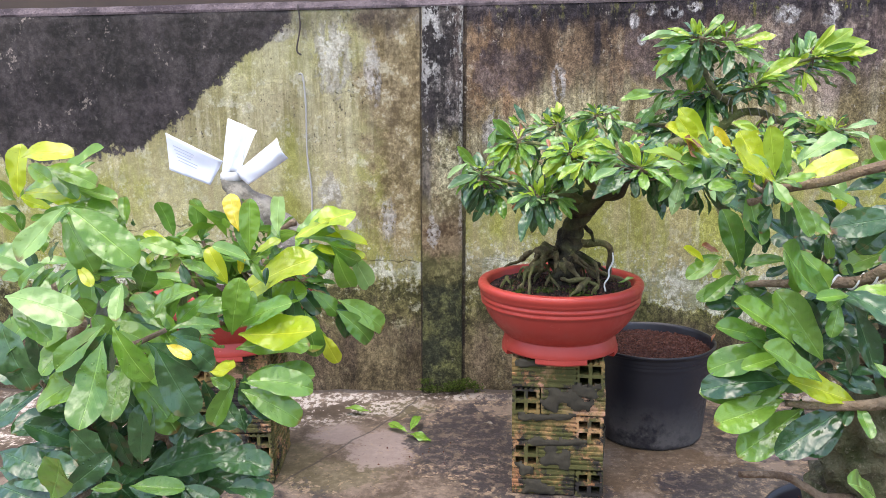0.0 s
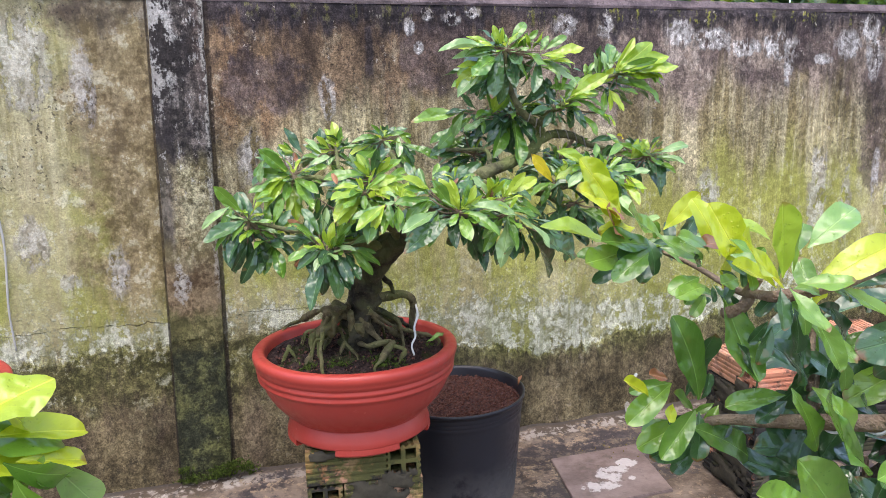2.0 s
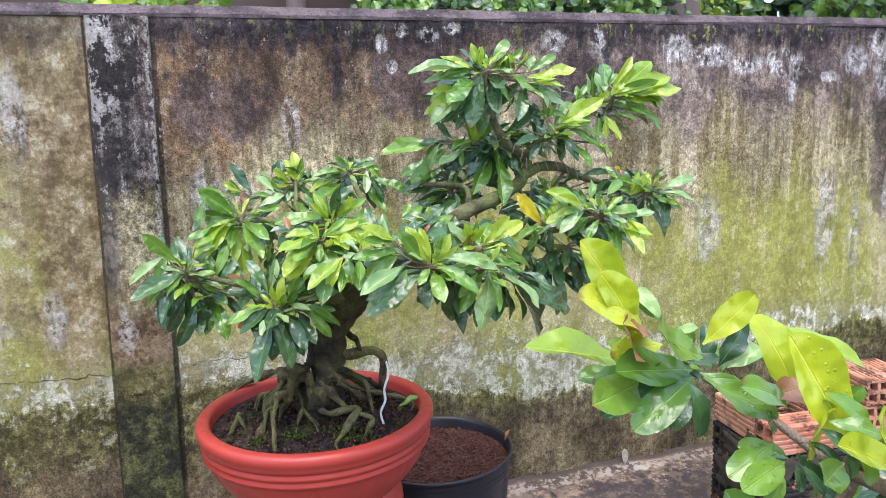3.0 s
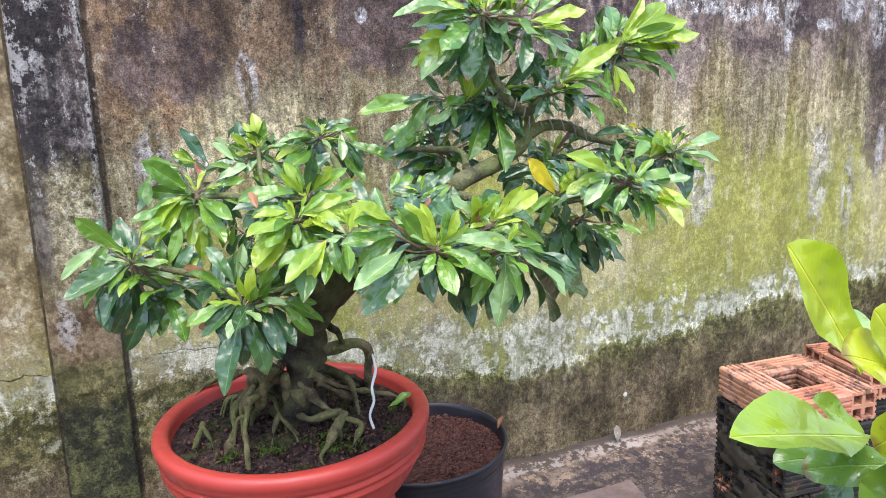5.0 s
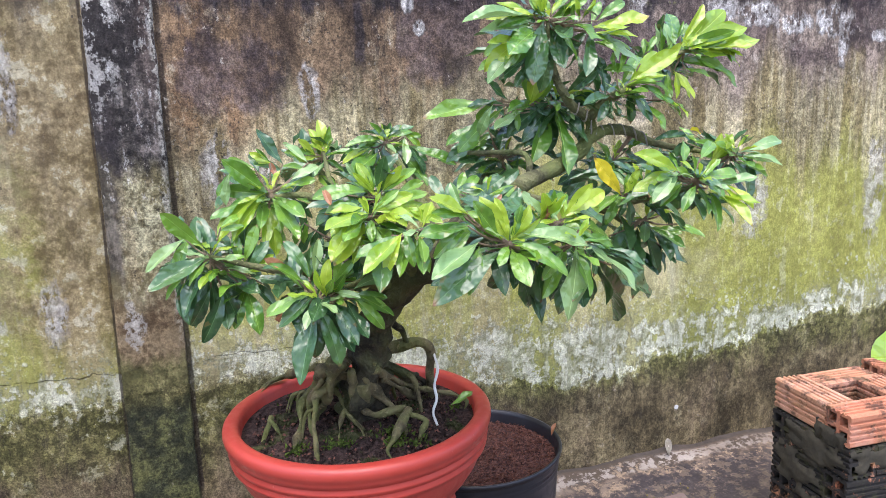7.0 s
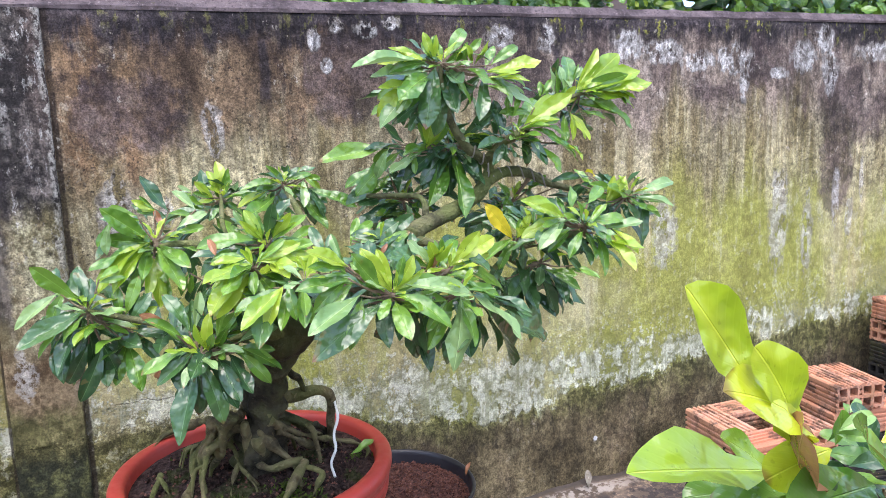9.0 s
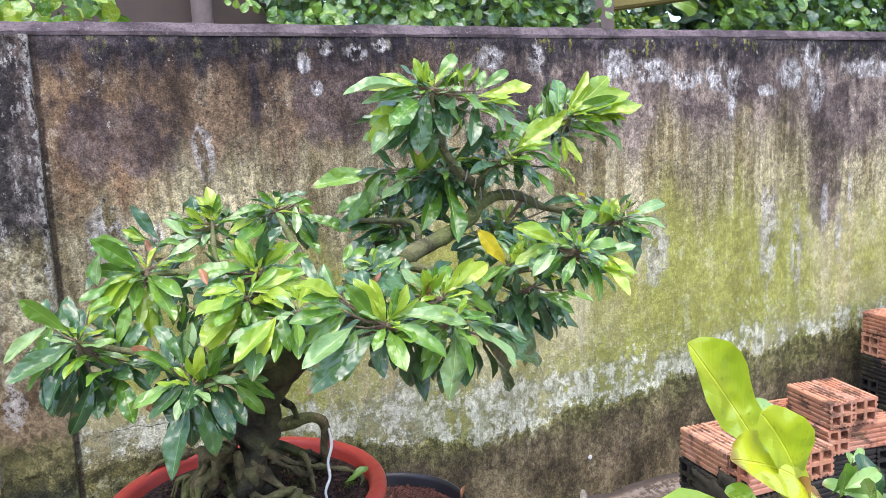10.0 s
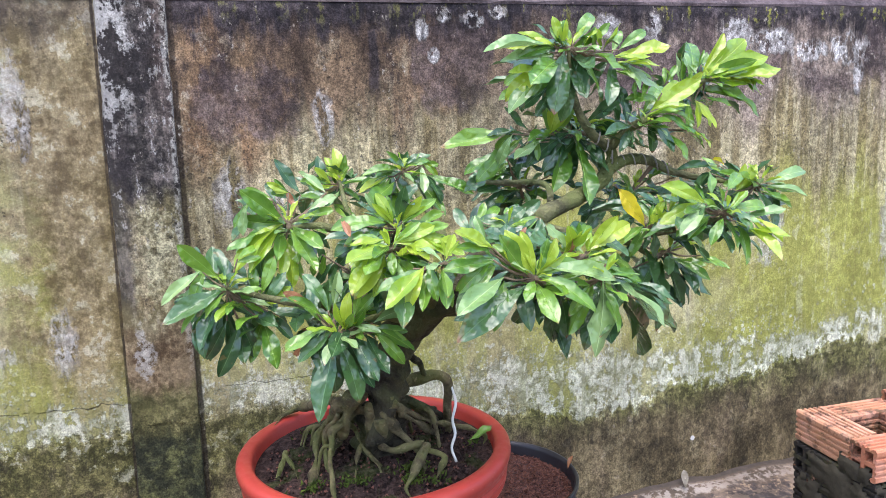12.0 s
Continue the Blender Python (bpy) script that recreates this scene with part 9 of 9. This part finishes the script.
def hedge(name, x0, x1, y0, y1, z0, z1, count, size, mats, label, seed, bulge=0.3):
    r = random.Random(seed)
    verts, faces, uvs, mi = [], [], [], []
    for _ in range(count):
        x, z = r.uniform(x0, x1), r.uniform(z0, z1)
        lump = noise.noise(Vector((x * 1.7, 0, z * 1.7 + seed)))
        y = r.uniform(y0, y1) - bulge * lump
        d = Vector((r.uniform(-1, 1), r.uniform(-0.6, 0.1), r.uniform(-1, 0.3)))
        n = Vector((r.uniform(-0.5, 0.5), -0.8, r.uniform(0.1, 0.9)))
        s = size * r.uniform(0.7, 1.3)
        v, f, uv = SHAPES[r.randrange(len(SHAPES))]
        w = np.array(leaf_pose((x, y, z), d, n, s))
        o = len(verts)
        verts.extend(((v * np.array((2.0, 1, 1))) @ w[:3, :3].T + w[:3, 3]).tolist())
        faces.extend(tuple(i + o for i in q) for q in f)
        uvs.extend(uv)
        mi.extend([0 if lump > 0.12 and r.random() < 0.5 else (1 if r.random() < 0.6 else 2)] * len(f))
    me = mesh_of(name, verts, faces, None, uvs)
    for m in mats:
        me.materials.append(m)
    me.polygons.foreach_set("material_index", mi)
    return tagged(part(name, me), label, "hedge", kind="stuff")


hedge("far_trees", -5, 18, 8.6, 9.4, 1.2, 5.5, 6500, 0.36, (M_MID, M_OLD, M_OLD), "dark far trees beyond the yard", 7, 0.5)
hedge("creeper", 1.45, 4.4, 6.4, 7.0, 1.75, 3.3, 3600, 0.10, (M_MID, M_MID, M_OLD), "dense green creeper hanging beyond the wall", 1)
hedge("creeper", 6.1, 12.5, 6.6, 7.3, 1.75, 3.9, 5600, 0.14, (M_MID, M_MID, M_OLD), "broad-leaved green vine hedge beyond the wall", 2)
hedge("creeper", 4.7, 6.3, 7.6, 8.2, 1.75, 3.0, 700, 0.11, (M_YOUNG, M_MID, M_OLD), "green creeper behind the concrete beam", 3)
hedge("bush", -0.55, 0.30, 5.0, 5.6, 1.5, 2.35, 520, 0.10, (M_YOUNG, M_YOUNG, M_MID), "lime-green bush beyond the wall", 4)
hedge("bush", 1.05, 1.3, 6.2, 6.4, 2.2, 2.5, 36, 0.07, (M_YOUNG, M_MID, M_MID), "small leafy sprig beyond the wall", 5, 0.05)
